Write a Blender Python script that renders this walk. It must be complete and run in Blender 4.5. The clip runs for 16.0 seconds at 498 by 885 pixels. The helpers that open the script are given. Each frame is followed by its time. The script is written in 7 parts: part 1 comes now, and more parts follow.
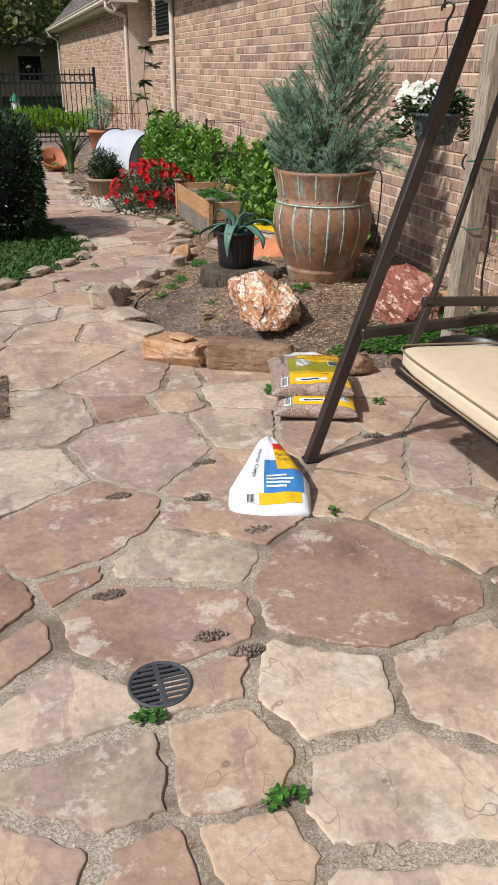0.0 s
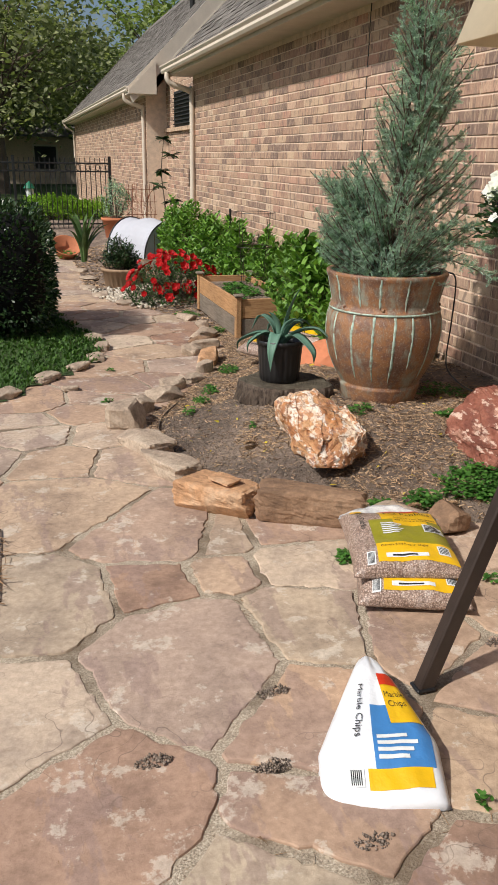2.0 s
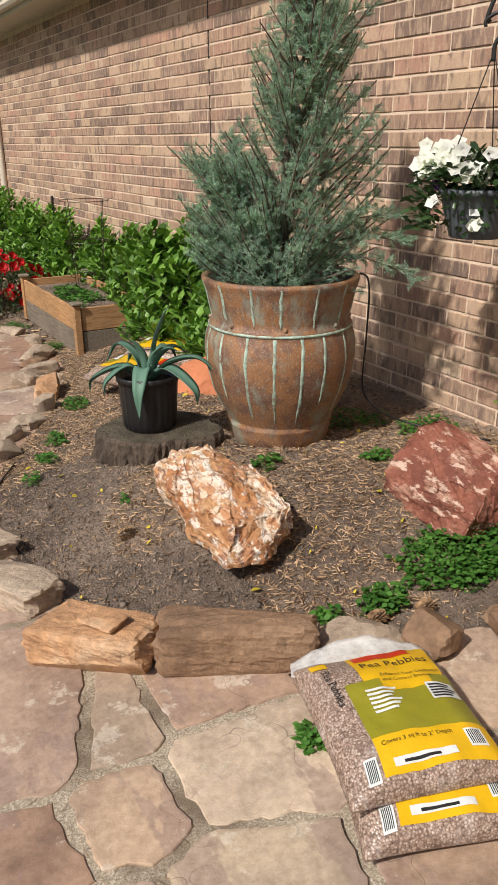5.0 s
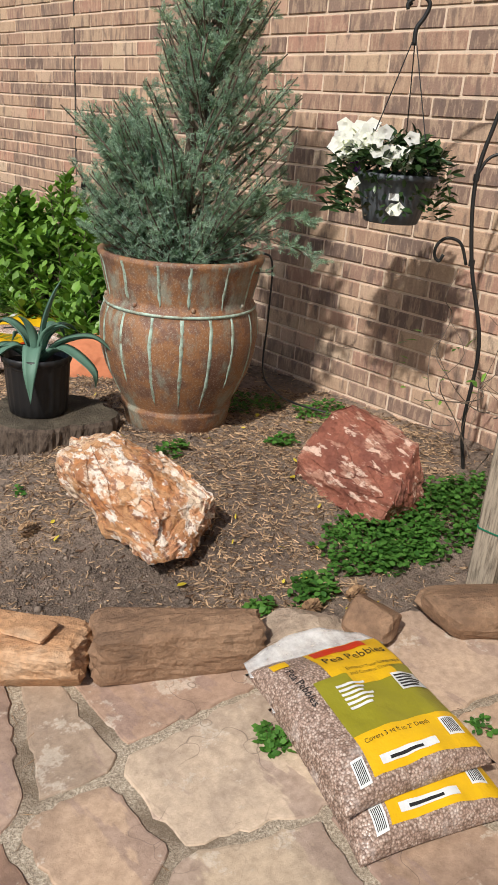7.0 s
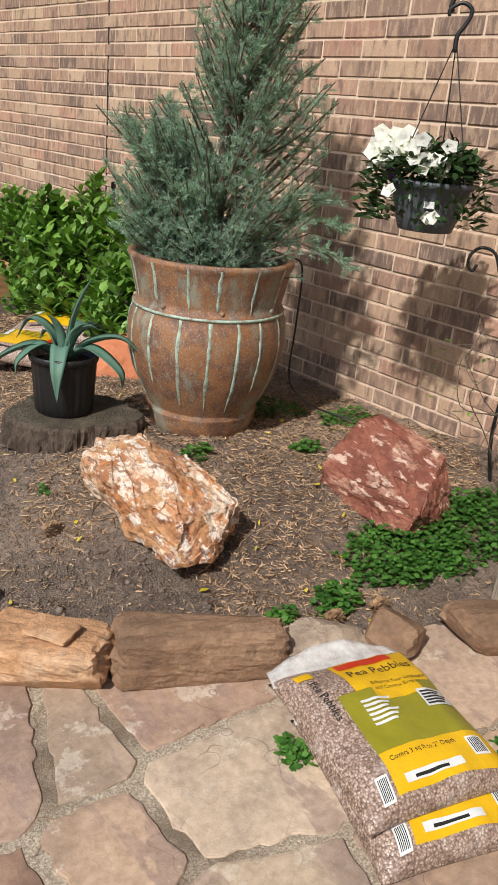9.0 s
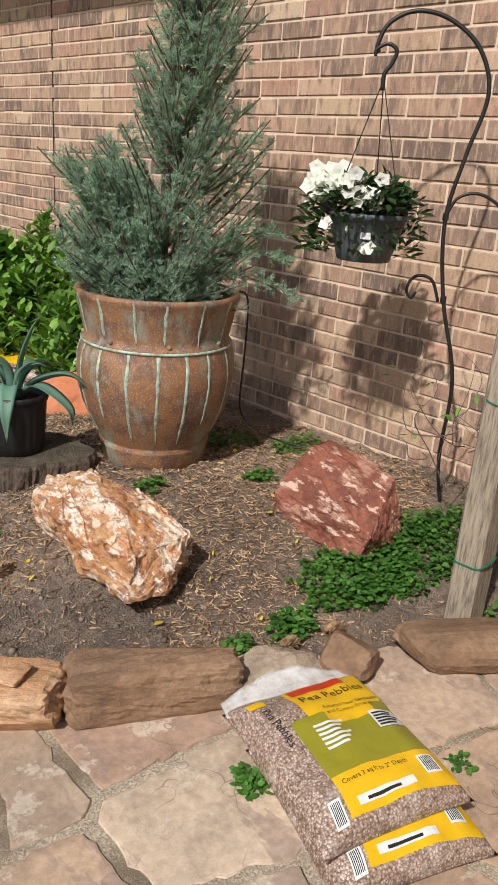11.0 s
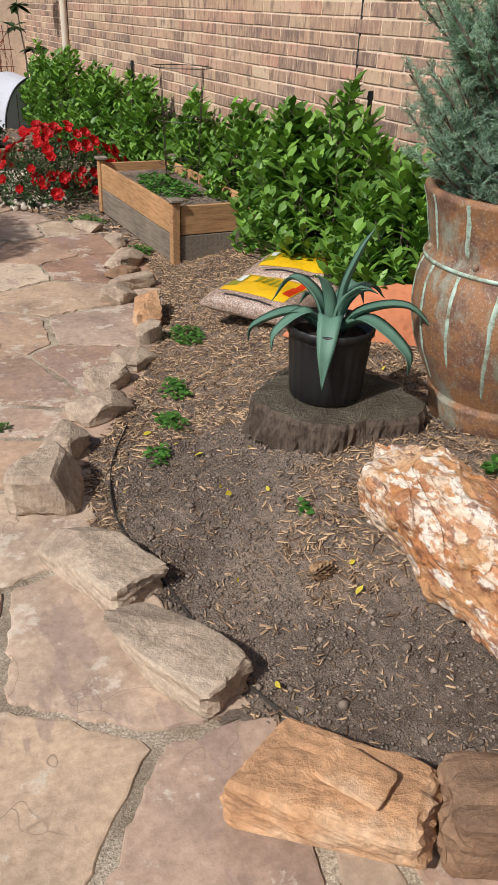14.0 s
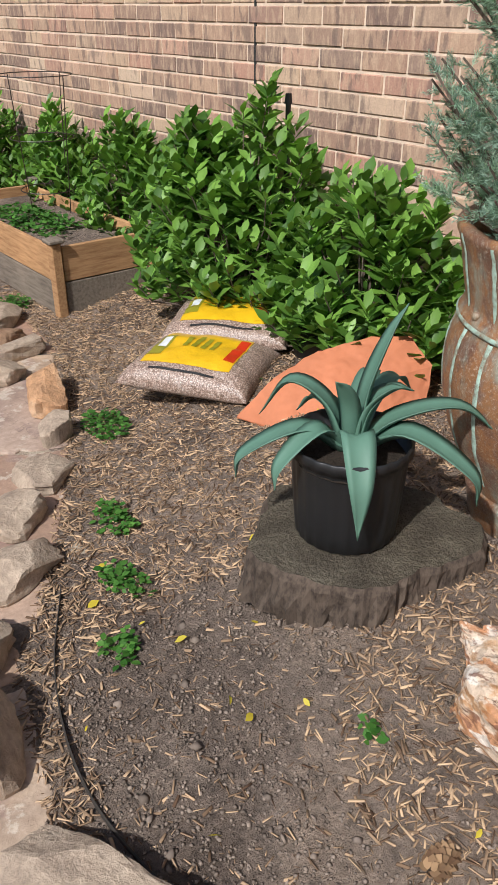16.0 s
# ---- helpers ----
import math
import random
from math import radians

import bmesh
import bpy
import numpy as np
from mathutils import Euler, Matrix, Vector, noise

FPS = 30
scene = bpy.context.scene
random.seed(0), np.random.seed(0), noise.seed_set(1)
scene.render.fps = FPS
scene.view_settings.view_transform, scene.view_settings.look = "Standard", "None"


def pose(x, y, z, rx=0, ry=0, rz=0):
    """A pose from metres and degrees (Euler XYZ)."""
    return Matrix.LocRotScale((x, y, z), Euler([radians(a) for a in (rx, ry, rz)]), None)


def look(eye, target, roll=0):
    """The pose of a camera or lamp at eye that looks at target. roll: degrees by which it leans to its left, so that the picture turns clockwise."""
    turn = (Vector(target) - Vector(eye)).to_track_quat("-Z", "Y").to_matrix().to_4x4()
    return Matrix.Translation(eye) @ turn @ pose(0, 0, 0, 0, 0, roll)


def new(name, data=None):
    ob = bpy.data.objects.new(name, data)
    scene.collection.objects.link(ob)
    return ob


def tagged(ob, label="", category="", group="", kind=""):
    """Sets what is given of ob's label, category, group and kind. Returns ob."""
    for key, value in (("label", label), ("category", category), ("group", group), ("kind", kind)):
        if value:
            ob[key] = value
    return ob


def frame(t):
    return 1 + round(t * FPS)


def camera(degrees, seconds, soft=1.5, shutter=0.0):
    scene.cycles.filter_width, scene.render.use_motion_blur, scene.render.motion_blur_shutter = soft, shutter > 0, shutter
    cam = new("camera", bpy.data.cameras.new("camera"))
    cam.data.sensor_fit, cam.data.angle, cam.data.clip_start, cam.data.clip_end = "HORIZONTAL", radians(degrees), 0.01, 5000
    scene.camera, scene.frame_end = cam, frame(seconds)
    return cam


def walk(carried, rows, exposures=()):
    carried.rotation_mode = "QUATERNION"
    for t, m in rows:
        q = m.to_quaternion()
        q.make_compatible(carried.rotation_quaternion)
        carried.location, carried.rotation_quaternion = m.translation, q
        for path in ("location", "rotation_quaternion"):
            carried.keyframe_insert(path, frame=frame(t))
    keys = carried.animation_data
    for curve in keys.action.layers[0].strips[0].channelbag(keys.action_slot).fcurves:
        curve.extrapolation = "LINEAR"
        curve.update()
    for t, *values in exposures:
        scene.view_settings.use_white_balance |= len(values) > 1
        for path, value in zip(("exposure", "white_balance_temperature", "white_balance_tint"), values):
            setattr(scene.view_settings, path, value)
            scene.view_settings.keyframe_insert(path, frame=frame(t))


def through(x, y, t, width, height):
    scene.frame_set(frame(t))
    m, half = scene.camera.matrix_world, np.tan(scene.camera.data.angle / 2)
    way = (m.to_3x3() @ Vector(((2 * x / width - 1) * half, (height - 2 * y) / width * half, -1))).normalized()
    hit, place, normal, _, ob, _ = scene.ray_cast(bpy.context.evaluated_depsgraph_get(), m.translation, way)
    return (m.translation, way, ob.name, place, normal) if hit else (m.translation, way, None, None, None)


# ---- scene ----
cam = camera(36.0, 16.0)
PATH = [
    (0, (0.338, 0.666, 1.476), (0.877, 2.379, 0.596), 0.5),
    (0.5, (0.383, 0.889, 1.468), (0.865, 2.649, 0.648), 0.6),
    (1, (0.459, 1.139, 1.489), (0.93, 2.938, 0.753), 2.5),
    (1.5, (0.422, 1.408, 1.462), (0.937, 3.21, 0.763), 2.2),
    (2, (0.384, 1.667, 1.453), (0.938, 3.459, 0.758), 1.0),
    (2.5, (0.426, 1.898, 1.455), (0.979, 3.705, 0.801), 0.6),
    (3, (0.427, 2.088, 1.447), (1.009, 3.896, 0.82), 0.9),
    (3.5, (0.375, 2.337, 1.442), (1.085, 4.105, 0.834), -0.5),
    (4, (0.385, 2.519, 1.436), (1.213, 4.234, 0.824), -0.9),
    (4.5, (0.536, 2.722, 1.428), (1.387, 4.407, 0.766), -0.8),
    (5, (0.645, 2.822, 1.42), (1.563, 4.438, 0.682), -0.4),
    (5.2, (0.647, 2.852, 1.418), (1.625, 4.427, 0.666), -0.1),
    (7.3, (0.448, 3.13, 1.376), (1.727, 4.46, 0.605), 4.7),
    (7.5, (0.45, 3.138, 1.379), (1.724, 4.471, 0.605), 5.0),
    (8, (0.445, 3.154, 1.383), (1.694, 4.508, 0.604), 5.5),
    (8.2, (0.446, 3.154, 1.381), (1.679, 4.521, 0.603), 5.6),
    (10.3, (0.459, 3.106, 1.386), (1.742, 4.454, 0.651), 5.0),
    (10.5, (0.468, 3.098, 1.394), (1.765, 4.439, 0.672), 4.6),
    (11, (0.472, 3.096, 1.392), (1.794, 4.431, 0.706), 4.2),
    (11.5, (0.431, 3.134, 1.385), (1.704, 4.51, 0.689), 4.1),
    (11.9, (0.385, 3.187, 1.369), (1.564, 4.622, 0.626), 4.3),
    (12, (0.378, 3.202, 1.367), (1.526, 4.651, 0.604), 4.3),
    (12.3, (0.391, 3.255, 1.357), (1.438, 4.74, 0.521), 4.4),
    (12.5, (0.405, 3.326, 1.332), (1.398, 4.825, 0.458), 5.3),
    (13, (0.519, 3.51, 1.32), (1.379, 5.041, 0.362), 6.9),
    (13.5, (0.567, 3.685, 1.302), (1.363, 5.225, 0.304), 6.2),
    (14, (0.59, 3.972, 1.304), (1.4, 5.513, 0.32), 2.6),
    (14.5, (0.653, 4.169, 1.295), (1.524, 5.681, 0.316), 0.7),
    (15, (0.772, 4.408, 1.308), (1.696, 5.888, 0.33), 0.5),
    (15.5, (0.808, 4.582, 1.302), (1.828, 5.999, 0.327), 1.2),
    (16, (0.779, 4.867, 1.287), (1.851, 6.232, 0.294), -0.0),
]
walk(cam, [(t, look(eye, target, roll)) for t, eye, target, roll in PATH],
     exposures=[(0, 0.0, 5950, 10), (1.2, 0.0, 6000, 10), (2, -0.04, 6300, 10), (3.5, -0.08, 6400, 10), (5, -0.06, 6450, 10), (8, -0.08, 6250, 10), (11.5, -0.08, 6300, 10), (13.5, -0.08, 6200, 10), (14.5, -0.02, 6120, 10), (15, 0.03, 5950, 10), (16, 0.03, 5950, 10)])

# ---- light ----
world = bpy.data.worlds.new("sky_world")
scene.world = world
world.use_nodes = True
wn = world.node_tree.nodes
sky = wn.new("ShaderNodeTexSky")
sky.sky_type = "NISHITA"
sky.sun_disc = False
SUN_TO = Vector((-0.90, -0.32, 1.0)).normalized()
sky.sun_elevation = math.asin(SUN_TO.z)
sky.sun_rotation = math.atan2(SUN_TO.x, SUN_TO.y)
sky.dust_density, sky.air_density, sky.ozone_density = 3.0, 1.0, 1.0
world.node_tree.links.new(sky.outputs[0], wn["Background"].inputs[0])
wn["Background"].inputs[1].default_value = 0.085
sun = new("sun", bpy.data.lights.new("sun", "SUN"))
sun.data.energy, sun.data.angle, sun.data.color = 4.5, radians(1.5), (1.0, 0.94, 0.85)
sun.matrix_world = look((0, 0, 30), Vector((0, 0, 30)) - SUN_TO)


# ---- materials ----
class Mat:
    """A small node-tree writer."""

    def __init__(self, name, rough=0.8, metal=0.0, spec=0.3):
        self.m = bpy.data.materials.new(name)
        self.m.use_nodes = True
        self.t = self.m.node_tree
        self.b = self.t.nodes["Principled BSDF"]
        self.b.inputs["Roughness"].default_value = rough
        self.b.inputs["Metallic"].default_value = metal
        self.b.inputs["Specular IOR Level"].default_value = spec
        self.coords = None

    def node(self, kind, **values):
        n = self.t.nodes.new("ShaderNode" + kind)
        for key, value in values.items():
            if key == "op":
                n.operation = value
            elif key == "blend":
                n.data_type, n.blend_type = "RGBA", value
        return n

    def link(self, a, b):
        self.t.links.new(a, b)

    def where(self, kind="Object"):
        if self.coords is None:
            self.coords = self.node("TexCoord")
        return self.coords.outputs[kind]

    def place(self):
        return self.node("NewGeometry").outputs["Position"]

    def noise(self, scale, detail=4.0, rough=0.6, coord=None, stretch=None, kind="NoiseTexture"):
        n = self.node("Tex" + kind.replace("Texture", ""))
        n.inputs["Scale"].default_value = scale
        if kind == "NoiseTexture":
            n.inputs["Detail"].default_value, n.inputs["Roughness"].default_value = detail, rough
        c = coord or self.where()
        if stretch:
            mp = self.node("Mapping")
            mp.inputs["Scale"].default_value = stretch
            self.link(c, mp.inputs[0])
            c = mp.outputs[0]
        self.link(c, n.inputs["Vector"])
        return n.outputs[0]

    def ramp(self, value, stops):
        r = self.node("ValToRGB")
        els = r.color_ramp.elements
        while len(els) < len(stops):
            els.new(0.5)
        for e, (pos, col) in zip(els, stops):
            e.position = pos
            e.color = (*col, 1) if len(col) == 3 else col
        self.link(value, r.inputs[0])
        return r.outputs[0]

    def mix(self, fac, a, b, blend="MIX"):
        n = self.node("Mix", blend=blend)
        for value, slot in ((fac, 0), (a, 6), (b, 7)):
            if isinstance(value, (int, float)):
                n.inputs[slot].default_value = value
            elif isinstance(value, tuple):
                n.inputs[slot].default_value = (*value, 1)
            else:
                self.link(value, n.inputs[slot])
        return n.outputs[2]

    def math(self, op, a, b=0.0):
        n = self.node("Math", op=op)
        for value, slot in ((a, 0), (b, 1)):
            if isinstance(value, (int, float)):
                n.inputs[slot].default_value = value
            else:
                self.link(value, n.inputs[slot])
        return n.outputs[0]

    def chance(self):
        """A random number that differs from piece to piece and from island to island."""
        a = self.node("ObjectInfo").outputs["Random"]
        b = self.node("NewGeometry").outputs["Random Per Island"]
        return self.math("FRACT", self.math("ADD", a, b))

    def colour(self, c):
        if isinstance(c, tuple):
            self.b.inputs["Base Color"].default_value = (*c, 1)
        else:
            self.link(c, self.b.inputs["Base Color"])
        return self

    def rough(self, v):
        self.link(v, self.b.inputs["Roughness"])
        return self

    def bump(self, h, strength=0.3, dist=0.01):
        n = self.node("Bump")
        n.inputs["Strength"].default_value, n.inputs["Distance"].default_value = strength, dist
        self.link(h, n.inputs["Height"])
        self.link(n.outputs[0], self.b.inputs["Normal"])
        return self


def plain(name, col, rough=0.6, metal=0.0, spec=0.3, grain=40.0, amount=0.18, bump=0.15, dist=0.003):
    """A surface of one colour with fine grain and slow blotches."""
    m = Mat(name, rough, metal, spec)
    dark = tuple(c * (1 - amount) for c in col)
    light = tuple(min(1, c * (1 + amount)) for c in col)
    p = m.place()
    big = m.ramp(m.noise(grain * 0.12, 3, coord=p), [(0.3, dark), (0.7, light)])
    fine = m.noise(grain, 5, coord=p)
    m.colour(m.mix(0.25, big, m.ramp(fine, [(0.3, dark), (0.7, light)])))
    m.bump(fine, bump, dist)
    return m.m


def leafy(name, dark, light, rough=0.45, shine=0.4, through=0.3):
    """Foliage: a colour that differs from leaf to leaf, some light through the blade."""
    m = Mat(name, rough, 0.0, shine)
    c = m.ramp(m.chance(), [(0.0, dark), (0.55, tuple((a + b) / 2 for a, b in zip(dark, light))), (1.0, light)])
    n = m.ramp(m.noise(9.0, 2, coord=m.place()), [(0.3, (0.75, 0.75, 0.75)), (0.7, (1.15, 1.15, 1.1))])
    c = m.mix(1.0, c, n, "MULTIPLY")
    m.colour(c)
    tr = m.node("BsdfTranslucent")
    m.link(m.mix(1.0, c, (1.0, 1.15, 0.55), "MULTIPLY"), tr.inputs[0])
    mx = m.node("MixShader")
    mx.inputs[0].default_value = through
    m.link(m.b.outputs[0], mx.inputs[1])
    m.link(tr.outputs[0], mx.inputs[2])
    m.link(mx.outputs[0], m.t.nodes["Material Output"].inputs[0])
    return m.m


def make_flagstone():
    m = Mat("flagstone", 0.78, 0, 0.35)
    p = m.place()
    r = m.chance()
    tone = m.ramp(r, [(0.0, (0.30, 0.190, 0.145)), (0.14, (0.46, 0.355, 0.27)), (0.28, (0.36, 0.245, 0.19)), (0.42, (0.56, 0.48, 0.39)),
                      (0.56, (0.37, 0.285, 0.245)), (0.70, (0.46, 0.325, 0.23)), (0.85, (0.44, 0.375, 0.30)), (1.0, (0.28, 0.175, 0.135))])
    cloud = m.noise(3.2, 6, 0.62, coord=p)
    tone = m.mix(1.0, tone, m.ramp(cloud, [(0.28, (0.60, 0.56, 0.54)), (0.5, (1.05, 1.0, 0.93)), (0.72, (1.26, 1.20, 1.10))]), "MULTIPLY")
    band = m.noise(5.0, 5, 0.65, coord=p, stretch=(1.0, 0.35, 1.0))
    tone = m.mix(m.ramp(band, [(0.545, (0, 0, 0)), (0.565, (0.5, 0.5, 0.5))]), tone, (0.29, 0.205, 0.18))
    pale = m.noise(6.0, 7, 0.72, coord=p)
    tone = m.mix(m.ramp(pale, [(0.565, (0, 0, 0)), (0.60, (0.55, 0.55, 0.55))]), tone, (0.62, 0.55, 0.46))
    speck = m.noise(38, 7, 0.7, coord=p)
    tone = m.mix(1.0, tone, m.ramp(speck, [(0.30, (0.74, 0.72, 0.70)), (0.64, (1.10, 1.10, 1.10))]), "MULTIPLY")
    crack = m.node("TexVoronoi")
    crack.feature = "DISTANCE_TO_EDGE"
    crack.inputs["Scale"].default_value = 2.3
    warp = m.node("VectorMath")
    wn = m.node("TexNoise")
    wn.inputs["Scale"].default_value = 5.0
    m.link(p, wn.inputs["Vector"])
    m.link(p, warp.inputs[0])
    m.link(wn.outputs["Color"], warp.inputs[1])
    m.link(warp.outputs[0], crack.inputs["Vector"])
    hair = m.math("MULTIPLY", m.ramp(crack.outputs["Distance"], [(0.0, (1, 1, 1)), (0.012, (0, 0, 0))]), m.ramp(m.noise(1.7, 3, coord=p), [(0.50, (0, 0, 0)), (0.58, (1, 1, 1))]))
    tone = m.mix(m.math("MULTIPLY", hair, 0.7), tone, (0.13, 0.095, 0.075))
    m.colour(tone)
    ledge = m.noise(2.6, 7, 0.6, coord=p)
    h = m.math("ADD", m.math("MULTIPLY", m.math("SNAP", ledge, 0.05), 1.6), m.math("MULTIPLY", speck, 0.10))
    m.bump(m.math("ADD", h, m.math("MULTIPLY", pale, 0.5)), 0.6, 0.018)
    return m.m


def make_sand():
    m = Mat("joint_sand", 0.95, 0, 0.1)
    p = m.place()
    g = m.noise(170, 3, 0.7, coord=p)
    c = m.ramp(g, [(0.30, (0.20, 0.16, 0.12)), (0.5, (0.40, 0.335, 0.255)), (0.70, (0.66, 0.58, 0.46))])
    d = m.noise(2.3, 5, 0.65, coord=p)
    c = m.mix(m.ramp(d, [(0.47, (0, 0, 0)), (0.60, (0.8, 0.8, 0.8))]), c, (0.15, 0.11, 0.075))
    m.colour(c).bump(g, 0.8, 0.006)
    return m.m


def make_soil():
    m = Mat("bed_soil", 0.95, 0, 0.1)
    p = m.place()
    big = m.noise(2.4, 5, 0.6, coord=p)
    c = m.ramp(big, [(0.32, (0.165, 0.130, 0.108)), (0.52, (0.265, 0.212, 0.175)), (0.72, (0.390, 0.305, 0.240))])
    clod = m.noise(34, 8, 0.74, coord=p)
    c = m.mix(1.0, c, m.ramp(clod, [(0.3, (0.5, 0.5, 0.5)), (0.68, (1.45, 1.4, 1.35))]), "MULTIPLY")
    m.colour(c).bump(clod, 1.0, 0.035)
    return m.m


def make_brick():
    m = Mat("brick", 0.88, 0, 0.2)
    p = m.place()
    r = m.chance()
    tone = m.ramp(r, [(0.0, (0.20, 0.14, 0.115)), (0.14, (0.27, 0.18, 0.14)), (0.30, (0.47, 0.315, 0.22)),
                      (0.48, (0.36, 0.225, 0.165)), (0.62, (0.54, 0.385, 0.265)), (0.76, (0.30, 0.205, 0.16)),
                      (0.88, (0.46, 0.26, 0.19)), (1.0, (0.58, 0.44, 0.32))])
    streak = m.noise(16, 5, 0.65, coord=p, stretch=(1.0, 2.6, 0.55))
    tone = m.mix(m.ramp(streak, [(0.49, (0, 0, 0)), (0.58, (0.5, 0.5, 0.5))]), tone, (0.58, 0.42, 0.29))
    dark = m.noise(9, 4, 0.6, coord=p, stretch=(1.0, 2.2, 0.7))
    tone = m.mix(m.ramp(dark, [(0.53, (0, 0, 0)), (0.62, (0.66, 0.66, 0.66))]), tone, (0.17, 0.122, 0.105))
    grit = m.noise(130, 3, 0.7, coord=p)
    tone = m.mix(1.0, tone, m.ramp(grit, [(0.3, (0.85, 0.85, 0.85)), (0.7, (1.1, 1.1, 1.1))]), "MULTIPLY")
    m.colour(tone).bump(m.math("ADD", grit, streak), 0.45, 0.006)
    return m.m


def make_glaze():
    m = Mat("rust_glaze", 0.38, 0, 0.5)
    c0 = m.where()
    blot = m.noise(9.0, 7, 0.7)
    c = m.ramp(blot, [(0.30, (0.105, 0.050, 0.034)), (0.46, (0.19, 0.095, 0.058)), (0.54, (0.30, 0.138, 0.054)), (0.66, (0.20, 0.115, 0.078)), (0.78, (0.12, 0.065, 0.045))])
    verd = m.noise(11, 6, 0.7, stretch=(1, 1, 0.45))
    c = m.mix(m.ramp(verd, [(0.51, (0, 0, 0)), (0.64, (0.75, 0.75, 0.75))]), c, (0.27, 0.31, 0.25))
    pit = m.noise(120, 6, 0.85)
    c = m.mix(m.ramp(pit, [(0.53, (0, 0, 0)), (0.63, (0.6, 0.6, 0.6))]), c, (0.50, 0.44, 0.35))
    m.colour(c).bump(m.math("ADD", pit, m.math("MULTIPLY", blot, 0.6)), 0.5, 0.006)
    m.rough(m.ramp(verd, [(0.3, (0.32, 0.32, 0.32)), (0.7, (0.62, 0.62, 0.62))]))
    return m.m


def make_verdigris():
    """Runs of turquoise glaze, worn through to the brown body in places."""
    m = Mat("turquoise_glaze", 0.42, 0, 0.5)
    n = m.noise(26, 6, 0.7)
    c = m.ramp(n, [(0.34, (0.20, 0.125, 0.080)), (0.44, (0.27, 0.31, 0.245)), (0.56, (0.38, 0.52, 0.44)), (0.72, (0.52, 0.62, 0.53))])
    m.colour(c).bump(n, 0.4, 0.004)
    return m.m


def make_stone(name, low, mid, high, scale=6.0, veins=None, bump=0.6):
    m = Mat(name, 0.82, 0, 0.3)
    a = m.noise(scale, 7, 0.65)
    c = m.ramp(a, [(0.30, low), (0.5, mid), (0.70, high)])
    f = m.noise(scale * 9, 5, 0.7)
    c = m.mix(1.0, c, m.ramp(f, [(0.3, (0.72, 0.72, 0.72)), (0.68, (1.14, 1.13, 1.12))]), "MULTIPLY")
    if veins:
        v = m.noise(scale * 1.3, 6, 0.7, stretch=(0.7, 1.7, 1.1))
        c = m.mix(m.ramp(v, [(0.485, (0, 0, 0)), (0.54, (0.9, 0.9, 0.9))]), c, veins[0])
        v2 = m.noise(scale * 1.9, 5, 0.65, stretch=(0.6, 1.9, 1.0))
        c = m.mix(m.ramp(v2, [(0.54, (0, 0, 0)), (0.60, (0.9, 0.9, 0.9))]), c, veins[1])
    lichen = m.noise(scale * 2.2, 4, 0.6)
    c = m.mix(m.ramp(lichen, [(0.62, (0, 0, 0)), (0.7, (0.5, 0.5, 0.5))]), c, tuple(0.55 * v for v in low))
    m.colour(c).bump(m.math("ADD", m.math("MULTIPLY", f, 1.3), a), min(1.0, bump * 1.5), 0.022)
    return m.m


def make_banded(name, base, bands, stretch, scale=5.0):
    """Banded stone: crisp streaks of several minerals along one grain, with dark hairline seams."""
    m = Mat(name, 0.75, 0, 0.35)
    c = m.ramp(m.noise(scale * 0.5, 6, 0.65), [(0.35, base[0]), (0.52, base[1]), (0.66, base[2])])
    for k, (col, at, much) in enumerate(bands):
        n = m.noise(scale * (0.8 + 0.45 * k), 7, 0.62, stretch=tuple(v * (1 + 0.15 * k) for v in stretch))
        c = m.mix(m.ramp(n, [(at, (0, 0, 0)), (at + 0.035, (much, much, much))]), c, col)
    seam = m.noise(scale * 1.3, 5, 0.55, stretch=stretch)
    c = m.mix(m.ramp(seam, [(0.488, (0, 0, 0)), (0.497, (0.6, 0.6, 0.6)), (0.506, (0, 0, 0))]), c, (0.16, 0.075, 0.045))
    f = m.noise(70, 6, 0.7)
    c = m.mix(1.0, c, m.ramp(f, [(0.3, (0.72, 0.70, 0.68)), (0.68, (1.12, 1.12, 1.12))]), "MULTIPLY")
    m.colour(c).bump(m.math("ADD", f, m.math("MULTIPLY", seam, 2.0)), 0.7, 0.014)
    return m.m


def make_wood(name, col, dark, scale=18.0, stretch=(1, 9, 9), rough=0.75):
    m = Mat(name, rough, 0, 0.25)
    g = m.noise(scale, 6, 0.65, stretch=stretch)
    c = m.ramp(g, [(0.30, dark), (0.55, col), (0.75, tuple(min(1, v * 1.2) for v in col))])
    k = m.noise(2.6, 3)
    c = m.mix(1.0, c, m.ramp(k, [(0.3, (0.78, 0.78, 0.78)), (0.7, (1.12, 1.1, 1.08))]), "MULTIPLY")
    m.colour(c).bump(g, 0.35, 0.004)
    return m.m


def make_shingle():
    m = Mat("roof_shingle", 0.93, 0, 0.15)
    p = m.place()
    r = m.chance()
    c = m.ramp(r, [(0.0, (0.115, 0.105, 0.095)), (0.5, (0.16, 0.145, 0.13)), (1.0, (0.215, 0.195, 0.175))])
    g = m.noise(220, 2, coord=p)
    c = m.mix(1.0, c, m.ramp(g, [(0.3, (0.75, 0.75, 0.75)), (0.7, (1.2, 1.2, 1.2))]), "MULTIPLY")
    m.colour(c).bump(g, 0.5, 0.004)
    return m.m


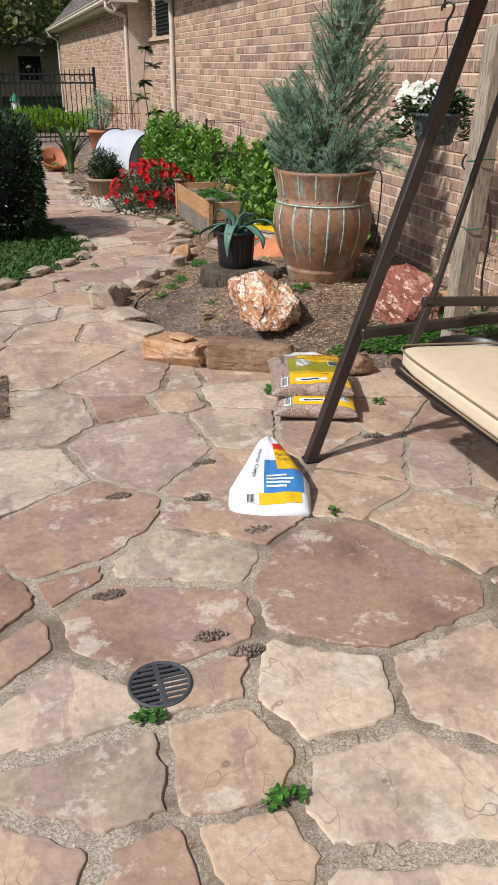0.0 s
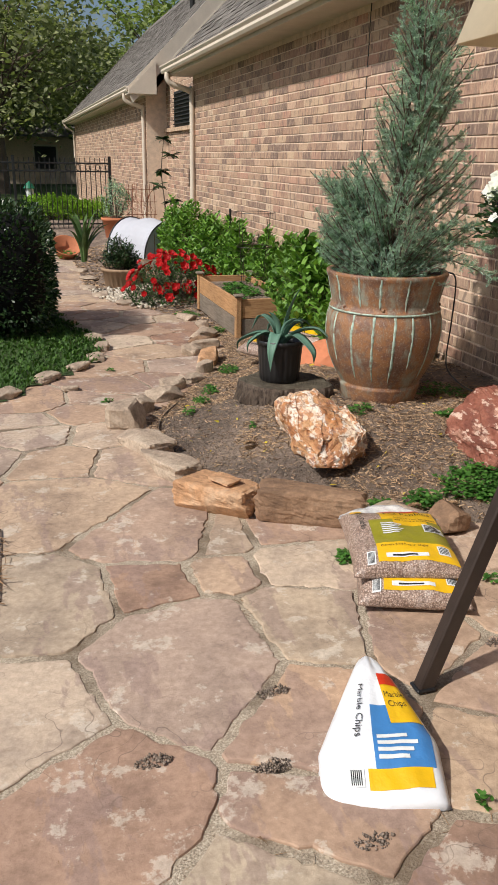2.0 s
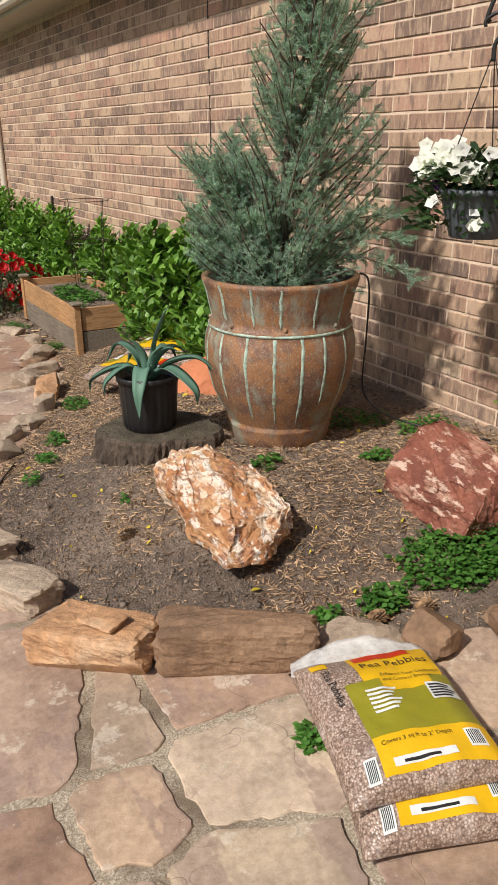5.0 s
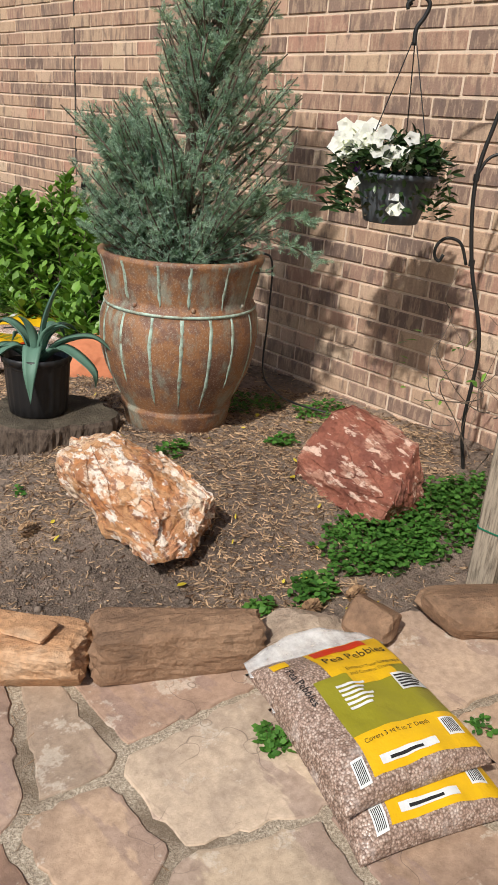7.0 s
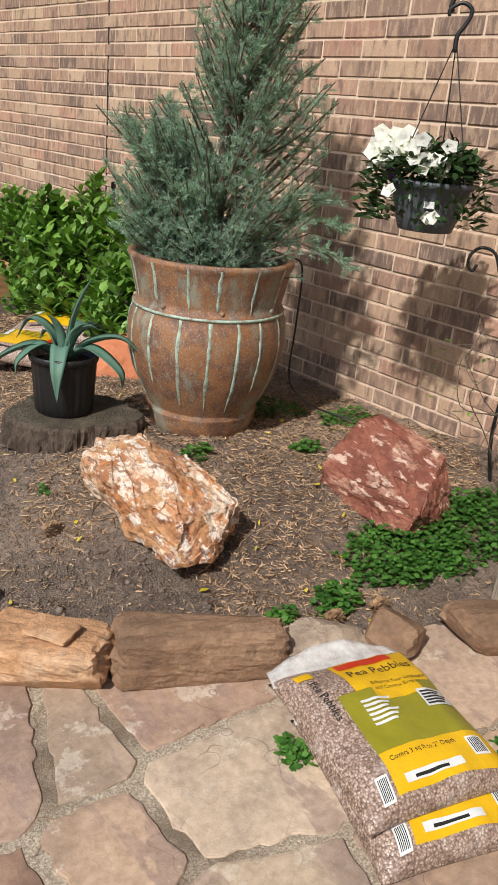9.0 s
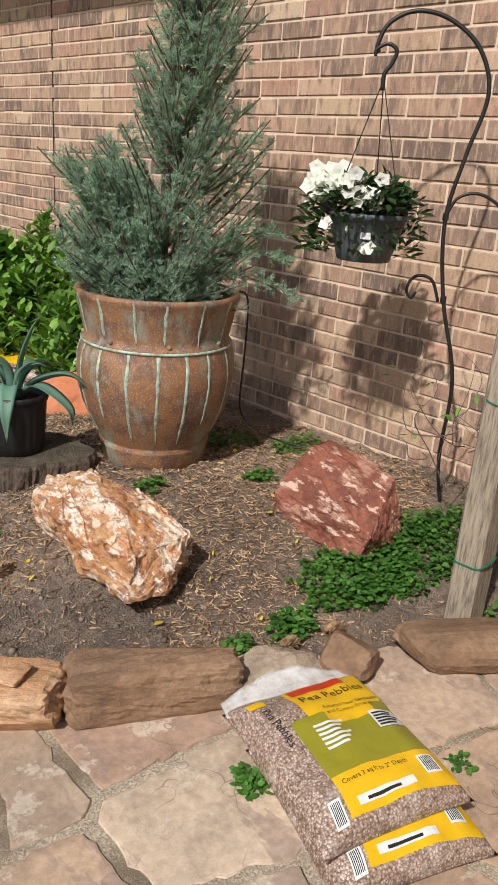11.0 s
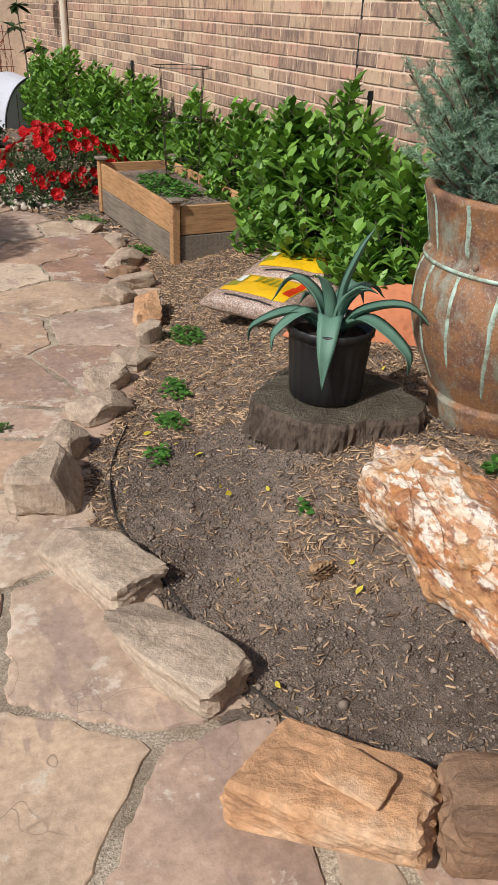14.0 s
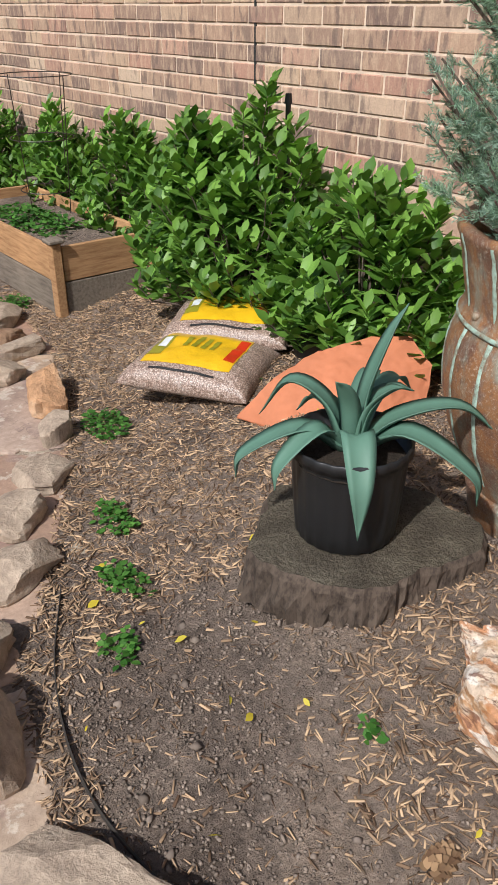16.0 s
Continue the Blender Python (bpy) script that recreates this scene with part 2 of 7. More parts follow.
def make_pebble_film():
    """Clear film over mixed pea pebbles."""
    m = Mat("pebbles_under_film", 0.34, 0, 0.5)
    v = m.node("TexVoronoi")
    v.inputs["Scale"].default_value = 190
    m.link(m.where(), v.inputs["Vector"])
    c = m.ramp(v.outputs["Color"], [(0.0, (0.20, 0.13, 0.10)), (0.35, (0.36, 0.255, 0.20)), (0.6, (0.46, 0.34, 0.28)), (0.85, (0.58, 0.48, 0.41)), (1.0, (0.30, 0.17, 0.12))])
    c = m.mix(1.0, c, m.ramp(v.outputs["Distance"], [(0.2, (1.1, 1.1, 1.1)), (0.75, (0.45, 0.42, 0.4))]), "MULTIPLY")
    fold = m.noise(14, 4, 0.6)
    c = m.mix(m.ramp(fold, [(0.60, (0, 0, 0)), (0.72, (0.35, 0.35, 0.35))]), c, (0.70, 0.64, 0.61))
    m.colour(c).bump(m.math("ADD", fold, m.math("MULTIPLY", v.outputs["Distance"], -0.15)), 0.6, 0.012)
    return m.m


def film(name, col):
    m = Mat(name, 0.28, 0, 0.5)
    w = m.noise(16, 4, 0.6)
    m.colour(m.mix(0.5, col, m.ramp(w, [(0.3, tuple(0.8 * v for v in col)), (0.7, tuple(min(1, 1.12 * v) for v in col))])))
    m.bump(w, 0.5, 0.010)
    return m.m


FLAG, SAND, SOIL, BRICK = make_flagstone(), make_sand(), make_soil(), make_brick()
MORTAR = plain("mortar", (0.66, 0.52, 0.40), 0.95, grain=90, bump=0.5, dist=0.004)
GLAZE = make_glaze()
VERDIGRIS = make_verdigris()
GRASS = leafy("lawn_blade", (0.030, 0.075, 0.014), (0.095, 0.19, 0.040), 0.6, 0.2, 0.25)
LAWN = plain("lawn_ground", (0.050, 0.082, 0.025), 0.95, grain=50, amount=0.4, bump=0.8, dist=0.02)
SHRUB = leafy("glossy_shrub_leaf", (0.050, 0.125, 0.018), (0.23, 0.42, 0.070), 0.42, 0.45, 0.28)
SHRUB_DARK = leafy("dark_hedge_leaf", (0.012, 0.034, 0.010), (0.045, 0.092, 0.028), 0.36, 0.5, 0.15)
CYPRESS = leafy("blue_green_needle", (0.13, 0.22, 0.175), (0.52, 0.69, 0.58), 0.7, 0.2, 0.38)
WEED = leafy("weed_leaf", (0.035, 0.115, 0.018), (0.115, 0.27, 0.05), 0.5, 0.3, 0.3)
ROSE_LEAF = leafy("rose_leaf", (0.018, 0.052, 0.012), (0.06, 0.13, 0.03), 0.45, 0.4, 0.2)
ROSE = leafy("rose_petal", (0.36, 0.004, 0.006), (0.62, 0.016, 0.018), 0.5, 0.3, 0.2)
PETUNIA = leafy("white_petal", (0.78, 0.78, 0.76), (0.88, 0.88, 0.87), 0.6, 0.2, 0.3)
VIOLET = leafy("violet_petal", (0.06, 0.012, 0.14), (0.12, 0.03, 0.22), 0.6, 0.2, 0.2)
OAK = leafy("tree_leaf", (0.12, 0.145, 0.065), (0.36, 0.38, 0.19), 0.55, 0.3, 0.4)
PALE_TREE = leafy("young_tree_leaf", (0.16, 0.22, 0.06), (0.34, 0.40, 0.15), 0.55, 0.3, 0.4)
AGAVE = plain("agave_leaf", (0.095, 0.185, 0.135), 0.55, spec=0.3, grain=26, amount=0.22, bump=0.1)
MULCH = leafy("mulch_chip", (0.10, 0.060, 0.040), (0.60, 0.42, 0.27), 0.9, 0.1, 0.0)
STRAW = leafy("pine_straw", (0.13, 0.075, 0.045), (0.36, 0.23, 0.13), 0.9, 0.1, 0.0)
CLOD = leafy("soil_clod", (0.13, 0.103, 0.086), (0.30, 0.240, 0.200), 0.95, 0.05, 0.0)
YELLOW_LEAF = leafy("fallen_yellow_leaf", (0.55, 0.42, 0.03), (0.72, 0.60, 0.09), 0.6, 0.2, 0.2)
BARK = make_wood("bark", (0.17, 0.135, 0.105), (0.055, 0.034, 0.028), 30, (6, 6, 1), 0.95)
STUMP = make_stone("weathered_stump", (0.075, 0.063, 0.046), (0.135, 0.112, 0.080), (0.215, 0.185, 0.135), 9, None, 0.7)
STUMP_BARK = make_wood("stump_bark", (0.105, 0.080, 0.062), (0.030, 0.022, 0.018), 26, (3, 3, 1.2), 0.95)
CEDAR = make_wood("cedar_board", (0.47, 0.275, 0.135), (0.30, 0.155, 0.072), 10, (7, 0.8, 7), 0.7)
CEDAR_END = make_wood("cedar_end_board", (0.47, 0.275, 0.135), (0.30, 0.155, 0.072), 10, (0.8, 7, 7), 0.7)
GREY_WOOD = make_wood("weathered_board", (0.235, 0.195, 0.155), (0.13, 0.105, 0.082), 10, (7, 0.8, 7), 0.85)
POST_WOOD = make_wood("weathered_post", (0.36, 0.305, 0.235), (0.115, 0.092, 0.070), 16, (7, 7, 0.7), 0.9)
SANDSTONE = make_stone("brown_sandstone", (0.14, 0.088, 0.058), (0.26, 0.160, 0.098), (0.38, 0.25, 0.16), 5, None, 0.3)
ORANGE_STONE = make_stone("orange_sandstone", (0.30, 0.17, 0.095), (0.54, 0.31, 0.165), (0.64, 0.46, 0.31), 5, None, 0.3)
BUFF_STONE = make_stone("buff_sandstone", (0.25, 0.19, 0.145), (0.44, 0.345, 0.26), (0.56, 0.455, 0.35), 6, None, 0.3)
PETRIFIED = make_banded("petrified_wood", ((0.36, 0.15, 0.07), (0.56, 0.31, 0.15), (0.66, 0.47, 0.31)),
                        (((0.78, 0.64, 0.50), 0.47, 0.85), ((0.52, 0.22, 0.08), 0.52, 0.8), ((0.82, 0.74, 0.65), 0.545, 0.9), ((0.26, 0.12, 0.075), 0.56, 0.8)), (1.6, 0.7, 1.6), 7.0)
RED_ROCK = make_banded("red_veined_rock", ((0.17, 0.058, 0.040), (0.29, 0.105, 0.068), (0.40, 0.175, 0.120)),
                       (((0.56, 0.33, 0.24), 0.53, 0.6), ((0.20, 0.07, 0.05), 0.53, 0.8), ((0.70, 0.52, 0.42), 0.58, 0.85)), (1.7, 0.6, 1.9), 8.0)
TERRACOTTA = plain("terracotta", (0.47, 0.170, 0.082), 0.75, grain=30, amount=0.2)
TAN_POT = plain("tan_pot", (0.30, 0.205, 0.13), 0.75, grain=25)
BLACK_PLASTIC = plain("black_plastic", (0.013, 0.013, 0.014), 0.42, spec=0.5, grain=30, amount=0.3)
GREY_PLASTIC = plain("grey_plastic", (0.085, 0.098, 0.112), 0.5, spec=0.4)
DARK_STEEL = plain("dark_bronze_steel", (0.030, 0.020, 0.016), 0.45, 0.0, 0.5, grain=80, amount=0.3)
BLACK_IRON = plain("black_iron", (0.012, 0.012, 0.012), 0.5, 0.0, 0.5)
RUST = plain("rusty_wire", (0.20, 0.075, 0.04), 0.8)
GRATE = plain("grey_grate", (0.060, 0.062, 0.066), 0.6)
# near-black that stands in for shade inside the hedge and the drain
SHADE_BLACK = plain("painted_shade_black", (0.004, 0.004, 0.004), 0.9)
CUSHION = plain("beige_fabric", (0.60, 0.50, 0.35), 0.85, grain=200, amount=0.06, bump=0.2)
PIPING = plain("brown_piping", (0.22, 0.16, 0.10), 0.8)
TRIM = plain("cream_paint", (0.62, 0.54, 0.445), 0.6, amount=0.08)
SHINGLE = make_shingle()
LOUVRE = plain("dark_louvre", (0.028, 0.030, 0.030), 0.6)
GLOVE_WHITE = film("white_film", (0.74, 0.76, 0.79))
PEBBLES = make_pebble_film()


def make_clear_film():
    """Milky see-through plastic."""
    m = Mat("clear_film", 0.22, 0, 0.5)
    w = m.noise(30, 5, 0.65)
    m.colour((0.80, 0.80, 0.79)).bump(w, 0.6, 0.006)
    tr = m.node("BsdfTransparent")
    mx = m.node("MixShader")
    m.link(m.ramp(w, [(0.35, (0.30, 0.30, 0.30)), (0.65, (0.62, 0.62, 0.62))]), mx.inputs[0])
    m.link(tr.outputs[0], mx.inputs[1])
    m.link(m.b.outputs[0], mx.inputs[2])
    m.link(mx.outputs[0], m.t.nodes["Material Output"].inputs[0])
    return m.m


CLEAR_FILM = make_clear_film()
YELLOW = film("yellow_print", (0.72, 0.43, 0.010))
OLIVE = film("olive_print", (0.27, 0.25, 0.020))
RED_PRINT = film("red_print", (0.55, 0.035, 0.010))
BLUE = film("blue_print", (0.055, 0.20, 0.47))
PALE_PRINT = film("pale_print", (0.68, 0.70, 0.70))
INK = plain("black_ink", (0.02, 0.02, 0.02), 0.5)
FLEECE = plain("white_mesh", (0.46, 0.47, 0.52), 0.8, grain=20, amount=0.06)
GREEN_WIRE = plain("green_wire", (0.012, 0.14, 0.075), 0.5)
SOIL_DARK = plain("potting_soil", (0.030, 0.022, 0.016), 0.95, grain=60, amount=0.5, bump=1.0, dist=0.01)
GRAVEL = leafy("pale_gravel", (0.34, 0.28, 0.22), (0.66, 0.60, 0.52), 0.85, 0.2, 0.0)
DEAD_GRASS = leafy("dry_grass", (0.22, 0.12, 0.07), (0.46, 0.30, 0.19), 0.9, 0.1, 0.1)
SPIKE_LEAF = leafy("sword_leaf", (0.045, 0.10, 0.028), (0.13, 0.22, 0.07), 0.45, 0.4, 0.25)
LIME = leafy("lime_shrub_leaf", (0.13, 0.27, 0.018), (0.30, 0.47, 0.06), 0.5, 0.3, 0.35)
EDGING = plain("black_edging", (0.05, 0.042, 0.036), 0.8)


# ---- mesh helpers ----
def link_part(name, mesh, material, parent=None, label=""):
    ob = new(name, mesh)
    if material is not None and not mesh.materials:
        mesh.materials.append(material)
    if parent is not None:
        ob.parent = parent
    if label:
        ob["label"] = label
    return ob


def part(name, bm, material, parent=None, label="", smooth=False):
    mesh = bpy.data.meshes.new(name)
    bm.normal_update()
    bm.to_mesh(mesh)
    bm.free()
    if smooth:
        mesh.polygons.foreach_set("use_smooth", [True] * len(mesh.polygons))
    return link_part(name, mesh, material, parent, label)


def raw(name, verts, faces, material, parent=None, label="", smooth=False):
    mesh = bpy.data.meshes.new(name)
    mesh.from_pydata([tuple(v) for v in verts], [], [tuple(f) for f in faces])
    if smooth:
        mesh.polygons.foreach_set("use_smooth", [True] * len(mesh.polygons))
    mesh.update()
    return link_part(name, mesh, material, parent, label)


def thing(name, x, y, z, label, category, group="", kind="", rz=0.0):
    ob = new(name)
    ob.empty_display_size = 0.1
    ob.matrix_basis = pose(x, y, z, 0, 0, rz)
    return tagged(ob, label, category, group, kind)


def box_bm(sx, sy, sz, cx=0.0, cy=0.0, cz=0.0, bevel=0.004, turn=None, seg=1):
    bm = bmesh.new()
    bmesh.ops.create_cube(bm, size=1.0)
    bmesh.ops.scale(bm, vec=(sx, sy, sz), verts=bm.verts)
    if bevel:
        bmesh.ops.bevel(bm, geom=bm.edges[:], offset=bevel, segments=seg, affect="EDGES", profile=0.6)
    if turn is not None:
        bmesh.ops.transform(bm, matrix=turn, verts=bm.verts)
    bmesh.ops.translate(bm, vec=(cx, cy, cz), verts=bm.verts)
    return bm


def lathe(profile, sides=40, wobble=0.0, rib=0.0, ribs=0):
    """A turned shape from (radius, height) pairs."""
    bm = bmesh.new()
    rings = []
    for r, z in profile:
        ring = []
        for i in range(sides):
            a = 2 * math.pi * i / sides
            rr = r * (1 + wobble * noise.noise((math.cos(a) * 1.5, math.sin(a) * 1.5, z * 3)))
            if ribs:
                rr += rib * math.cos(a * ribs)
            ring.append(bm.verts.new((rr * math.cos(a), rr * math.sin(a), z)))
        rings.append(ring)
    for a, b in zip(rings, rings[1:]):
        for i in range(sides):
            j = (i + 1) % sides
            bm.faces.new((a[i], a[j], b[j], b[i]))
    for ring in (rings[0], rings[-1]):
        if (ring[0].co.xy.length) > 1e-4:
            bm.faces.new(ring)
    bmesh.ops.recalc_face_normals(bm, faces=bm.faces)
    return bm


def tube_bm(points, radius, sides=8, closed=False, taper=None):
    """A round bar along points."""
    bm = bmesh.new()
    pts = [Vector(p) for p in points]
    rings = []
    n = len(pts)
    up = Vector((0.13, 0.31, 0.94)).normalized()
    for i, p in enumerate(pts):
        a = pts[(i - 1) % n] if (i or closed) else p
        b = pts[(i + 1) % n] if (i < n - 1 or closed) else p
        d = (b - a).normalized()
        side = d.cross(up)
        if side.length < 0.05:
            side = d.cross(Vector((1, 0, 0)))
        side.normalize()
        other = side.cross(d).normalized()
        up = other
        r = radius if taper is None else radius + (taper - radius) * i / max(1, n - 1)
        rings.append([bm.verts.new(p + r * (math.cos(2 * math.pi * k / sides) * side + math.sin(2 * math.pi * k / sides) * other)) for k in range(sides)])
    pairs = list(zip(rings, rings[1:])) + ([(rings[-1], rings[0])] if closed else [])
    for a, b in pairs:
        for k in range(sides):
            j = (k + 1) % sides
            bm.faces.new((a[k], a[j], b[j], b[k]))
    if not closed:
        bm.faces.new(rings[0][::-1])
        bm.faces.new(rings[-1])
    bmesh.ops.recalc_face_normals(bm, faces=bm.faces)
    return bm


def smooth_line(points, steps=6):
    """A Catmull-Rom curve through points."""
    pts = [Vector(p) for p in points]
    ext = [2 * pts[0] - pts[1]] + pts + [2 * pts[-1] - pts[-2]]
    out = []
    for i in range(1, len(ext) - 2):
        p0, p1, p2, p3 = ext[i - 1], ext[i], ext[i + 1], ext[i + 2]
        for s in range(steps):
            t = s / steps
            out.append(0.5 * (2 * p1 + (p2 - p0) * t + (2 * p0 - 5 * p1 + 4 * p2 - p3) * t * t + (3 * p1 - p0 - 3 * p2 + p3) * t ** 3))
    return out + [pts[-1]]


def rock_bm(size, seed, square=4.0, rough=0.10, cuts=5, facets=4):
    """A stone: a rounded block, worn by noise and a few flat breaks."""
    rng = random.Random(seed)
    bm = bmesh.new()
    bmesh.ops.create_cube(bm, size=2.0)
    bmesh.ops.subdivide_edges(bm, edges=bm.edges[:], cuts=cuts, use_grid_fill=True)
    planes = []
    for _ in range(facets):
        d = Vector((rng.uniform(-1, 1), rng.uniform(-1, 1), rng.uniform(-0.5, 1))).normalized()
        planes.append((d, rng.uniform(0.70, 0.98)))
    off = Vector((seed * 3.7, seed * 1.3, seed * 0.7))
    for v in bm.verts:
        c = v.co
        c = c / (abs(c.x) ** square + abs(c.y) ** square + abs(c.z) ** square) ** (1 / square)
        n1 = noise.noise(c * 1.3 + off)
        n2 = noise.noise(c * 3.4 + off)
        n3 = noise.noise(c * 8.0 + off)
        c = c * (1 + rough * (1.2 * n1 + 0.6 * n2 + 0.5 * n3 + 0.25 * noise.noise(c * 17 + off)))
        for d, k in planes:
            over = c.dot(d) - k
            if over > 0:
                c = c - d * over * 0.96
        v.co = (c.x * size[0] / 2, c.y * size[1] / 2, c.z * size[2] / 2)
    bmesh.ops.recalc_face_normals(bm, faces=bm.faces)
    return bm


def hewn_bm(corners, seed, rough=0.012, cuts=5, strata=0.0, along=(0, 1, 0)):
    """A broken stone: the hull of its corners, with chipped faces and ledges along its grain."""
    bm = bmesh.new()
    for c in corners:
        bm.verts.new(c)
    bmesh.ops.convex_hull(bm, input=bm.verts)
    bmesh.ops.delete(bm, geom=[v for v in bm.verts if not v.link_faces], context="VERTS")
    bmesh.ops.triangulate(bm, faces=bm.faces)
    for k in range(cuts):
        longest = sorted(bm.edges, key=lambda e: -e.calc_length())
        limit = longest[0].calc_length() * 0.55
        bmesh.ops.subdivide_edges(bm, edges=[e for e in longest if e.calc_length() > limit], cuts=1)
        bmesh.ops.triangulate(bm, faces=[f for f in bm.faces if len(f.verts) > 3])
    bm.normal_update()
    off = Vector((seed * 3.1, seed * 1.7, seed * 0.9))
    grain = Vector(along).normalized()
    moves = []
    for v in bm.verts:
        p = v.co
        flat = p - grain * p.dot(grain) * 0.8
        d = 1.5 * noise.noise(p * 6 + off) + 0.8 * noise.noise(p * 17 + off) + 0.5 * noise.noise(p * 43 + off)
        ledge = math.floor(5 * noise.noise(flat * 7 + off)) / 5
        moves.append(v.normal * (rough * d + strata * ledge))
    for v, d in zip(bm.verts, moves):
        v.co += d
    bmesh.ops.recalc_face_normals(bm, faces=bm.faces)
    return bm


def scatter(name, template, faces, places, material, parent=None, label=""):
    """Many small copies of one shape in one mesh. places: 4 x 4 matrices."""
    t = np.array(template, float)
    m = np.array([np.array(p) for p in places], float)
    v = np.einsum("nij,kj->nki", m[:, :3, :3], t) + m[:, None, :3, 3]
    k, n = len(t), len(m)
    flat = v.reshape(-1, 3)
    mesh = bpy.data.meshes.new(name)
    mesh.vertices.add(k * n)
    mesh.vertices.foreach_set("co", flat.ravel())
    sizes = np.array([len(f) for f in faces])
    idx = np.concatenate([np.array(f) for f in faces])
    loops = (idx[None] + (np.arange(n) * k)[:, None]).ravel()
    totals = np.tile(sizes, n)
    starts = np.concatenate([[0], np.cumsum(totals)[:-1]])
    mesh.loops.add(len(loops))
    mesh.loops.foreach_set("vertex_index", loops.astype(np.int32))
    mesh.polygons.add(len(totals))
    mesh.polygons.foreach_set("loop_start", starts.astype(np.int32))
    mesh.update(calc_edges=True)
    mesh.validate()
    return link_part(name, mesh, material, parent, label)


def aim(at, direction, size=1.0, roll=0.0, wide=1.0):
    """A pose whose x axis runs along direction."""
    d = Vector(direction).normalized()
    q = d.to_track_quat("X", "Z")
    return Matrix.Translation(at) @ q.to_matrix().to_4x4() @ Matrix.Rotation(roll, 4, "X") @ Matrix.Diagonal((size, size * wide, size, 1))


LEAF = [(0, 0, 0), (0.25, 0.15, 0.035), (0.6, 0.19, 0.03), (1, 0, -0.08), (0.6, -0.19, 0.03), (0.25, -0.15, 0.035), (0.3, 0, -0.01), (0.65, 0, -0.02)]
LEAF_F = [(0, 6, 1), (1, 6, 7, 2), (2, 7, 3), (0, 5, 6), (5, 4, 7, 6), (4, 3, 7)]
CHIP = [(-0.5, -0.09, 0), (0.45, -0.12, 0.01), (0.5, 0.10, 0), (-0.42, 0.12, 0.01), (-0.45, -0.06, 0.07), (0.42, -0.08, 0.08), (0.44, 0.06, 0.07), (-0.38, 0.08, 0.08)]
CHIP_F = [(0, 3, 2, 1), (4, 5, 6, 7), (0, 1, 5, 4), (1, 2, 6, 5), (2, 3, 7, 6), (3, 0, 4, 7)]
NUB = [(1, 0, 0), (0.35, 0.9, 0.1), (-0.8, 0.55, 0), (-0.75, -0.6, 0.1), (0.4, -0.85, 0), (0.1, 0.1, 0.75), (0, 0, -0.6)]
NUB_F = [(0, 1, 5), (1, 2, 5), (2, 3, 5), (3, 4, 5), (4, 0, 5), (1, 0, 6), (2, 1, 6), (3, 2, 6), (4, 3, 6), (0, 4, 6)]


# ---- the lie of the land ----
WALL_X = 3.322
BED_EDGE = [(3.32, 3.55), (2.75, 3.80), (2.30, 4.14), (1.95, 4.32), (1.68, 4.42), (1.32, 4.64), (1.12, 4.98), (1.06, 5.40), (1.00, 5.80),
            (1.10, 6.20), (1.38, 6.60), (1.66, 7.10), (1.84, 7.50), (2.06, 8.05), (2.18, 8.80), (2.12, 9.45), (1.76, 10.3), (1.42, 11.1),
            (1.28, 12.5), (1.34, 14.7), (1.55, 18.0)]
LAWN_EDGE = [(-2.5, 6.05), (-0.3, 6.40), (0.23, 6.72), (0.56, 7.18), (0.98, 7.68), (1.12, 8.35), (1.02, 9.1), (0.81, 10.2), (0.85, 12.1), (1.02, 14.5), (1.15, 18.0)]


def land(y):
    return 0.02 - 0.025 * max(0.0, min(y, 12.0) - 3.0)


def nearest(line, x, y):
    """Distance to a line of points, with the nearest place on it and the way along it."""
    best = (1e9, None, None)
    for (ax, ay), (bx, by) in zip(line, line[1:]):
        dx, dy = bx - ax, by - ay
        s = max(0.0, min(1.0, ((x - ax) * dx + (y - ay) * dy) / (dx * dx + dy * dy)))
        px, py = ax + s * dx, ay + s * dy
        d = math.hypot(x - px, y - py)
        if d < best[0]:
            ln = math.hypot(dx, dy)
            best = (d, (px, py), (dx / ln, dy / ln))
    return best


def side_of(line, x, y):
    """Signed distance: positive to the right of the line's run."""
    d, p, w = nearest(line, x, y)
    cross = w[0] * (y - p[1]) - w[1] * (x - p[0])
    return -d if cross > 0 else d


def bed_depth(x, y):
    return side_of(BED_EDGE, x, y)


def lawn_depth(x, y):
    return -side_of(LAWN_EDGE, x, y)


def smooth_step(v, a, b):
    s = max(0.0, min(1.0, (v - a) / (b - a)))
    return s * s * (3 - 2 * s)


def soil_z(x, y):
    d = max(0.0, bed_depth(x, y))
    lump = 0.018 * noise.noise((x * 2.3, y * 2.3, 0.4)) + 0.016 * noise.noise((x * 7, y * 7, 2.0)) + 0.013 * noise.noise((x * 17, y * 17, 5.0))
    fade = max(0.0, min(1.0, (9.0 - y) / 2.5))
    return land(y) + 0.0 + 0.178 * smooth_step(d, 0.12, 0.92) * (0.35 + 0.65 * fade) + lump * min(1.0, d * 4) 


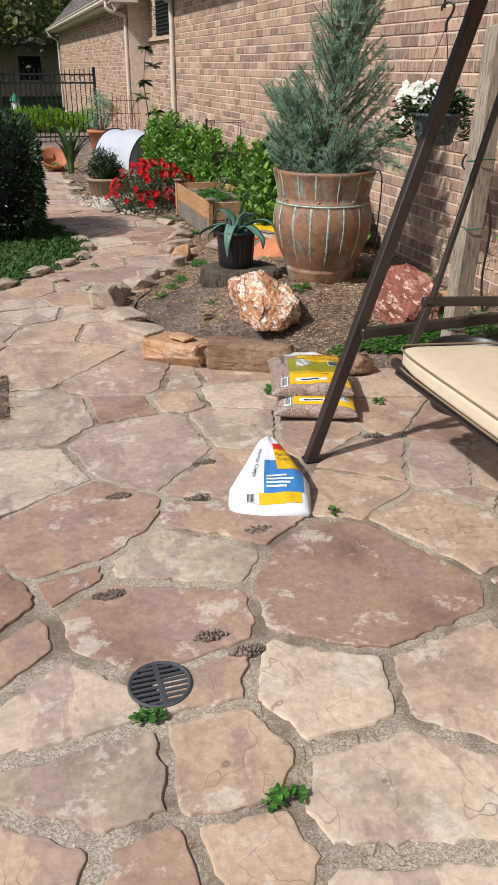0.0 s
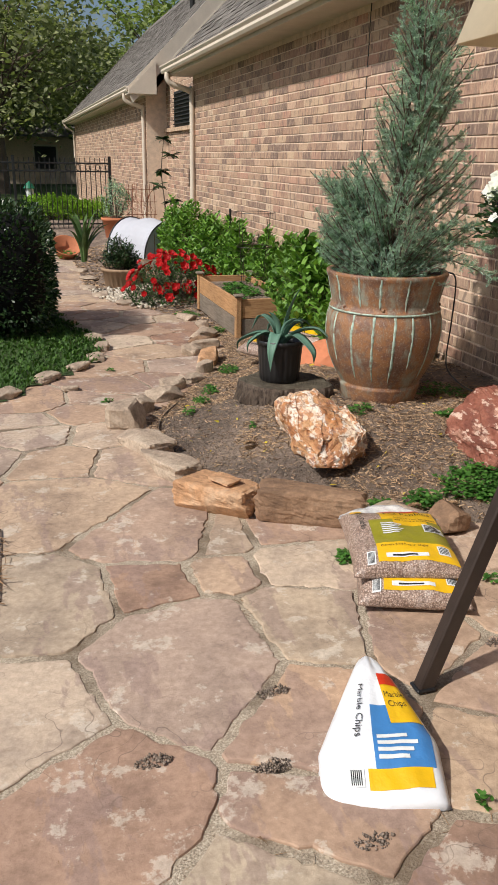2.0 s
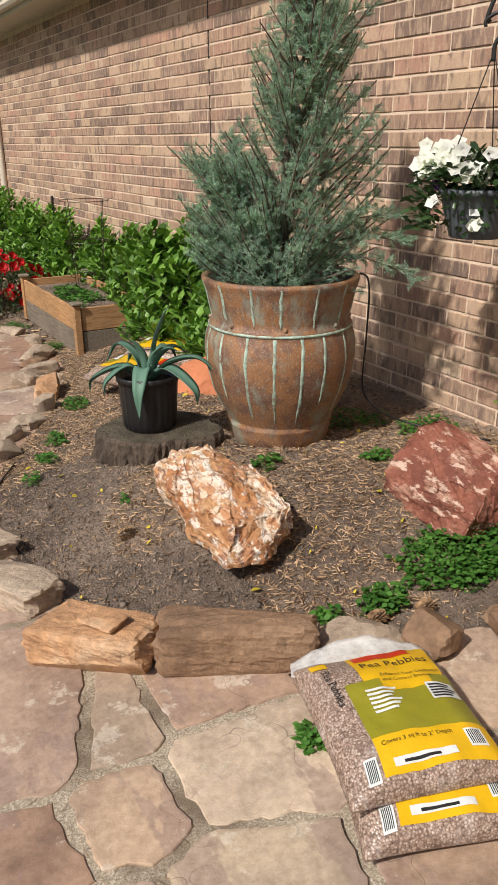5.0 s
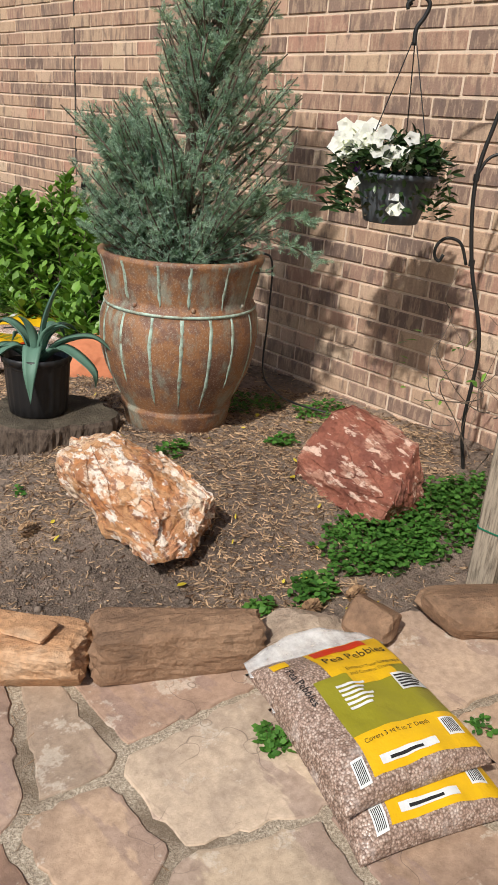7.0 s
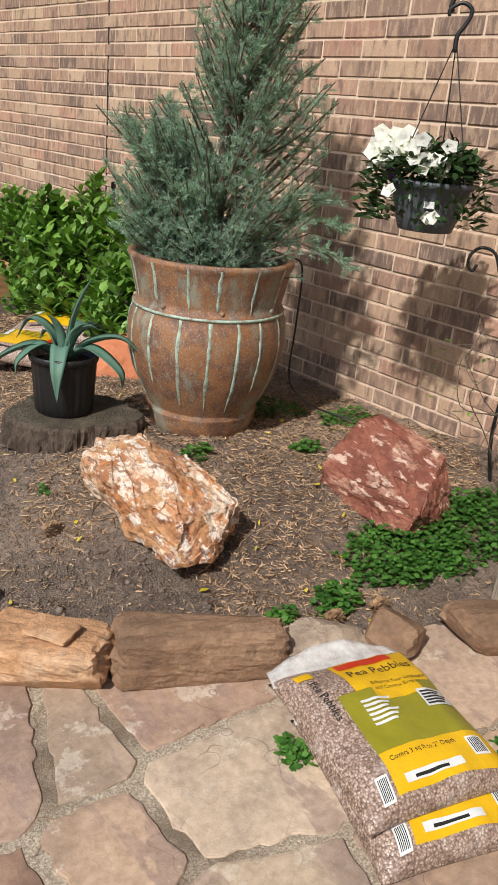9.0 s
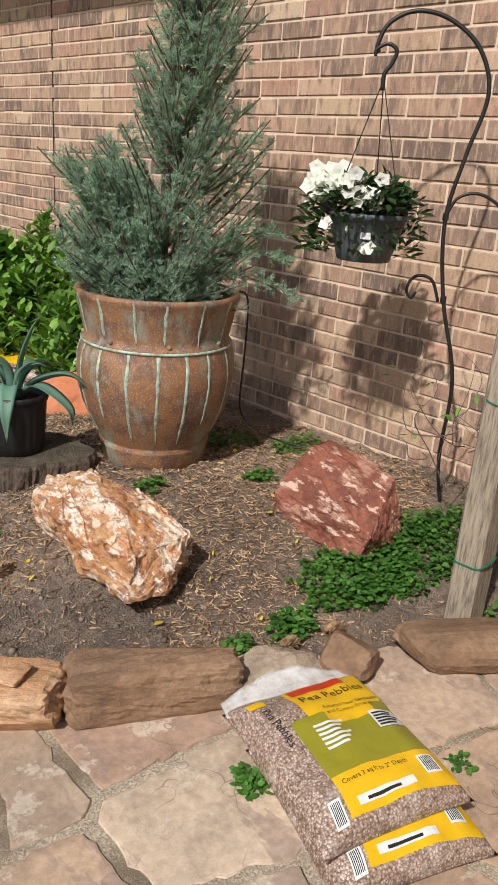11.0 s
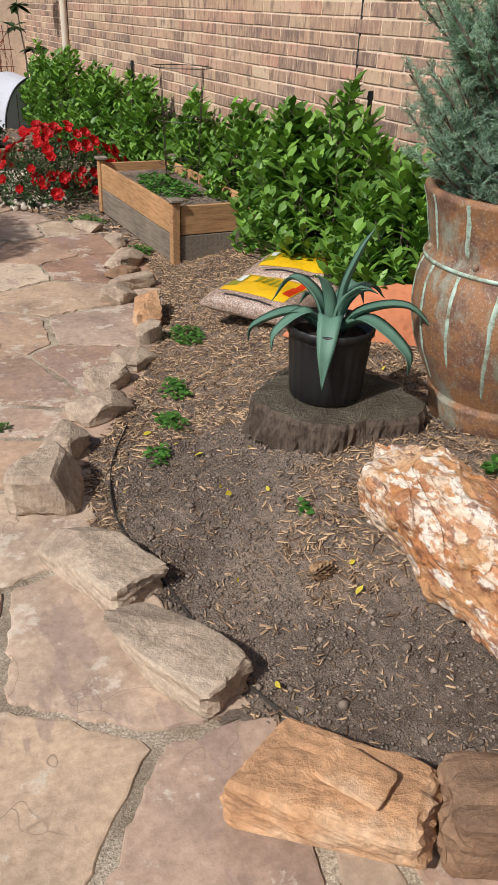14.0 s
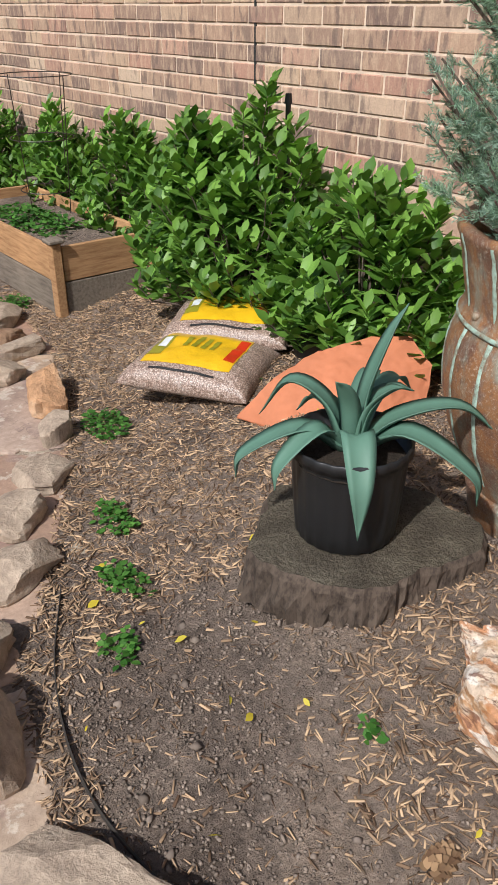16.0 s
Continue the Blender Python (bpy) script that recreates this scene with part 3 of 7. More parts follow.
def sheet(name, x0, x1, y0, y1, step, height, keep, material, label, category, parent=None):
    xs = np.arange(x0, x1 + 1e-6, step)
    ys = np.arange(y0, y1 + 1e-6, step)
    index, verts, faces = {}, [], []
    ok = {(i, j): keep(x, y) for i, x in enumerate(xs) for j, y in enumerate(ys)}
    for i in range(len(xs) - 1):
        for j in range(len(ys) - 1):
            cell = [(i, j), (i + 1, j), (i + 1, j + 1), (i, j + 1)]
            if sum(ok[c] for c in cell) >= 3:
                face = []
                for c in cell:
                    if c not in index:
                        index[c] = len(verts)
                        x, y = xs[c[0]], ys[c[1]]
                        verts.append((x, y, height(x, y)))
                    face.append(index[c])
                faces.append(face)
    ob = raw(name, verts, faces, material, parent, smooth=True)
    return tagged(ob, label, category, kind="structure")


# one sheet of ground to the horizon
gv, gf = [], []
gys = [-400, -60, -12, 0, 3, 5, 7, 9, 12, 20, 40, 90, 400, 1500]
gxs = [-1500, -200, -40, -10, 0, 4, 12, 60, 400, 1500]
for gy in gys:
    for gx in gxs:
        gv.append((gx, gy, land(gy) - 0.045))
for j in range(len(gys) - 1):
    for i in range(len(gxs) - 1):
        a = j * len(gxs) + i
        gf.append((a, a + 1, a + 1 + len(gxs), a + len(gxs)))
tagged(raw("ground", gv, gf, LAWN), "short green lawn running off behind the fence", "ground", kind="structure")

sheet("pavement_joints", -2.6, 4.4, -2.0, 17.6, 0.1, lambda x, y: land(y) - 0.0050 + 0.004 * noise.noise((x * 6, y * 6, 1)),
      lambda x, y: bed_depth(x, y) < 0.12 and lawn_depth(x, y) < 0.1 and (y < 6.5 or (0.4 < x < 2.6)), SAND, "coarse tan joint sand between the flagstones", "sand")
sheet("garden_bed", 0.95, WALL_X + 0.02, 3.5, 18.8, 0.045, soil_z, lambda x, y: bed_depth(x, y) > -0.03, SOIL, "dark crumbly soil of the raised garden bed", "soil")
sheet("garden_soil", 0.9, 6.0, 17.6, 24.0, 0.4, lambda x, y: land(y) + 0.004, lambda x, y: x > 1.2, SOIL, "bare brown soil at the end of the bed", "soil")
sheet("lawn", -2.6, 1.3, 6.0, 17.6, 0.12, lambda x, y: land(y) + 0.012 + 0.02 * min(1, max(0, lawn_depth(x, y))) + 0.012 * noise.noise((x * 2, y * 2, 7)),
      lambda x, y: lawn_depth(x, y) > 0.0, LAWN, "low clover lawn beside the stone path", "lawn")
sheet("mulch_pocket", -0.35, 0.30, 3.75, 5.05, 0.06, lambda x, y: land(y) + 0.006 + 0.012 * noise.noise((x * 5, y * 5, 3)),
      lambda x, y: ((x + 0.06) / 0.34) ** 2 + ((y - 4.4) / 0.62) ** 2 < 1, SOIL, "patch of bare soil and pine straw in the patio", "soil")


# ---- house ----
def make_house():
    house = thing("house", WALL_X, 8.91, -0.165, "one-storey tan brick house with grey shingle roof", "house", kind="structure")
    ox, oy, oz = WALL_X, 9.0, -0.2

    def block(name, x0, x1, y0, y1, z0, z1, mat, label="", bevel=0.0):
        bm = box_bm(x1 - x0, y1 - y0, z1 - z0, (x0 + x1) / 2 - ox, (y0 + y1) / 2 - oy, (z0 + z1) / 2 - oz, bevel)
        return part(name, bm, mat, house, label)

    near = block("wall_near", WALL_X + 0.004, WALL_X + 0.25, -2.2, 14.55, -0.3, 2.66, MORTAR, "tan brick wall with pale mortar")
    vent_wall = block("wall_recess", WALL_X + 0.434, WALL_X + 0.6, 14.55, 18.9, -0.3, 2.9, MORTAR, "recessed brick wall with a louvre vent")
    far = block("wall_far", WALL_X + 0.004, WALL_X + 0.25, 18.9, 36.0, -0.3, 2.66, MORTAR, "tan brick wall with pale mortar")
    block("wall_back", WALL_X + 7.0, WALL_X + 7.25, -2.2, 36.0, -0.3, 2.66, MORTAR)
    for ya, yb in ((-2.2, -1.95), (14.3, 14.548), (18.9, 19.15), (35.75, 36.0)):
        bm = bmesh.new()
        out = [(WALL_X + 0.252, -0.3), (WALL_X + 6.998, -0.3), (WALL_X + 6.998, 2.4), (6.5, 6.0), (WALL_X + 0.252, 2.75)]
        vs = [bm.verts.new((x - ox, y - oy, z - oz)) for y in (ya, yb) for x, z in out]
        for k in range(5):
            j = (k + 1) % 5
            bm.faces.new((vs[k], vs[j], vs[5 + j], vs[5 + k]))
        bm.faces.new(vs[:5])
        bm.faces.new(vs[5:][::-1])
        bmesh.ops.recalc_face_normals(bm, faces=bm.faces)
        part("gable_wall", bm, MORTAR, house, "tan gable wall")
    # soffit, fascia and gutter along each eave
    for y0, y1 in ((-2.5, 14.75), (18.45, 36.3)):
        block("soffit", 2.99, WALL_X + 0.02, y0, y1, 2.60, 2.625, TRIM, "cream painted soffit")
        block("fascia", 2.955, 2.988, y0, y1, 2.585, 2.76, TRIM, "cream painted fascia board")
        bm = bmesh.new()
        prof = [(-0.002, 0.0), (-0.075, 0.0), (-0.095, 0.03), (-0.088, 0.06), (-0.112, 0.09), (-0.112, 0.105), (-0.098, 0.105), (-0.078, 0.06), (-0.068, 0.014), (-0.002, 0.014)]
        rings = [[bm.verts.new((2.953 + px - ox, yy - oy, 2.625 + pz - oz)) for px, pz in prof] for yy in (y0, y1)]
        for k in range(len(prof)):
            j = (k + 1) % len(prof)
            bm.faces.new((rings[0][k], rings[0][j], rings[1][j], rings[1][k]))
        bm.faces.new(rings[0])
        bm.faces.new(rings[1][::-1])
        bmesh.ops.recalc_face_normals(bm, faces=bm.faces)
        part("gutter", bm, TRIM, house, "cream metal gutter")
        # roof deck, then shingle courses
        s2 = math.sqrt(0.5)
        deck = bmesh.new()
        vs = [deck.verts.new((x - ox, y - oy, z - oz)) for y in (y0, y1) for x, z in ((2.90, 2.68), (6.5, 6.28), (10.2, 2.6), (10.2, 2.5), (6.5, 6.1), (2.98, 2.62))]
        for k in range(6):
            j = (k + 1) % 6
            deck.faces.new((vs[k], vs[j], vs[6 + j], vs[6 + k]))
        deck.faces.new(vs[:6])
        deck.faces.new(vs[6:][::-1])
        bmesh.ops.recalc_face_normals(deck, faces=deck.faces)
        roof = part("roof", deck, SHINGLE, house, "grey asphalt shingle roof")
        roof.data.materials.append(TRIM)
        for face in roof.data.polygons:
            face.material_index = 0 if face.normal.z > 0.1 else 1
        verts, faces = [], []
        rng = random.Random(4)
        up = 0.0
        while up < 4.6:
            y = y0 - rng.uniform(0, 0.3)
            while y < y1:
                w = rng.uniform(0.16, 0.36)
                ya, yb = max(y0, y), min(y1, y + w - 0.008)
                th = rng.choice((0.008, 0.008, 0.015))
                if yb > ya + 0.02:
                    base = len(verts)
                    for d, lift in ((up, th), (up + 0.165, 0.004)):
                        for yy in (ya, yb):
                            for e in (0.001, lift):
                                verts.append((2.90 + (d - e) * s2 - ox, yy - oy, 2.68 + (d + e) * s2 - oz))
                    b = base
                    faces += [(b + 1, b + 3, b + 7, b + 5), (b, b + 2, b + 3, b + 1), (b, b + 1, b + 5, b + 4), (b + 2, b + 6, b + 7, b + 3)]
                y += w
            up += 0.145
        tagged(raw("shingles", verts, faces, SHINGLE, roof, "staggered grey shingles"), kind="stuff")
    # rake boards at the two gable ends that face each other
    for yr, col in ((18.43, "wide"), (14.77, "thin")):
        w = 0.30 if col == "wide" else 0.10
        bm = bmesh.new()
        a = [(2.88, 2.70), (6.5, 6.32), (6.5, 6.32 - w * 1.41), (2.88 + 0.1, 2.70 - w * 1.0 + 0.02)]
        vs = [bm.verts.new((x - ox, y - oy, z - oz)) for y in (yr - 0.02, yr + 0.018) for x, z in a]
        for k in range(4):
            j = (k + 1) % 4
            bm.faces.new((vs[k], vs[j], vs[4 + j], vs[4 + k]))
        bm.faces.new(vs[:4])
        bm.faces.new(vs[4:][::-1])
        bmesh.ops.recalc_face_normals(bm, faces=bm.faces)
        part("rake_board", bm, TRIM, house, "cream painted rake board")
    block("cornice_return", 2.90, WALL_X + 0.10, 18.40, 18.88, 2.585, 2.72, TRIM, "cream boxed eave return")
    bm = bmesh.new()
    out = [(2.90, 2.59), (3.46, 2.59), (3.46, 3.20), (2.90, 2.66)]
    vs = [bm.verts.new((x - ox, y - oy, z - oz)) for y in (18.36, 18.398) for x, z in out]
    for k in range(4):
        bm.faces.new((vs[k], vs[(k + 1) % 4], vs[4 + (k + 1) % 4], vs[4 + k]))
    bm.faces.new(vs[:4])
    bm.faces.new(vs[4:][::-1])
    bmesh.ops.recalc_face_normals(bm, faces=bm.faces)
    part("eave_panel", bm, TRIM, house, "cream boxed eave end")
    # louvre vent and brick sill in the recess
    vx = WALL_X + 0.44
    vent = block("vent_frame", vx - 0.02, vx - 0.002, 16.5, 18.05, 1.98, 2.62, LOUVRE, "dark louvre vent")
    for k in range(9):
        bm = box_bm(0.04, 1.46, 0.010, vx - 0.036 - ox, 17.27 - oy, 2.03 + 0.067 * k - oz, 0.0, None)
        part("slat", bm, LOUVRE, vent)
    block("sill", vx - 0.07, vx - 0.002, 14.6, 18.88, 1.90, 1.97, BRICK, "projecting brick sill")
    # downspouts
    for yd in (14.42, 18.98):
        pts = smooth_line([(2.90, yd, 2.62), (2.90, yd, 2.53), (2.98, yd, 2.46), (WALL_X - 0.09, yd, 2.38), (WALL_X - 0.045, yd, 2.28), (WALL_X - 0.045, yd, 1.2), (WALL_X - 0.045, yd, -0.1)], 4)
        sp = part("downspout", tube_bm([(p.x - ox, p.y - oy, p.z - oz) for p in pts], 0.042, 8), TRIM, house, "cream metal downspout", smooth=True)
    pts = [(2.90, 35.9, 2.62), (2.98, 35.9, 2.48), (WALL_X - 0.05, 35.9, 2.3), (WALL_X - 0.05, 35.9, -0.1)]
    part("downspout", tube_bm([(p[0] - ox, p[1] - oy, p[2] - oz) for p in pts], 0.042, 8), TRIM, house, "cream metal downspout")
    for xx, yy in ((4.9, 21.4), (5.35, 22.1)):
        part("roof_vent", tube_bm([(xx - ox, yy - oy, xx - 0.3 - oz), (xx - ox, yy - oy, xx + 0.18 - oz)], 0.06, 10), BLACK_IRON, house, "dark roof vent pipe")
    # control joint and cable
    block("control_joint", WALL_X - 0.003, WALL_X + 0.003, 8.140, 8.152, 0.0, 2.60, LOUVRE, "dark vertical control joint")
    return house, near, vent_wall, far


HOUSE, WALL_NEAR, WALL_RECESS, WALL_FAR = make_house()


# ---- flagstones ----
# seat of each stone and its pull on its neighbours: a stone reaches to where their pulls balance
PATIO_NEAR = [(0.374, 1.948, -0.0012), (0.207, 1.691, 0.0054), (0.423, 1.599, 0.0024), (0.705, 1.625, -0.0028), (0.734, 1.912, 0.0054), (1.063, 1.706, 0.0568), (0.978, 1.398, 0.0571), (1.061, 2.062, 0.0565), (1.330, 2.008, 0.0658), (0.720, 2.209, 0.0030), (0.365, 2.144, -0.0023), (0.676, 2.462, 0.0480), (0.147, 2.410, -0.0287), (1.260, 2.393, 0.1076), (0.767, 2.713, 0.0406), (0.493, 2.758, -0.0216)]
PATIO_MIDDLE = [(0.422, 3.114, 0.0878), (0.925, 2.925, 0.0183), (1.491, 3.052, -0.0067), (0.825, 3.581, 0.1211), (1.087, 3.335, 0.0831), (1.211, 3.624, 0.0747), (0.243, 3.424, 0.1002), (0.333, 4.051, 0.0831), (0.732, 4.071, 0.0047), (1.043, 4.079, -0.0182), (1.415, 4.087, 0.0175), (0.834, 4.549, 0.0499), (0.442, 4.898, 0.0986), (0.511, 5.516, 0.0340), (0.414, 5.921, 0.0347)]
PATIO_EDGE = [(0.886, 5.435, 0.0145), (1.656, 3.284, 0.0227), (1.952, 3.664, 0.0306), (2.047, 4.022, 0.0233), (1.950, 3.131, 0.0053), (1.885, 2.741, -0.0221), (1.776, 2.366, -0.0331), (1.121, 4.439, -0.0132), (1.434, 4.418, 0.0085), (1.489, 3.534, 0.0575), (2.235, 2.986, 0.0283), (2.162, 3.466, 0.0246)]
PATH_STONES = [(0.39, 6.26, 0.014), (0.44, 6.66, 0.032), (0.72, 6.38, 0.022), (0.80, 5.86, 0.02), (0.84, 6.66, 0.017), (1.04, 6.98, 0.04),
               (1.36, 7.05, 0.026), (1.05, 7.55, 0.068), (1.58, 7.48, 0.048), (1.49, 8.03, 0.062), (1.30, 8.50, 0.04), (1.82, 8.50, 0.048), (1.58, 9.05, 0.058),
               (1.24, 9.32, 0.04), (1.88, 9.15, 0.04)]


def cut(poly, nx, ny, c):
    """The part of a convex outline where nx x + ny y <= c."""
    out = []
    for (ax, ay), (bx, by) in zip(poly, poly[1:] + poly[:1]):
        da, db = nx * ax + ny * ay - c, nx * bx + ny * by - c
        if da <= 0:
            out.append((ax, ay))
        if (da < 0 < db) or (db < 0 < da):
            s = da / (da - db)
            out.append((ax + s * (bx - ax), ay + s * (by - ay)))
    return out


def flagstones(parent):
    rng = random.Random(11)
    sites = list(PATIO_NEAR + PATIO_MIDDLE + PATIO_EDGE + PATH_STONES)

    def free(x, y, rr):
        return all((x - a) ** 2 + (y - b) ** 2 - w > 1.9 * math.sqrt(max(w, 0.015)) * rr + 0.9 * rr * rr for a, b, w in sites)

    for x0, x1, y0, y1, r, tries in ((-2.4, 0.2, -1.6, 6.2, 0.22, 900), (0.0, 2.0, -1.6, 1.6, 0.22, 300), (1.7, 4.2, -1.6, 4.0, 0.2, 500), (0.75, 2.2, 9.4, 17.5, 0.2, 700)):
        for _ in range(tries):
            x, y, rr = rng.uniform(x0, x1), rng.uniform(y0, y1), r * rng.uniform(0.75, 1.3)
            if bed_depth(x, y) < -0.10 and lawn_depth(x, y) < -0.10 and free(x, y, rr):
                sites.append((x, y, rr * rr))
    count = 0
    for n, (x, y, r) in enumerate(sites):
        gap = rng.uniform(0.008, 0.022) + (0.006 if y < 2.8 else 0.0)
        poly = [(x - 0.95, y - 0.95), (x + 0.95, y - 0.95), (x + 0.95, y + 0.95), (x - 0.95, y + 0.95)]
        for k, (a, b, s) in enumerate(sites):
            dx, dy = a - x, b - y
            d = math.hypot(dx, dy)
            if k == n or d > 2.2:
                continue
            m = (d * d + r - s) / (2 * d)
            poly = cut(poly, dx / d, dy / d, (x * dx + y * dy) / d + m - gap)
            if len(poly) < 3:
                break
        if len(poly) < 3:
            continue
        for line, sign in ((BED_EDGE, 1), (LAWN_EDGE, -1)):
            d, p, w = nearest(line, x, y)
            if d < 0.9 and len(poly) > 2:
                nx, ny = (w[1] * sign, -w[0] * sign)
                poly = cut(poly, nx, ny, nx * p[0] + ny * p[1] + 0.05)
        if len(poly) < 3:
            continue
        x, y = sum(p[0] for p in poly) / len(poly), sum(p[1] for p in poly) / len(poly)
        if ((x + 0.06) / 0.26) ** 2 + ((y - 4.4) / 0.55) ** 2 < 1 or bed_depth(x, y) > 0.12 or lawn_depth(x, y) > 0.10:
            continue
        # drop near-double corners, then chip the outline
        ring = []
        for (ax, ay), (bx, by) in zip(poly, poly[1:] + poly[:1]):
            ln = math.hypot(bx - ax, by - ay)
            if ln < 0.015:
                continue
            steps = max(1, int(ln / 0.022))
            for i in range(steps):
                s = i / steps
                px, py = ax + s * (bx - ax), ay + s * (by - ay)
                pull = 0.015 if i == 0 else 0.0
                px += (x - px) * pull
                py += (y - py) * pull
                wob = 0.010 * noise.noise((px * 6, py * 6, n)) + 0.014 * noise.noise((px * 17, py * 17, n + 9)) + 0.012 * noise.noise((px * 45, py * 45, n + 4))
                q = math.hypot(px - x, py - y) or 1
                ring.append((px + (px - x) / q * wob, py + (py - y) / q * wob))
        if len(ring) < 4:
            continue
        bm = bmesh.new()
        tx, ty, up = rng.uniform(-0.009, 0.009), rng.uniform(-0.009, 0.009), rng.uniform(-0.001, 0.003)

        def ring_at(shrink, dz):
            out = []
            for px, py in ring:
                q = math.hypot(px - x, py - y) or 1
                k = max(0.3, 1 - shrink / q)
                lx, ly = (px - x) * k, (py - y) * k
                out.append(bm.verts.new((lx, ly, up + dz + tx * lx + ty * ly + (land(y + ly) - land(y)))))
            return out

        rings = [ring_at(0.0, -0.05), ring_at(0.0, -0.004 + rng.uniform(-0.002, 0.002)), ring_at(0.003, 0.001), ring_at(0.010, 0.002)]
        for a, b in zip(rings, rings[1:]):
            for i in range(len(a)):
                j = (i + 1) % len(a)
                bm.faces.new((a[i], a[j], b[j], b[i]))
        bm.faces.new(rings[-1])
        ob = part("flagstone", bm, FLAG, parent)
        ob.location = (x, y, land(y))
        count += 1
    return count


PAVING = tagged(new("pavement"), "irregular pink and buff flagstone patio and garden path", "pavement", kind="structure")
flagstones(PAVING)


# ---- big glazed pot with its cypress ----
POT_X, POT_Y, POT_Z = 2.425, 5.67, 0.128
POT_PROFILE = [(0.206, 0.0), (0.216, 0.010), (0.222, 0.05), (0.230, 0.085), (0.233, 0.098), (0.224, 0.106), (0.228, 0.116), (0.262, 0.18), (0.296, 0.26), (0.316, 0.34), (0.3235, 0.41),
               (0.321, 0.47), (0.311, 0.515), (0.303, 0.532), (0.308, 0.540), (0.302, 0.552), (0.293, 0.566), (0.295, 0.585), (0.305, 0.63), (0.317, 0.69), (0.324, 0.715),
               (0.331, 0.730), (0.331, 0.744), (0.322, 0.750), (0.304, 0.745), (0.298, 0.72), (0.288, 0.64)]
POT_PROFILE = [(1.035 * r, h) for r, h in POT_PROFILE]


def pot_radius(z):
    for (ra, za), (rb, zb) in zip(POT_PROFILE, POT_PROFILE[1:]):
        if za <= z <= zb:
            return ra + (rb - ra) * (z - za) / (zb - za)
    return POT_PROFILE[-1][0]


def make_pot():
    pot = thing("glazed_pot", POT_X, POT_Y, POT_Z, "large rust-brown glazed jar with turquoise drips, standing in the bed", "planter pot")
    part("jar", lathe(POT_PROFILE, 72, 0.006), GLAZE, pot, smooth=True)
    part("soil", lathe([(0.298, 0.655), (0.15, 0.675), (0.0001, 0.68)], 32, 0.05), SOIL_DARK, pot)
    rng = random.Random(5)
    for lo, hi, count in ((0.13, 0.53, 17), (0.56, 0.735, 15)):
        for k in range(count):
            a0 = 2 * math.pi * (k + rng.uniform(-0.12, 0.12)) / count
            top = hi
            low = lo + rng.uniform(0.0, 0.12) if lo < 0.5 else lo + rng.uniform(0, 0.02)
            n = 14
            bm = bmesh.new()
            rows = []
            for i in range(n + 1):
                z = top + (low - top) * i / n
                r = pot_radius(z)
                w = (0.0066 + 0.0045 * noise.noise((k * 3.1, i * 0.6, lo))) * (1.0 if i < n - 2 else (n - i + 0.4) / 3)
                a = a0 + 0.012 * noise.noise((k, i * 0.35, 4)) + 0.02 * (z - top)
                row = []
                for off, lift in ((-w, 0.0006), (-w * 0.4, 0.0032), (w * 0.4, 0.0032), (w, 0.0006)):
                    b = a + off / r
                    row.append(bm.verts.new(((r + lift) * math.cos(b), (r + lift) * math.sin(b), z)))
                rows.append(row)
            for p, q in zip(rows, rows[1:]):
                for i in range(3):
                    bm.faces.new((p[i], p[i + 1], q[i + 1], q[i]))
            bmesh.ops.recalc_face_normals(bm, faces=bm.faces)
            part("glaze_drip", bm, VERDIGRIS, pot, smooth=True)
    band = lathe([(1.035 * r, h) for r, h in ((0.303, 0.531), (0.3088, 0.5355), (0.3098, 0.5405), (0.3035, 0.547))], 72, 0.006)
    part("neck_ring", band, VERDIGRIS, pot, "turquoise glazed ring", smooth=True)
    for k in range(8):
        a = 2 * math.pi * k / 8 + 0.3
        r = pot_radius(0.567) + 0.002
        bm = bmesh.new()
        bmesh.ops.create_uvsphere(bm, u_segments=8, v_segments=6, radius=0.011)
        bmesh.ops.translate(bm, vec=(r * math.cos(a), r * math.sin(a), 0.565), verts=bm.verts)
        part("knob", bm, GLAZE, pot, smooth=True)
    return pot


make_pot()


def spray_template(seed):
    """One feathery spray: a thin stem with short side needles, along x."""
    rng = random.Random(seed)
    v, f = [], []

    def needle(p, d, ln, w):
        d = Vector(d).normalized()
        s = d.cross(Vector((rng.uniform(-1, 1), rng.uniform(-1, 1), rng.uniform(-1, 1)))).normalized() * w
        b = len(v)
        p = Vector(p)
        v.extend([tuple(p - s), tuple(p + s), tuple(p + d * ln * 0.6 + s * 0.9), tuple(p + d * ln), tuple(p + d * ln * 0.6 - s * 0.9)])
        f.append((b, b + 1, b + 2, b + 3, b + 4))

    needle((0, 0, 0), (1, 0, 0), 1.0, 0.016)
    for i in range(11):
        x = 0.12 + 0.8 * i / 11
        for sgn in (-1, 1):
            ln = 0.42 * (1 - 0.55 * x) * rng.uniform(0.7, 1.2)
            d = Vector((0.75, sgn * 0.75, rng.uniform(-0.7, 0.7)))
            needle((x, 0, 0), d, ln, 0.015)
            tip = Vector((x, 0, 0)) + d.normalized() * ln * 0.5
            needle(tip, d + Vector((0.6, -sgn * 0.7, rng.uniform(-0.5, 0.5))), ln * 0.5, 0.014)
    return v, f


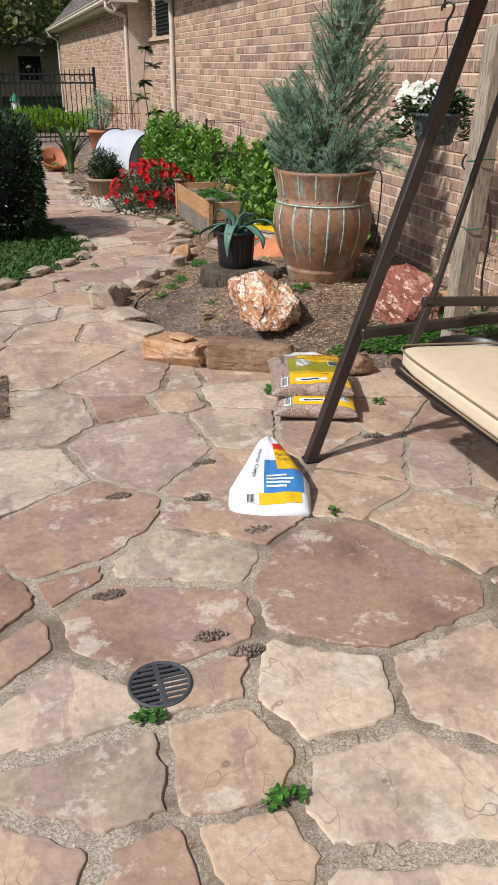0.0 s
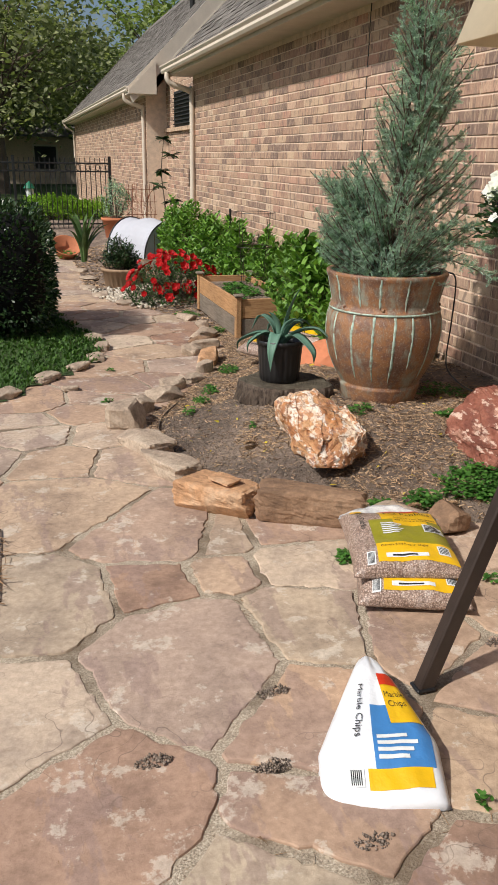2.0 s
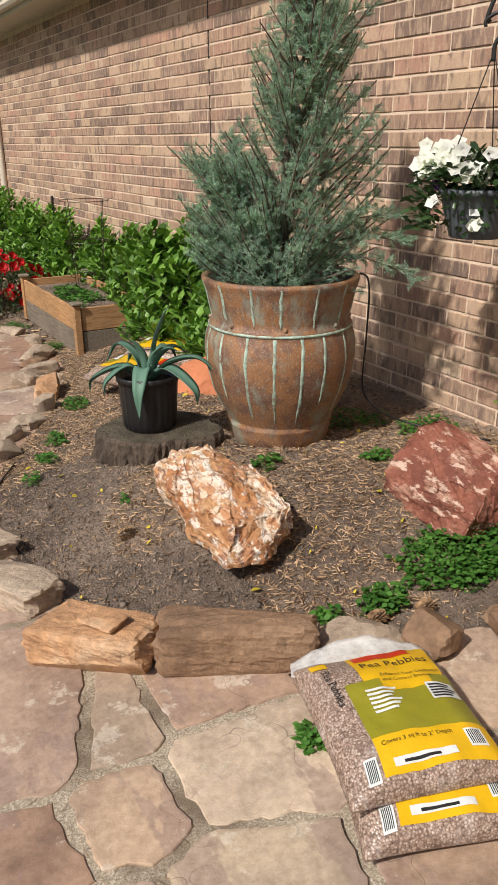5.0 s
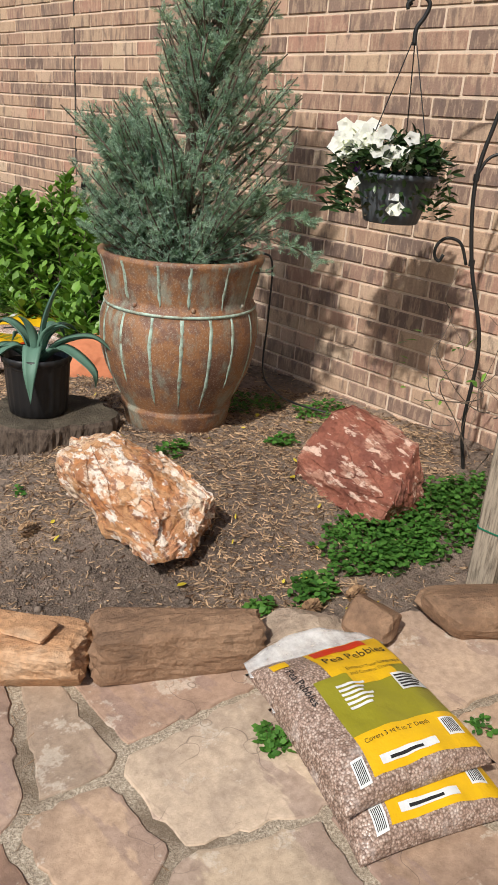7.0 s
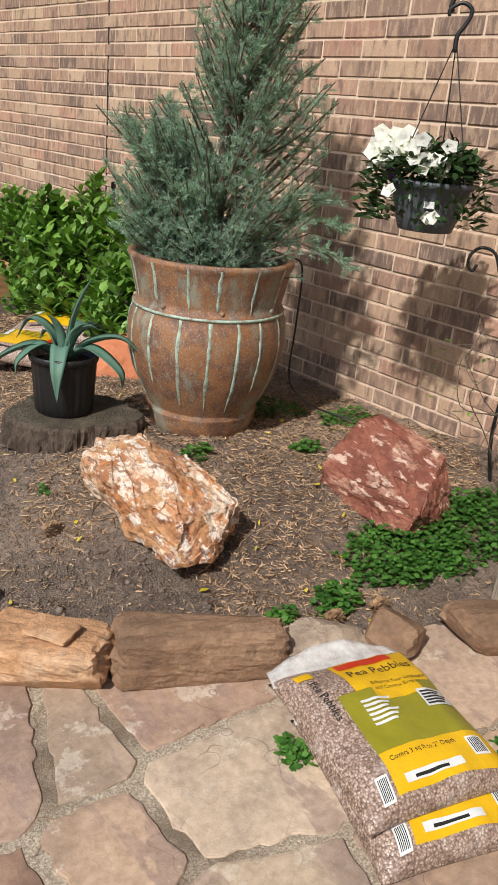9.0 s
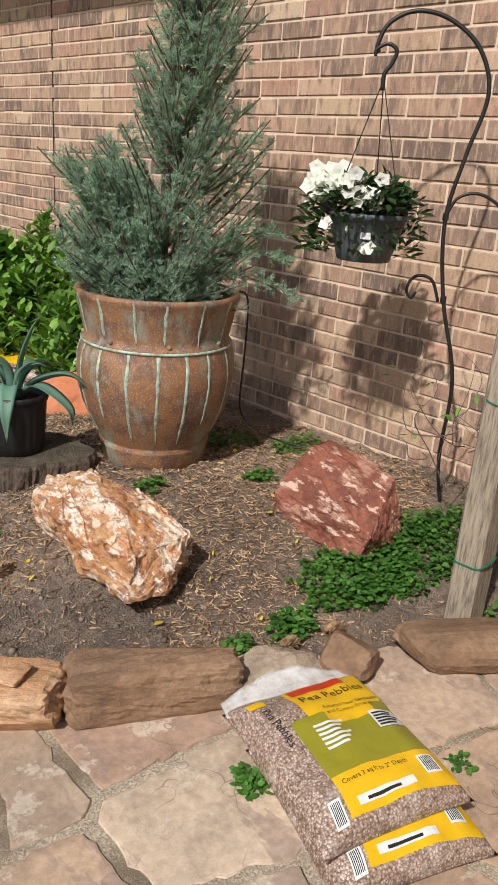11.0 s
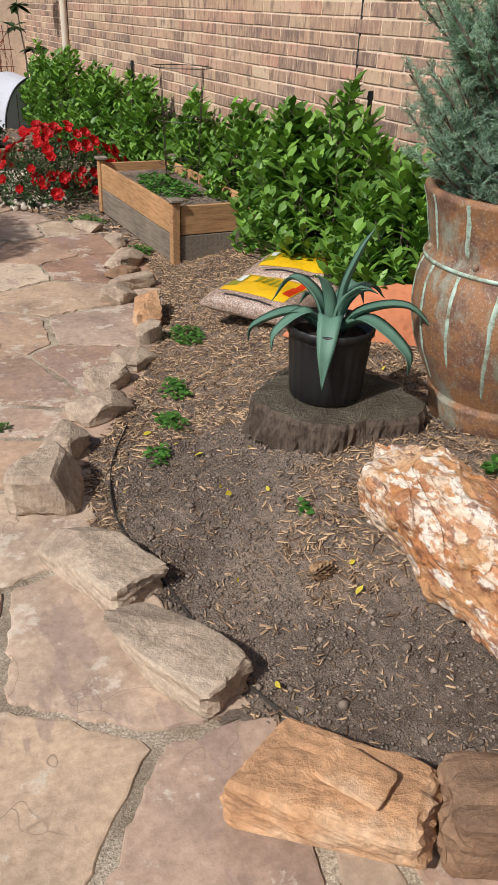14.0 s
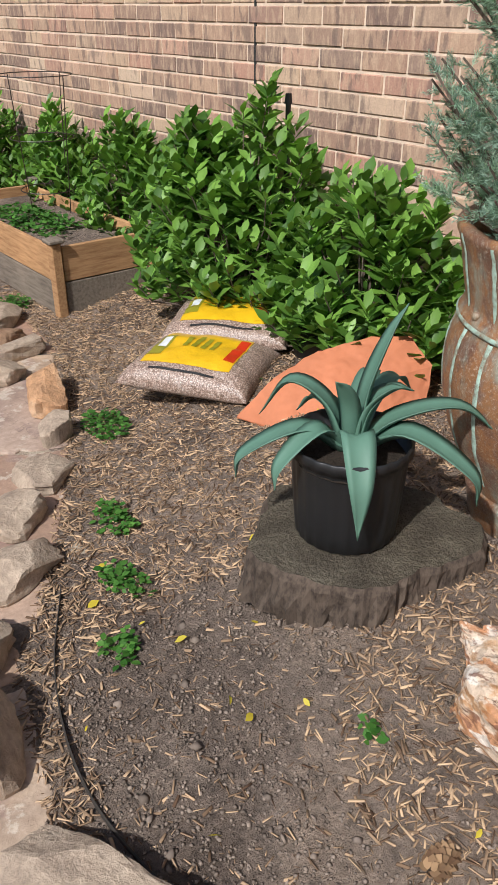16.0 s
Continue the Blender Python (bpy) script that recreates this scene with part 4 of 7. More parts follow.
def make_cypress():
    """A loose blue-green conifer: a leaning spire with a lower side lobe."""
    tree = thing("cypress", POT_X, POT_Y, POT_Z + 0.70, "young blue-green cypress growing in the glazed jar", "tree")
    rng = random.Random(21)
    right = Vector((0.80, -0.60, 0.0))  # across the view
    away = Vector((0.60, 0.80, 0.0))
    trunk_pts = smooth_line([(0, 0, -0.05), (0.01, 0.0, 0.3), (0.03, -0.02, 0.8), (0.06, -0.045, 1.2), (0.08, -0.06, 1.42)], 5)
    part("trunk", tube_bm(trunk_pts, 0.022, 7, taper=0.004), BARK, tree)
    limbs, sprays = [], []

    def add_limb(base, tip, droop, dense, spray):
        base, tip = Vector(base), Vector(tip)
        mid = (base + tip) / 2 + Vector((rng.uniform(-0.03, 0.03), rng.uniform(-0.03, 0.03), -droop))
        line = smooth_line([base, mid, tip], 7)
        limbs.append(line)
        ln = (tip - base).length
        for i in range(int(dense * ln)):
            s = rng.uniform(0.15, 1.0) ** 0.75
            p = line[min(len(line) - 1, int(s * (len(line) - 1)))]
            d = (tip - base).normalized()
            out = (d * 0.6 + Vector((rng.uniform(-1, 1), rng.uniform(-1, 1), rng.uniform(-0.6, 0.9)))).normalized()
            size = spray * rng.uniform(0.6, 1.25) * (1.15 - 0.4 * s)
            sprays.append(aim(p, out, size, rng.uniform(0, 6.3)))

    # reach to the two sides, by height above the jar
    SIDES = [(0.0, 0.33, 0.38), (0.10, 0.40, 0.47), (0.40, 0.44, 0.52), (0.56, 0.41, 0.48), (0.64, 0.20, 0.45), (0.75, 0.16, 0.44), (1.0, 0.15, 0.40), (1.25, 0.07, 0.29), (1.45, -0.02, 0.19)]

    def reach_at(z):
        for (za, la, ra), (zb, lb, rb) in zip(SIDES, SIDES[1:]):
            if za <= z <= zb:
                k = (z - za) / (zb - za)
                return la + (lb - la) * k, ra + (rb - ra) * k
        return SIDES[-1][1], SIDES[-1][2]

    for k in range(300):
        z = 1.42 * ((k + rng.random()) / 300) ** 1.1
        left, rgt = reach_at(z)
        lobe = rng.choice((0.62, 0.80, 0.95, 1.05, 1.14))
        left, rgt = left * lobe, rgt * lobe
        mid, half = (rgt - left) / 2, (rgt + left) / 2
        a = rng.uniform(0, 2 * math.pi)
        q = rng.uniform(0.45, 1.0) ** 0.6
        tip = right * (mid + half * q * math.cos(a)) + away * (min(half, 0.36) * q * math.sin(a))
        tip.z = z + rng.uniform(-0.04, 0.08)
        axis = right * min(mid, 0.10 * z)
        base = Vector((axis.x, axis.y, max(-0.02, z - 0.10 - 0.55 * half)))
        add_limb(base, tip, 0.015, 62, 0.060)
    for k in range(95):
        a, q = rng.uniform(0, 2 * math.pi), math.sqrt(rng.random())
        tip = right * (-0.24 + 0.21 * q * math.cos(a)) + away * (0.24 * q * math.sin(a))
        tip.z = rng.uniform(0.12, 0.63 - 0.10 * q * q)
        base = Vector((tip.x * 0.35, tip.y * 0.35, max(-0.02, tip.z - rng.uniform(0.25, 0.4))))
        add_limb(base, tip, 0.0, 85, 0.062)
    # trailing branch that hangs over the rim
    for dx, dz in ((0.62, 0.02), (0.56, 0.18), (0.50, 0.30)):
        add_limb((0.05, -0.03, 0.1), right * dx + Vector((0, 0, dz)), -0.06, 110, 0.085)
    lv, lf = [], []
    for line in limbs:
        bm = tube_bm(line[::2] + [line[-1]], 0.0062, 4, taper=0.0020)
        b = len(lv)
        lv.extend([v.co[:] for v in bm.verts])
        bm.verts.index_update()
        lf.extend([tuple(v.index + b for v in fc.verts) for fc in bm.faces])
        bm.free()
    tagged(raw("branches", lv, lf, BARK, tree, "thin brown twigs"), kind="stuff")
    groups = [sprays[i::4] for i in range(4)]
    for i, g in enumerate(groups):
        tv, tf = spray_template(i + 1)
        tagged(scatter("foliage", tv, tf, g, CYPRESS, tree, "feathery blue-green sprays"), kind="stuff")
    return tree


make_cypress()


# ---- stump, agave in a nursery pot ----
def make_stump():
    z = 0.10
    top = 0.205
    st = thing("tree_stump", 1.905, 5.872, z - 0.02, "low grey weathered tree stump sunk in the bed", "tree stump", rz=-32)
    bm = bmesh.new()
    sides = 120
    rings = []
    for s, h in ((1.05, 0.0), (1.03, 0.35), (1.02, 0.6), (1.02, 0.85), (0.985, 1.0), (0.90, 1.0), (0.6, 1.0), (0.25, 1.0)):
        ring = []
        for i in range(sides):
            a = 2 * math.pi * i / sides
            r = 0.246 * (1 + 0.07 * math.cos(3 * a + 0.6) + 0.06 * math.cos(5 * a + 2) + 0.035 * abs(math.cos(5.5 * a))) + 0.016 * noise.noise((math.cos(a) * 6, math.sin(a) * 6, h))
            if h < 1:
                r += 0.030 * noise.noise((math.cos(a) * 16, math.sin(a) * 16, h * 1.5)) * (1.1 - h)
            zz = h * (top - z + 0.02) + (0.006 * noise.noise((math.cos(a) * 4 * s, math.sin(a) * 4 * s, 8)) if h == 1 else 0)
            ring.append(bm.verts.new((r * s * math.cos(a) * 1.08, r * s * math.sin(a) * 0.86, zz)))
        rings.append(ring)
    for a, b in zip(rings, rings[1:]):
        for i in range(sides):
            j = (i + 1) % sides
            bm.faces.new((a[i], a[j], b[j], b[i]))
    bm.faces.new(rings[-1])
    bmesh.ops.recalc_face_normals(bm, faces=bm.faces)
    bm2 = bm.copy()
    bmesh.ops.delete(bm, geom=[f for f in bm.faces if f.calc_center_median().z > (top - z) * 0.95 + 0.018], context="FACES")
    bmesh.ops.delete(bm2, geom=[f for f in bm2.faces if f.calc_center_median().z <= (top - z) * 0.95 + 0.018], context="FACES")
    part("bark", bm, STUMP_BARK, st, "rough dark bark")
    part("cut_face", bm2, STUMP, st, "grey sawn face")
    return top


STUMP_TOP = make_stump()


def blade_bm(base, mid1, mid2, tip, width, fold=0.35):
    """A thick channelled leaf along a curve."""
    line = smooth_line([base, mid1, mid2, tip], 6)
    bm = bmesh.new()
    rows = []
    n = len(line) - 1
    for i, p in enumerate(line):
        s = i / n
        d = (line[min(n, i + 1)] - line[max(0, i - 1)]).normalized()
        side = Vector((tip[1] - base[1], base[0] - tip[0], 0)).normalized()
        nor = side.cross(d).normalized()
        w = width * (0.62 + 0.7 * math.sin(math.pi * min(1, s * 0.9 + 0.12))) * (1 - s ** 5) * (1 - 0.35 * s) + 0.0008
        th = 0.011 * (1 - s) + 0.0015
        rows.append([bm.verts.new(p + side * w * k + nor * (abs(k) * w * fold - th * (1 - abs(k)) * u + 0.0)) for k, u in ((-1, 0), (-0.5, 0), (0, 0), (0.5, 0), (1, 0), (0.5, 1.6), (0, 1.3), (-0.5, 1.6))])
    for a, b in zip(rows, rows[1:]):
        for i in range(8):
            j = (i + 1) % 8
            bm.faces.new((a[i], a[j], b[j], b[i]))
    bm.faces.new(rows[0])
    bm.faces.new(rows[-1][::-1])
    bmesh.ops.recalc_face_normals(bm, faces=bm.faces)
    return bm


def make_agave():
    x, y, z = 1.875, 5.895, STUMP_TOP + 0.004
    pot = thing("nursery_pot", x, y, z, "black ribbed plastic nursery pot standing on the stump", "plant pot")
    prof = [(0.102, 0.0), (0.106, 0.004), (0.110, 0.05), (0.115, 0.13), (0.120, 0.215), (0.121, 0.218), (0.127, 0.219), (0.128, 0.245), (0.125, 0.247), (0.121, 0.243), (0.117, 0.205)]
    prof = [(1.10 * r, h) for r, h in prof]
    part("pot_wall", lathe(prof, 96, 0.004, 0.0016, 24), BLACK_PLASTIC, pot, smooth=True)
    part("soil", lathe([(0.130, 0.205), (0.06, 0.213), (0.0001, 0.216)], 24, 0.1), SOIL_DARK, pot)
    ag = thing("agave", x, y, z + 0.215, "blue-green agave with long curving leaves in a black pot", "agave")
    rng = random.Random(3)
    # heading in degrees (0 along +x), reach, peak height, drop at the tip, width
    leaves = [(233, 0.165, 0.07, -0.13, 0.030), (152, 0.25, 0.06, -0.05, 0.026), (128, 0.20, 0.15, 0.06, 0.026), (105, 0.14, 0.10, 0.05, 0.024), (-25, 0.10, 0.20, 0.33, 0.022),
              (-28, 0.13, 0.14, 0.13, 0.024), (-42, 0.32, 0.11, 0.03, 0.027), (-68, 0.28, 0.07, -0.06, 0.030), (5, 0.20, 0.13, 0.08, 0.024), (200, 0.09, 0.15, 0.20, 0.022),
              (30, 0.22, 0.12, 0.03, 0.024), (172, 0.19, 0.07, -0.05, 0.024), (310, 0.10, 0.14, 0.16, 0.022)]
    for k, (head, reach, peak, drop, width) in enumerate(leaves):
        a = radians(head)
        c, s = math.cos(a), math.sin(a)
        b = (0.012 * c, 0.012 * s, 0.0)
        m1 = (reach * 0.30 * c, reach * 0.30 * s, peak * 0.72)
        m2 = (reach * 0.72 * c, reach * 0.72 * s, peak if drop < peak else (peak + drop) / 2)
        if drop < 0:
            m1 = (reach * 0.45 * c, reach * 0.45 * s, peak)
            m2 = (reach * 0.97 * c, reach * 0.97 * s, peak * 0.35 + drop * 0.25)
        tip = (reach * 1.05 * c, reach * 1.05 * s, drop)
        part("leaf", blade_bm(b, m1, m2, tip, width * 1.06), AGAVE, ag, smooth=True)


make_agave()


# ---- rocks ----
def put_rock(name, x, y, size, rz, material, label, seed, category="rock", lift=0.5, group="", square=4.0, rough=0.1, rx=0.0, ry=0.0, z=None, facets=4, cuts=5):
    base = max(land(y), soil_z(x, y) if bed_depth(x, y) > 0.05 else -9) if z is None else z
    ob = part(name, rock_bm(size, seed, square, rough, cuts, facets), material)
    ob.matrix_basis = pose(x, y, base + size[2] * (lift - 0.06), rx, ry, rz)
    return tagged(ob, label, category, group)


EDGE = "rocks edging the bed"
put_rock("edging_rock", 1.175, 4.70, (0.37, 0.19, 0.14), -46, ORANGE_STONE, "orange-brown sandstone block with a flaked top, edging the bed", 3, group=EDGE, square=8, rough=0.085, facets=2, cuts=14)
put_rock("rock_flake", 1.20, 4.67, (0.13, 0.09, 0.014), -60, ORANGE_STONE, "thin loose flake lying on an orange rock", 8, z=0.122, square=8, facets=1)
put_rock("edging_rock", 1.54, 4.475, (0.46, 0.17, 0.165), -27, SANDSTONE, "long brown sandstone block edging the bed", 5, group=EDGE, square=8, rough=0.08, facets=2, cuts=14)
put_rock("edging_rock", 1.87, 4.33, (0.28, 0.14, 0.10), -20, BUFF_STONE, "low mossy buff sandstone edging the bed", 6, group=EDGE, square=7, facets=6)
put_rock("edging_rock", 2.06, 4.21, (0.16, 0.15, 0.13), 15, SANDSTONE, "small rounded brown sandstone edging the bed", 9, group=EDGE, square=3.4)
put_rock("edging_rock", 2.42, 4.02, (0.48, 0.22, 0.13), -36, SANDSTONE, "flat grey-brown rock edging the bed", 12, group=EDGE, square=3.2)
put_rock("edging_rock", 1.055, 5.20, (0.36, 0.17, 0.095), -66, BUFF_STONE, "flat pale sandstone slab edging the bed", 13, group=EDGE, square=14, rough=0.08, facets=2, cuts=10)
put_rock("edging_rock", 1.005, 5.60, (0.35, 0.18, 0.085), -70, BUFF_STONE, "flat pale sandstone slab edging the bed", 14, group=EDGE, square=14, rough=0.08, facets=2, cuts=10)
put_rock("edging_rock", 0.985, 6.06, (0.30, 0.22, 0.16), 66, BUFF_STONE, "blocky grey sandstone edging the bed", 15, group=EDGE, square=8, rough=0.07, facets=7)
put_rock("edging_rock", 1.08, 6.28, (0.20, 0.12, 0.10), 40, BUFF_STONE, "small sandstone edging the bed", 16, group=EDGE, square=7, facets=6)
put_rock("edging_rock", 1.29, 6.54, (0.25, 0.15, 0.10), 25, BUFF_STONE, "grey sandstone edging the bed", 17, group=EDGE, square=7, facets=6)
put_rock("edging_rock", 1.38, 6.78, (0.20, 0.15, 0.09), 40, BUFF_STONE, "grey sandstone edging the bed", 18, group=EDGE, square=6, facets=6)
put_rock("edging_rock", 1.72, 7.21, (0.15, 0.13, 0.09), 60, BUFF_STONE, "small buff sandstone edging the bed", 19, group=EDGE, square=7, facets=6)
put_rock("edging_rock", 1.84, 7.52, (0.32, 0.14, 0.12), 68, ORANGE_STONE, "long pinkish sandstone edging the bed", 20, group=EDGE, square=7, facets=6)
put_rock("edging_rock", 1.78, 7.83, (0.18, 0.13, 0.10), 30, BUFF_STONE, "brown sandstone edging the bed", 23, group=EDGE, square=6, facets=6)
put_rock("edging_rock", 1.93, 8.05, (0.27, 0.13, 0.09), 10, BUFF_STONE, "buff sandstone edging the bed", 24, group=EDGE, square=6, facets=6)
put_rock("edging_rock", 1.95, 8.26, (0.20, 0.14, 0.08), 20, SANDSTONE, "brown sandstone edging the bed", 25, group=EDGE, square=6, facets=6)
put_rock("edging_rock", 2.05, 8.50, (0.30, 0.17, 0.10), 30, BUFF_STONE, "flat grey sandstone edging the bed", 26, group=EDGE, square=6, facets=6)
put_rock("edging_rock", 1.56, 6.98, (0.22, 0.18, 0.06), 45, BUFF_STONE, "flat grey sandstone edging the bed", 27, group=EDGE, square=7, facets=6)
put_rock("edging_rock", 2.14, 9.0, (0.25, 0.13, 0.07), 80, BUFF_STONE, "flat buff sandstone edging the bed", 28, group=EDGE, square=6, facets=6)
put_rock("edging_rock", 2.10, 9.5, (0.26, 0.14, 0.07), 110, BUFF_STONE, "flat buff sandstone edging the bed", 29, group=EDGE, square=6, facets=6)
put_rock("path_rock", 0.70, 6.92, (0.11, 0.08, 0.04), 10, BUFF_STONE, "small loose stone lying on the path", 33)
for k, (x, y) in enumerate(((0.52, 7.26), (0.80, 7.55), (1.02, 7.80), (1.13, 8.20), (1.10, 8.62), (1.02, 9.05), (0.28, 6.85), (0.92, 9.6), (0.15, 6.66))):
    d, p, w = nearest(LAWN_EDGE, x, y)
    put_rock("lawn_stone", p[0] - 0.03, p[1] + 0.02, (0.24, 0.14, 0.06), math.degrees(math.atan2(w[1], w[0])) + 10 * (k % 3), BUFF_STONE, "flat buff stone along the lawn edge", 40 + k, group="stones along the lawn", square=4)
for k, (x, y) in enumerate(((1.62, 10.7), (1.42, 11.4), (1.33, 12.1), (1.42, 12.9), (1.36, 13.8))):
    put_rock("path_stone", x, y, (0.30, 0.20, 0.05), 70 + 14 * k, BUFF_STONE, "flat buff stone beside the path", 60 + k, group="stones beside the path", square=4)

def hewn_rock(name, origin, corners, material, label, seed, rough, cuts, strata, along):
    o = Vector(origin)
    ob = part(name, hewn_bm([Vector(c) - o for c in corners], seed, rough, cuts, strata, along), material)
    ob.location = o
    return tagged(ob, label, "rock")


hewn_rock("petrified_log", (1.83, 5.12, 0.14), [(1.71, 5.45, 0.08), (1.68, 5.37, 0.235), (1.80, 5.50, 0.24), (1.88, 5.50, 0.08), (1.76, 5.20, 0.325), (1.88, 5.30, 0.315), (1.94, 5.05, 0.30), (1.78, 4.98, 0.31),
                                                (1.655, 5.16, 0.25), (1.68, 4.80, 0.09), (1.71, 4.83, 0.22), (1.95, 4.83, 0.23), (1.98, 4.86, 0.08), (1.80, 4.78, 0.09), (2.02, 5.20, 0.08), (2.01, 5.20, 0.24)],
          PETRIFIED, "chunk of orange and white petrified wood lying in the bed", 7, 0.015, 10, 0.040, (0.1, 1, 0.15))
hewn_rock("red_rock", (2.64, 4.75, 0.14), [(2.44, 4.96, 0.08), (2.45, 4.93, 0.20), (2.47, 4.53, 0.08), (2.50, 4.51, 0.18), (2.73, 4.50, 0.08), (2.72, 4.59, 0.325), (2.56, 4.89, 0.395), (2.65, 4.87, 0.41),
                                           (2.88, 4.95, 0.08), (2.62, 5.06, 0.08), (2.80, 4.84, 0.34)],
          RED_ROCK, "angular dark red rock with white veins lying in the bed", 12, 0.012, 10, 0.030, (0.3, -1, -0.35))
put_rock("orange_rock", 2.88, 4.80, (0.22, 0.15, 0.10), 20, ORANGE_STONE, "small orange rock beside the wall", 85, "rock", 0.4)


# ---- raised cedar box ----
def make_box():
    x0, x1, y0, y1, zb, zt = 2.345, 2.90, 8.42, 9.93, -0.12, 0.245
    box = thing("raised_planter", (x0 + x1) / 2, (y0 + y1) / 2, zb, "two-tier cedar raised planter box with capped corner posts", "planter box")
    cx, cy = (x0 + x1) / 2, (y0 + y1) / 2
    h = (zt - zb) / 2
    for tier, (mat_l, mat_e) in enumerate(((GREY_WOOD, GREY_WOOD), (CEDAR, CEDAR_END))):
        zc = h * (tier + 0.5)
        for sx in (-1, 1):
            part("side_board", box_bm(0.024, y1 - y0 - 0.07, h - 0.006, sx * (x1 - x0) / 2, 0, zc, 0.003), mat_l, box)
        for sy in (-1, 1):
            part("end_board", box_bm(x1 - x0 - 0.07, 0.024, h - 0.006, 0, sy * (y1 - y0) / 2, zc, 0.003), mat_e, box)
    for sx in (-1, 1):
        for sy in (-1, 1):
            post = part("corner_post", box_bm(0.055, 0.055, zt - zb + 0.02, sx * (x1 - x0) / 2, sy * (y1 - y0) / 2, (zt - zb + 0.02) / 2, 0.006), CEDAR if sx < 0 else CEDAR_END, box)
            part("post_cap", box_bm(0.085, 0.085, 0.022, sx * (x1 - x0) / 2, sy * (y1 - y0) / 2, zt - zb + 0.032, 0.006), GREY_WOOD, post, "grey post cap")
    part("soil", box_bm(x1 - x0 - 0.03, y1 - y0 - 0.03, 0.02, 0, 0, zt - zb - 0.075, 0.0), SOIL, box, "brown planting soil")


make_box()


# ---- bags ----
def letters(text, size):
    """Flat lettering in the built-in font, as vertices and faces."""
    cu = bpy.data.curves.new("lettering", "FONT")
    cu.body, cu.size, cu.resolution_u = text, size, 2
    tmp = bpy.data.objects.new("lettering", cu)
    mesh = bpy.data.meshes.new_from_object(tmp)
    v = [tuple(p.co) for p in mesh.vertices]
    f = [tuple(p.vertices) for p in mesh.polygons]
    bpy.data.objects.remove(tmp)
    bpy.data.curves.remove(cu)
    bpy.data.meshes.remove(mesh)
    return v, f


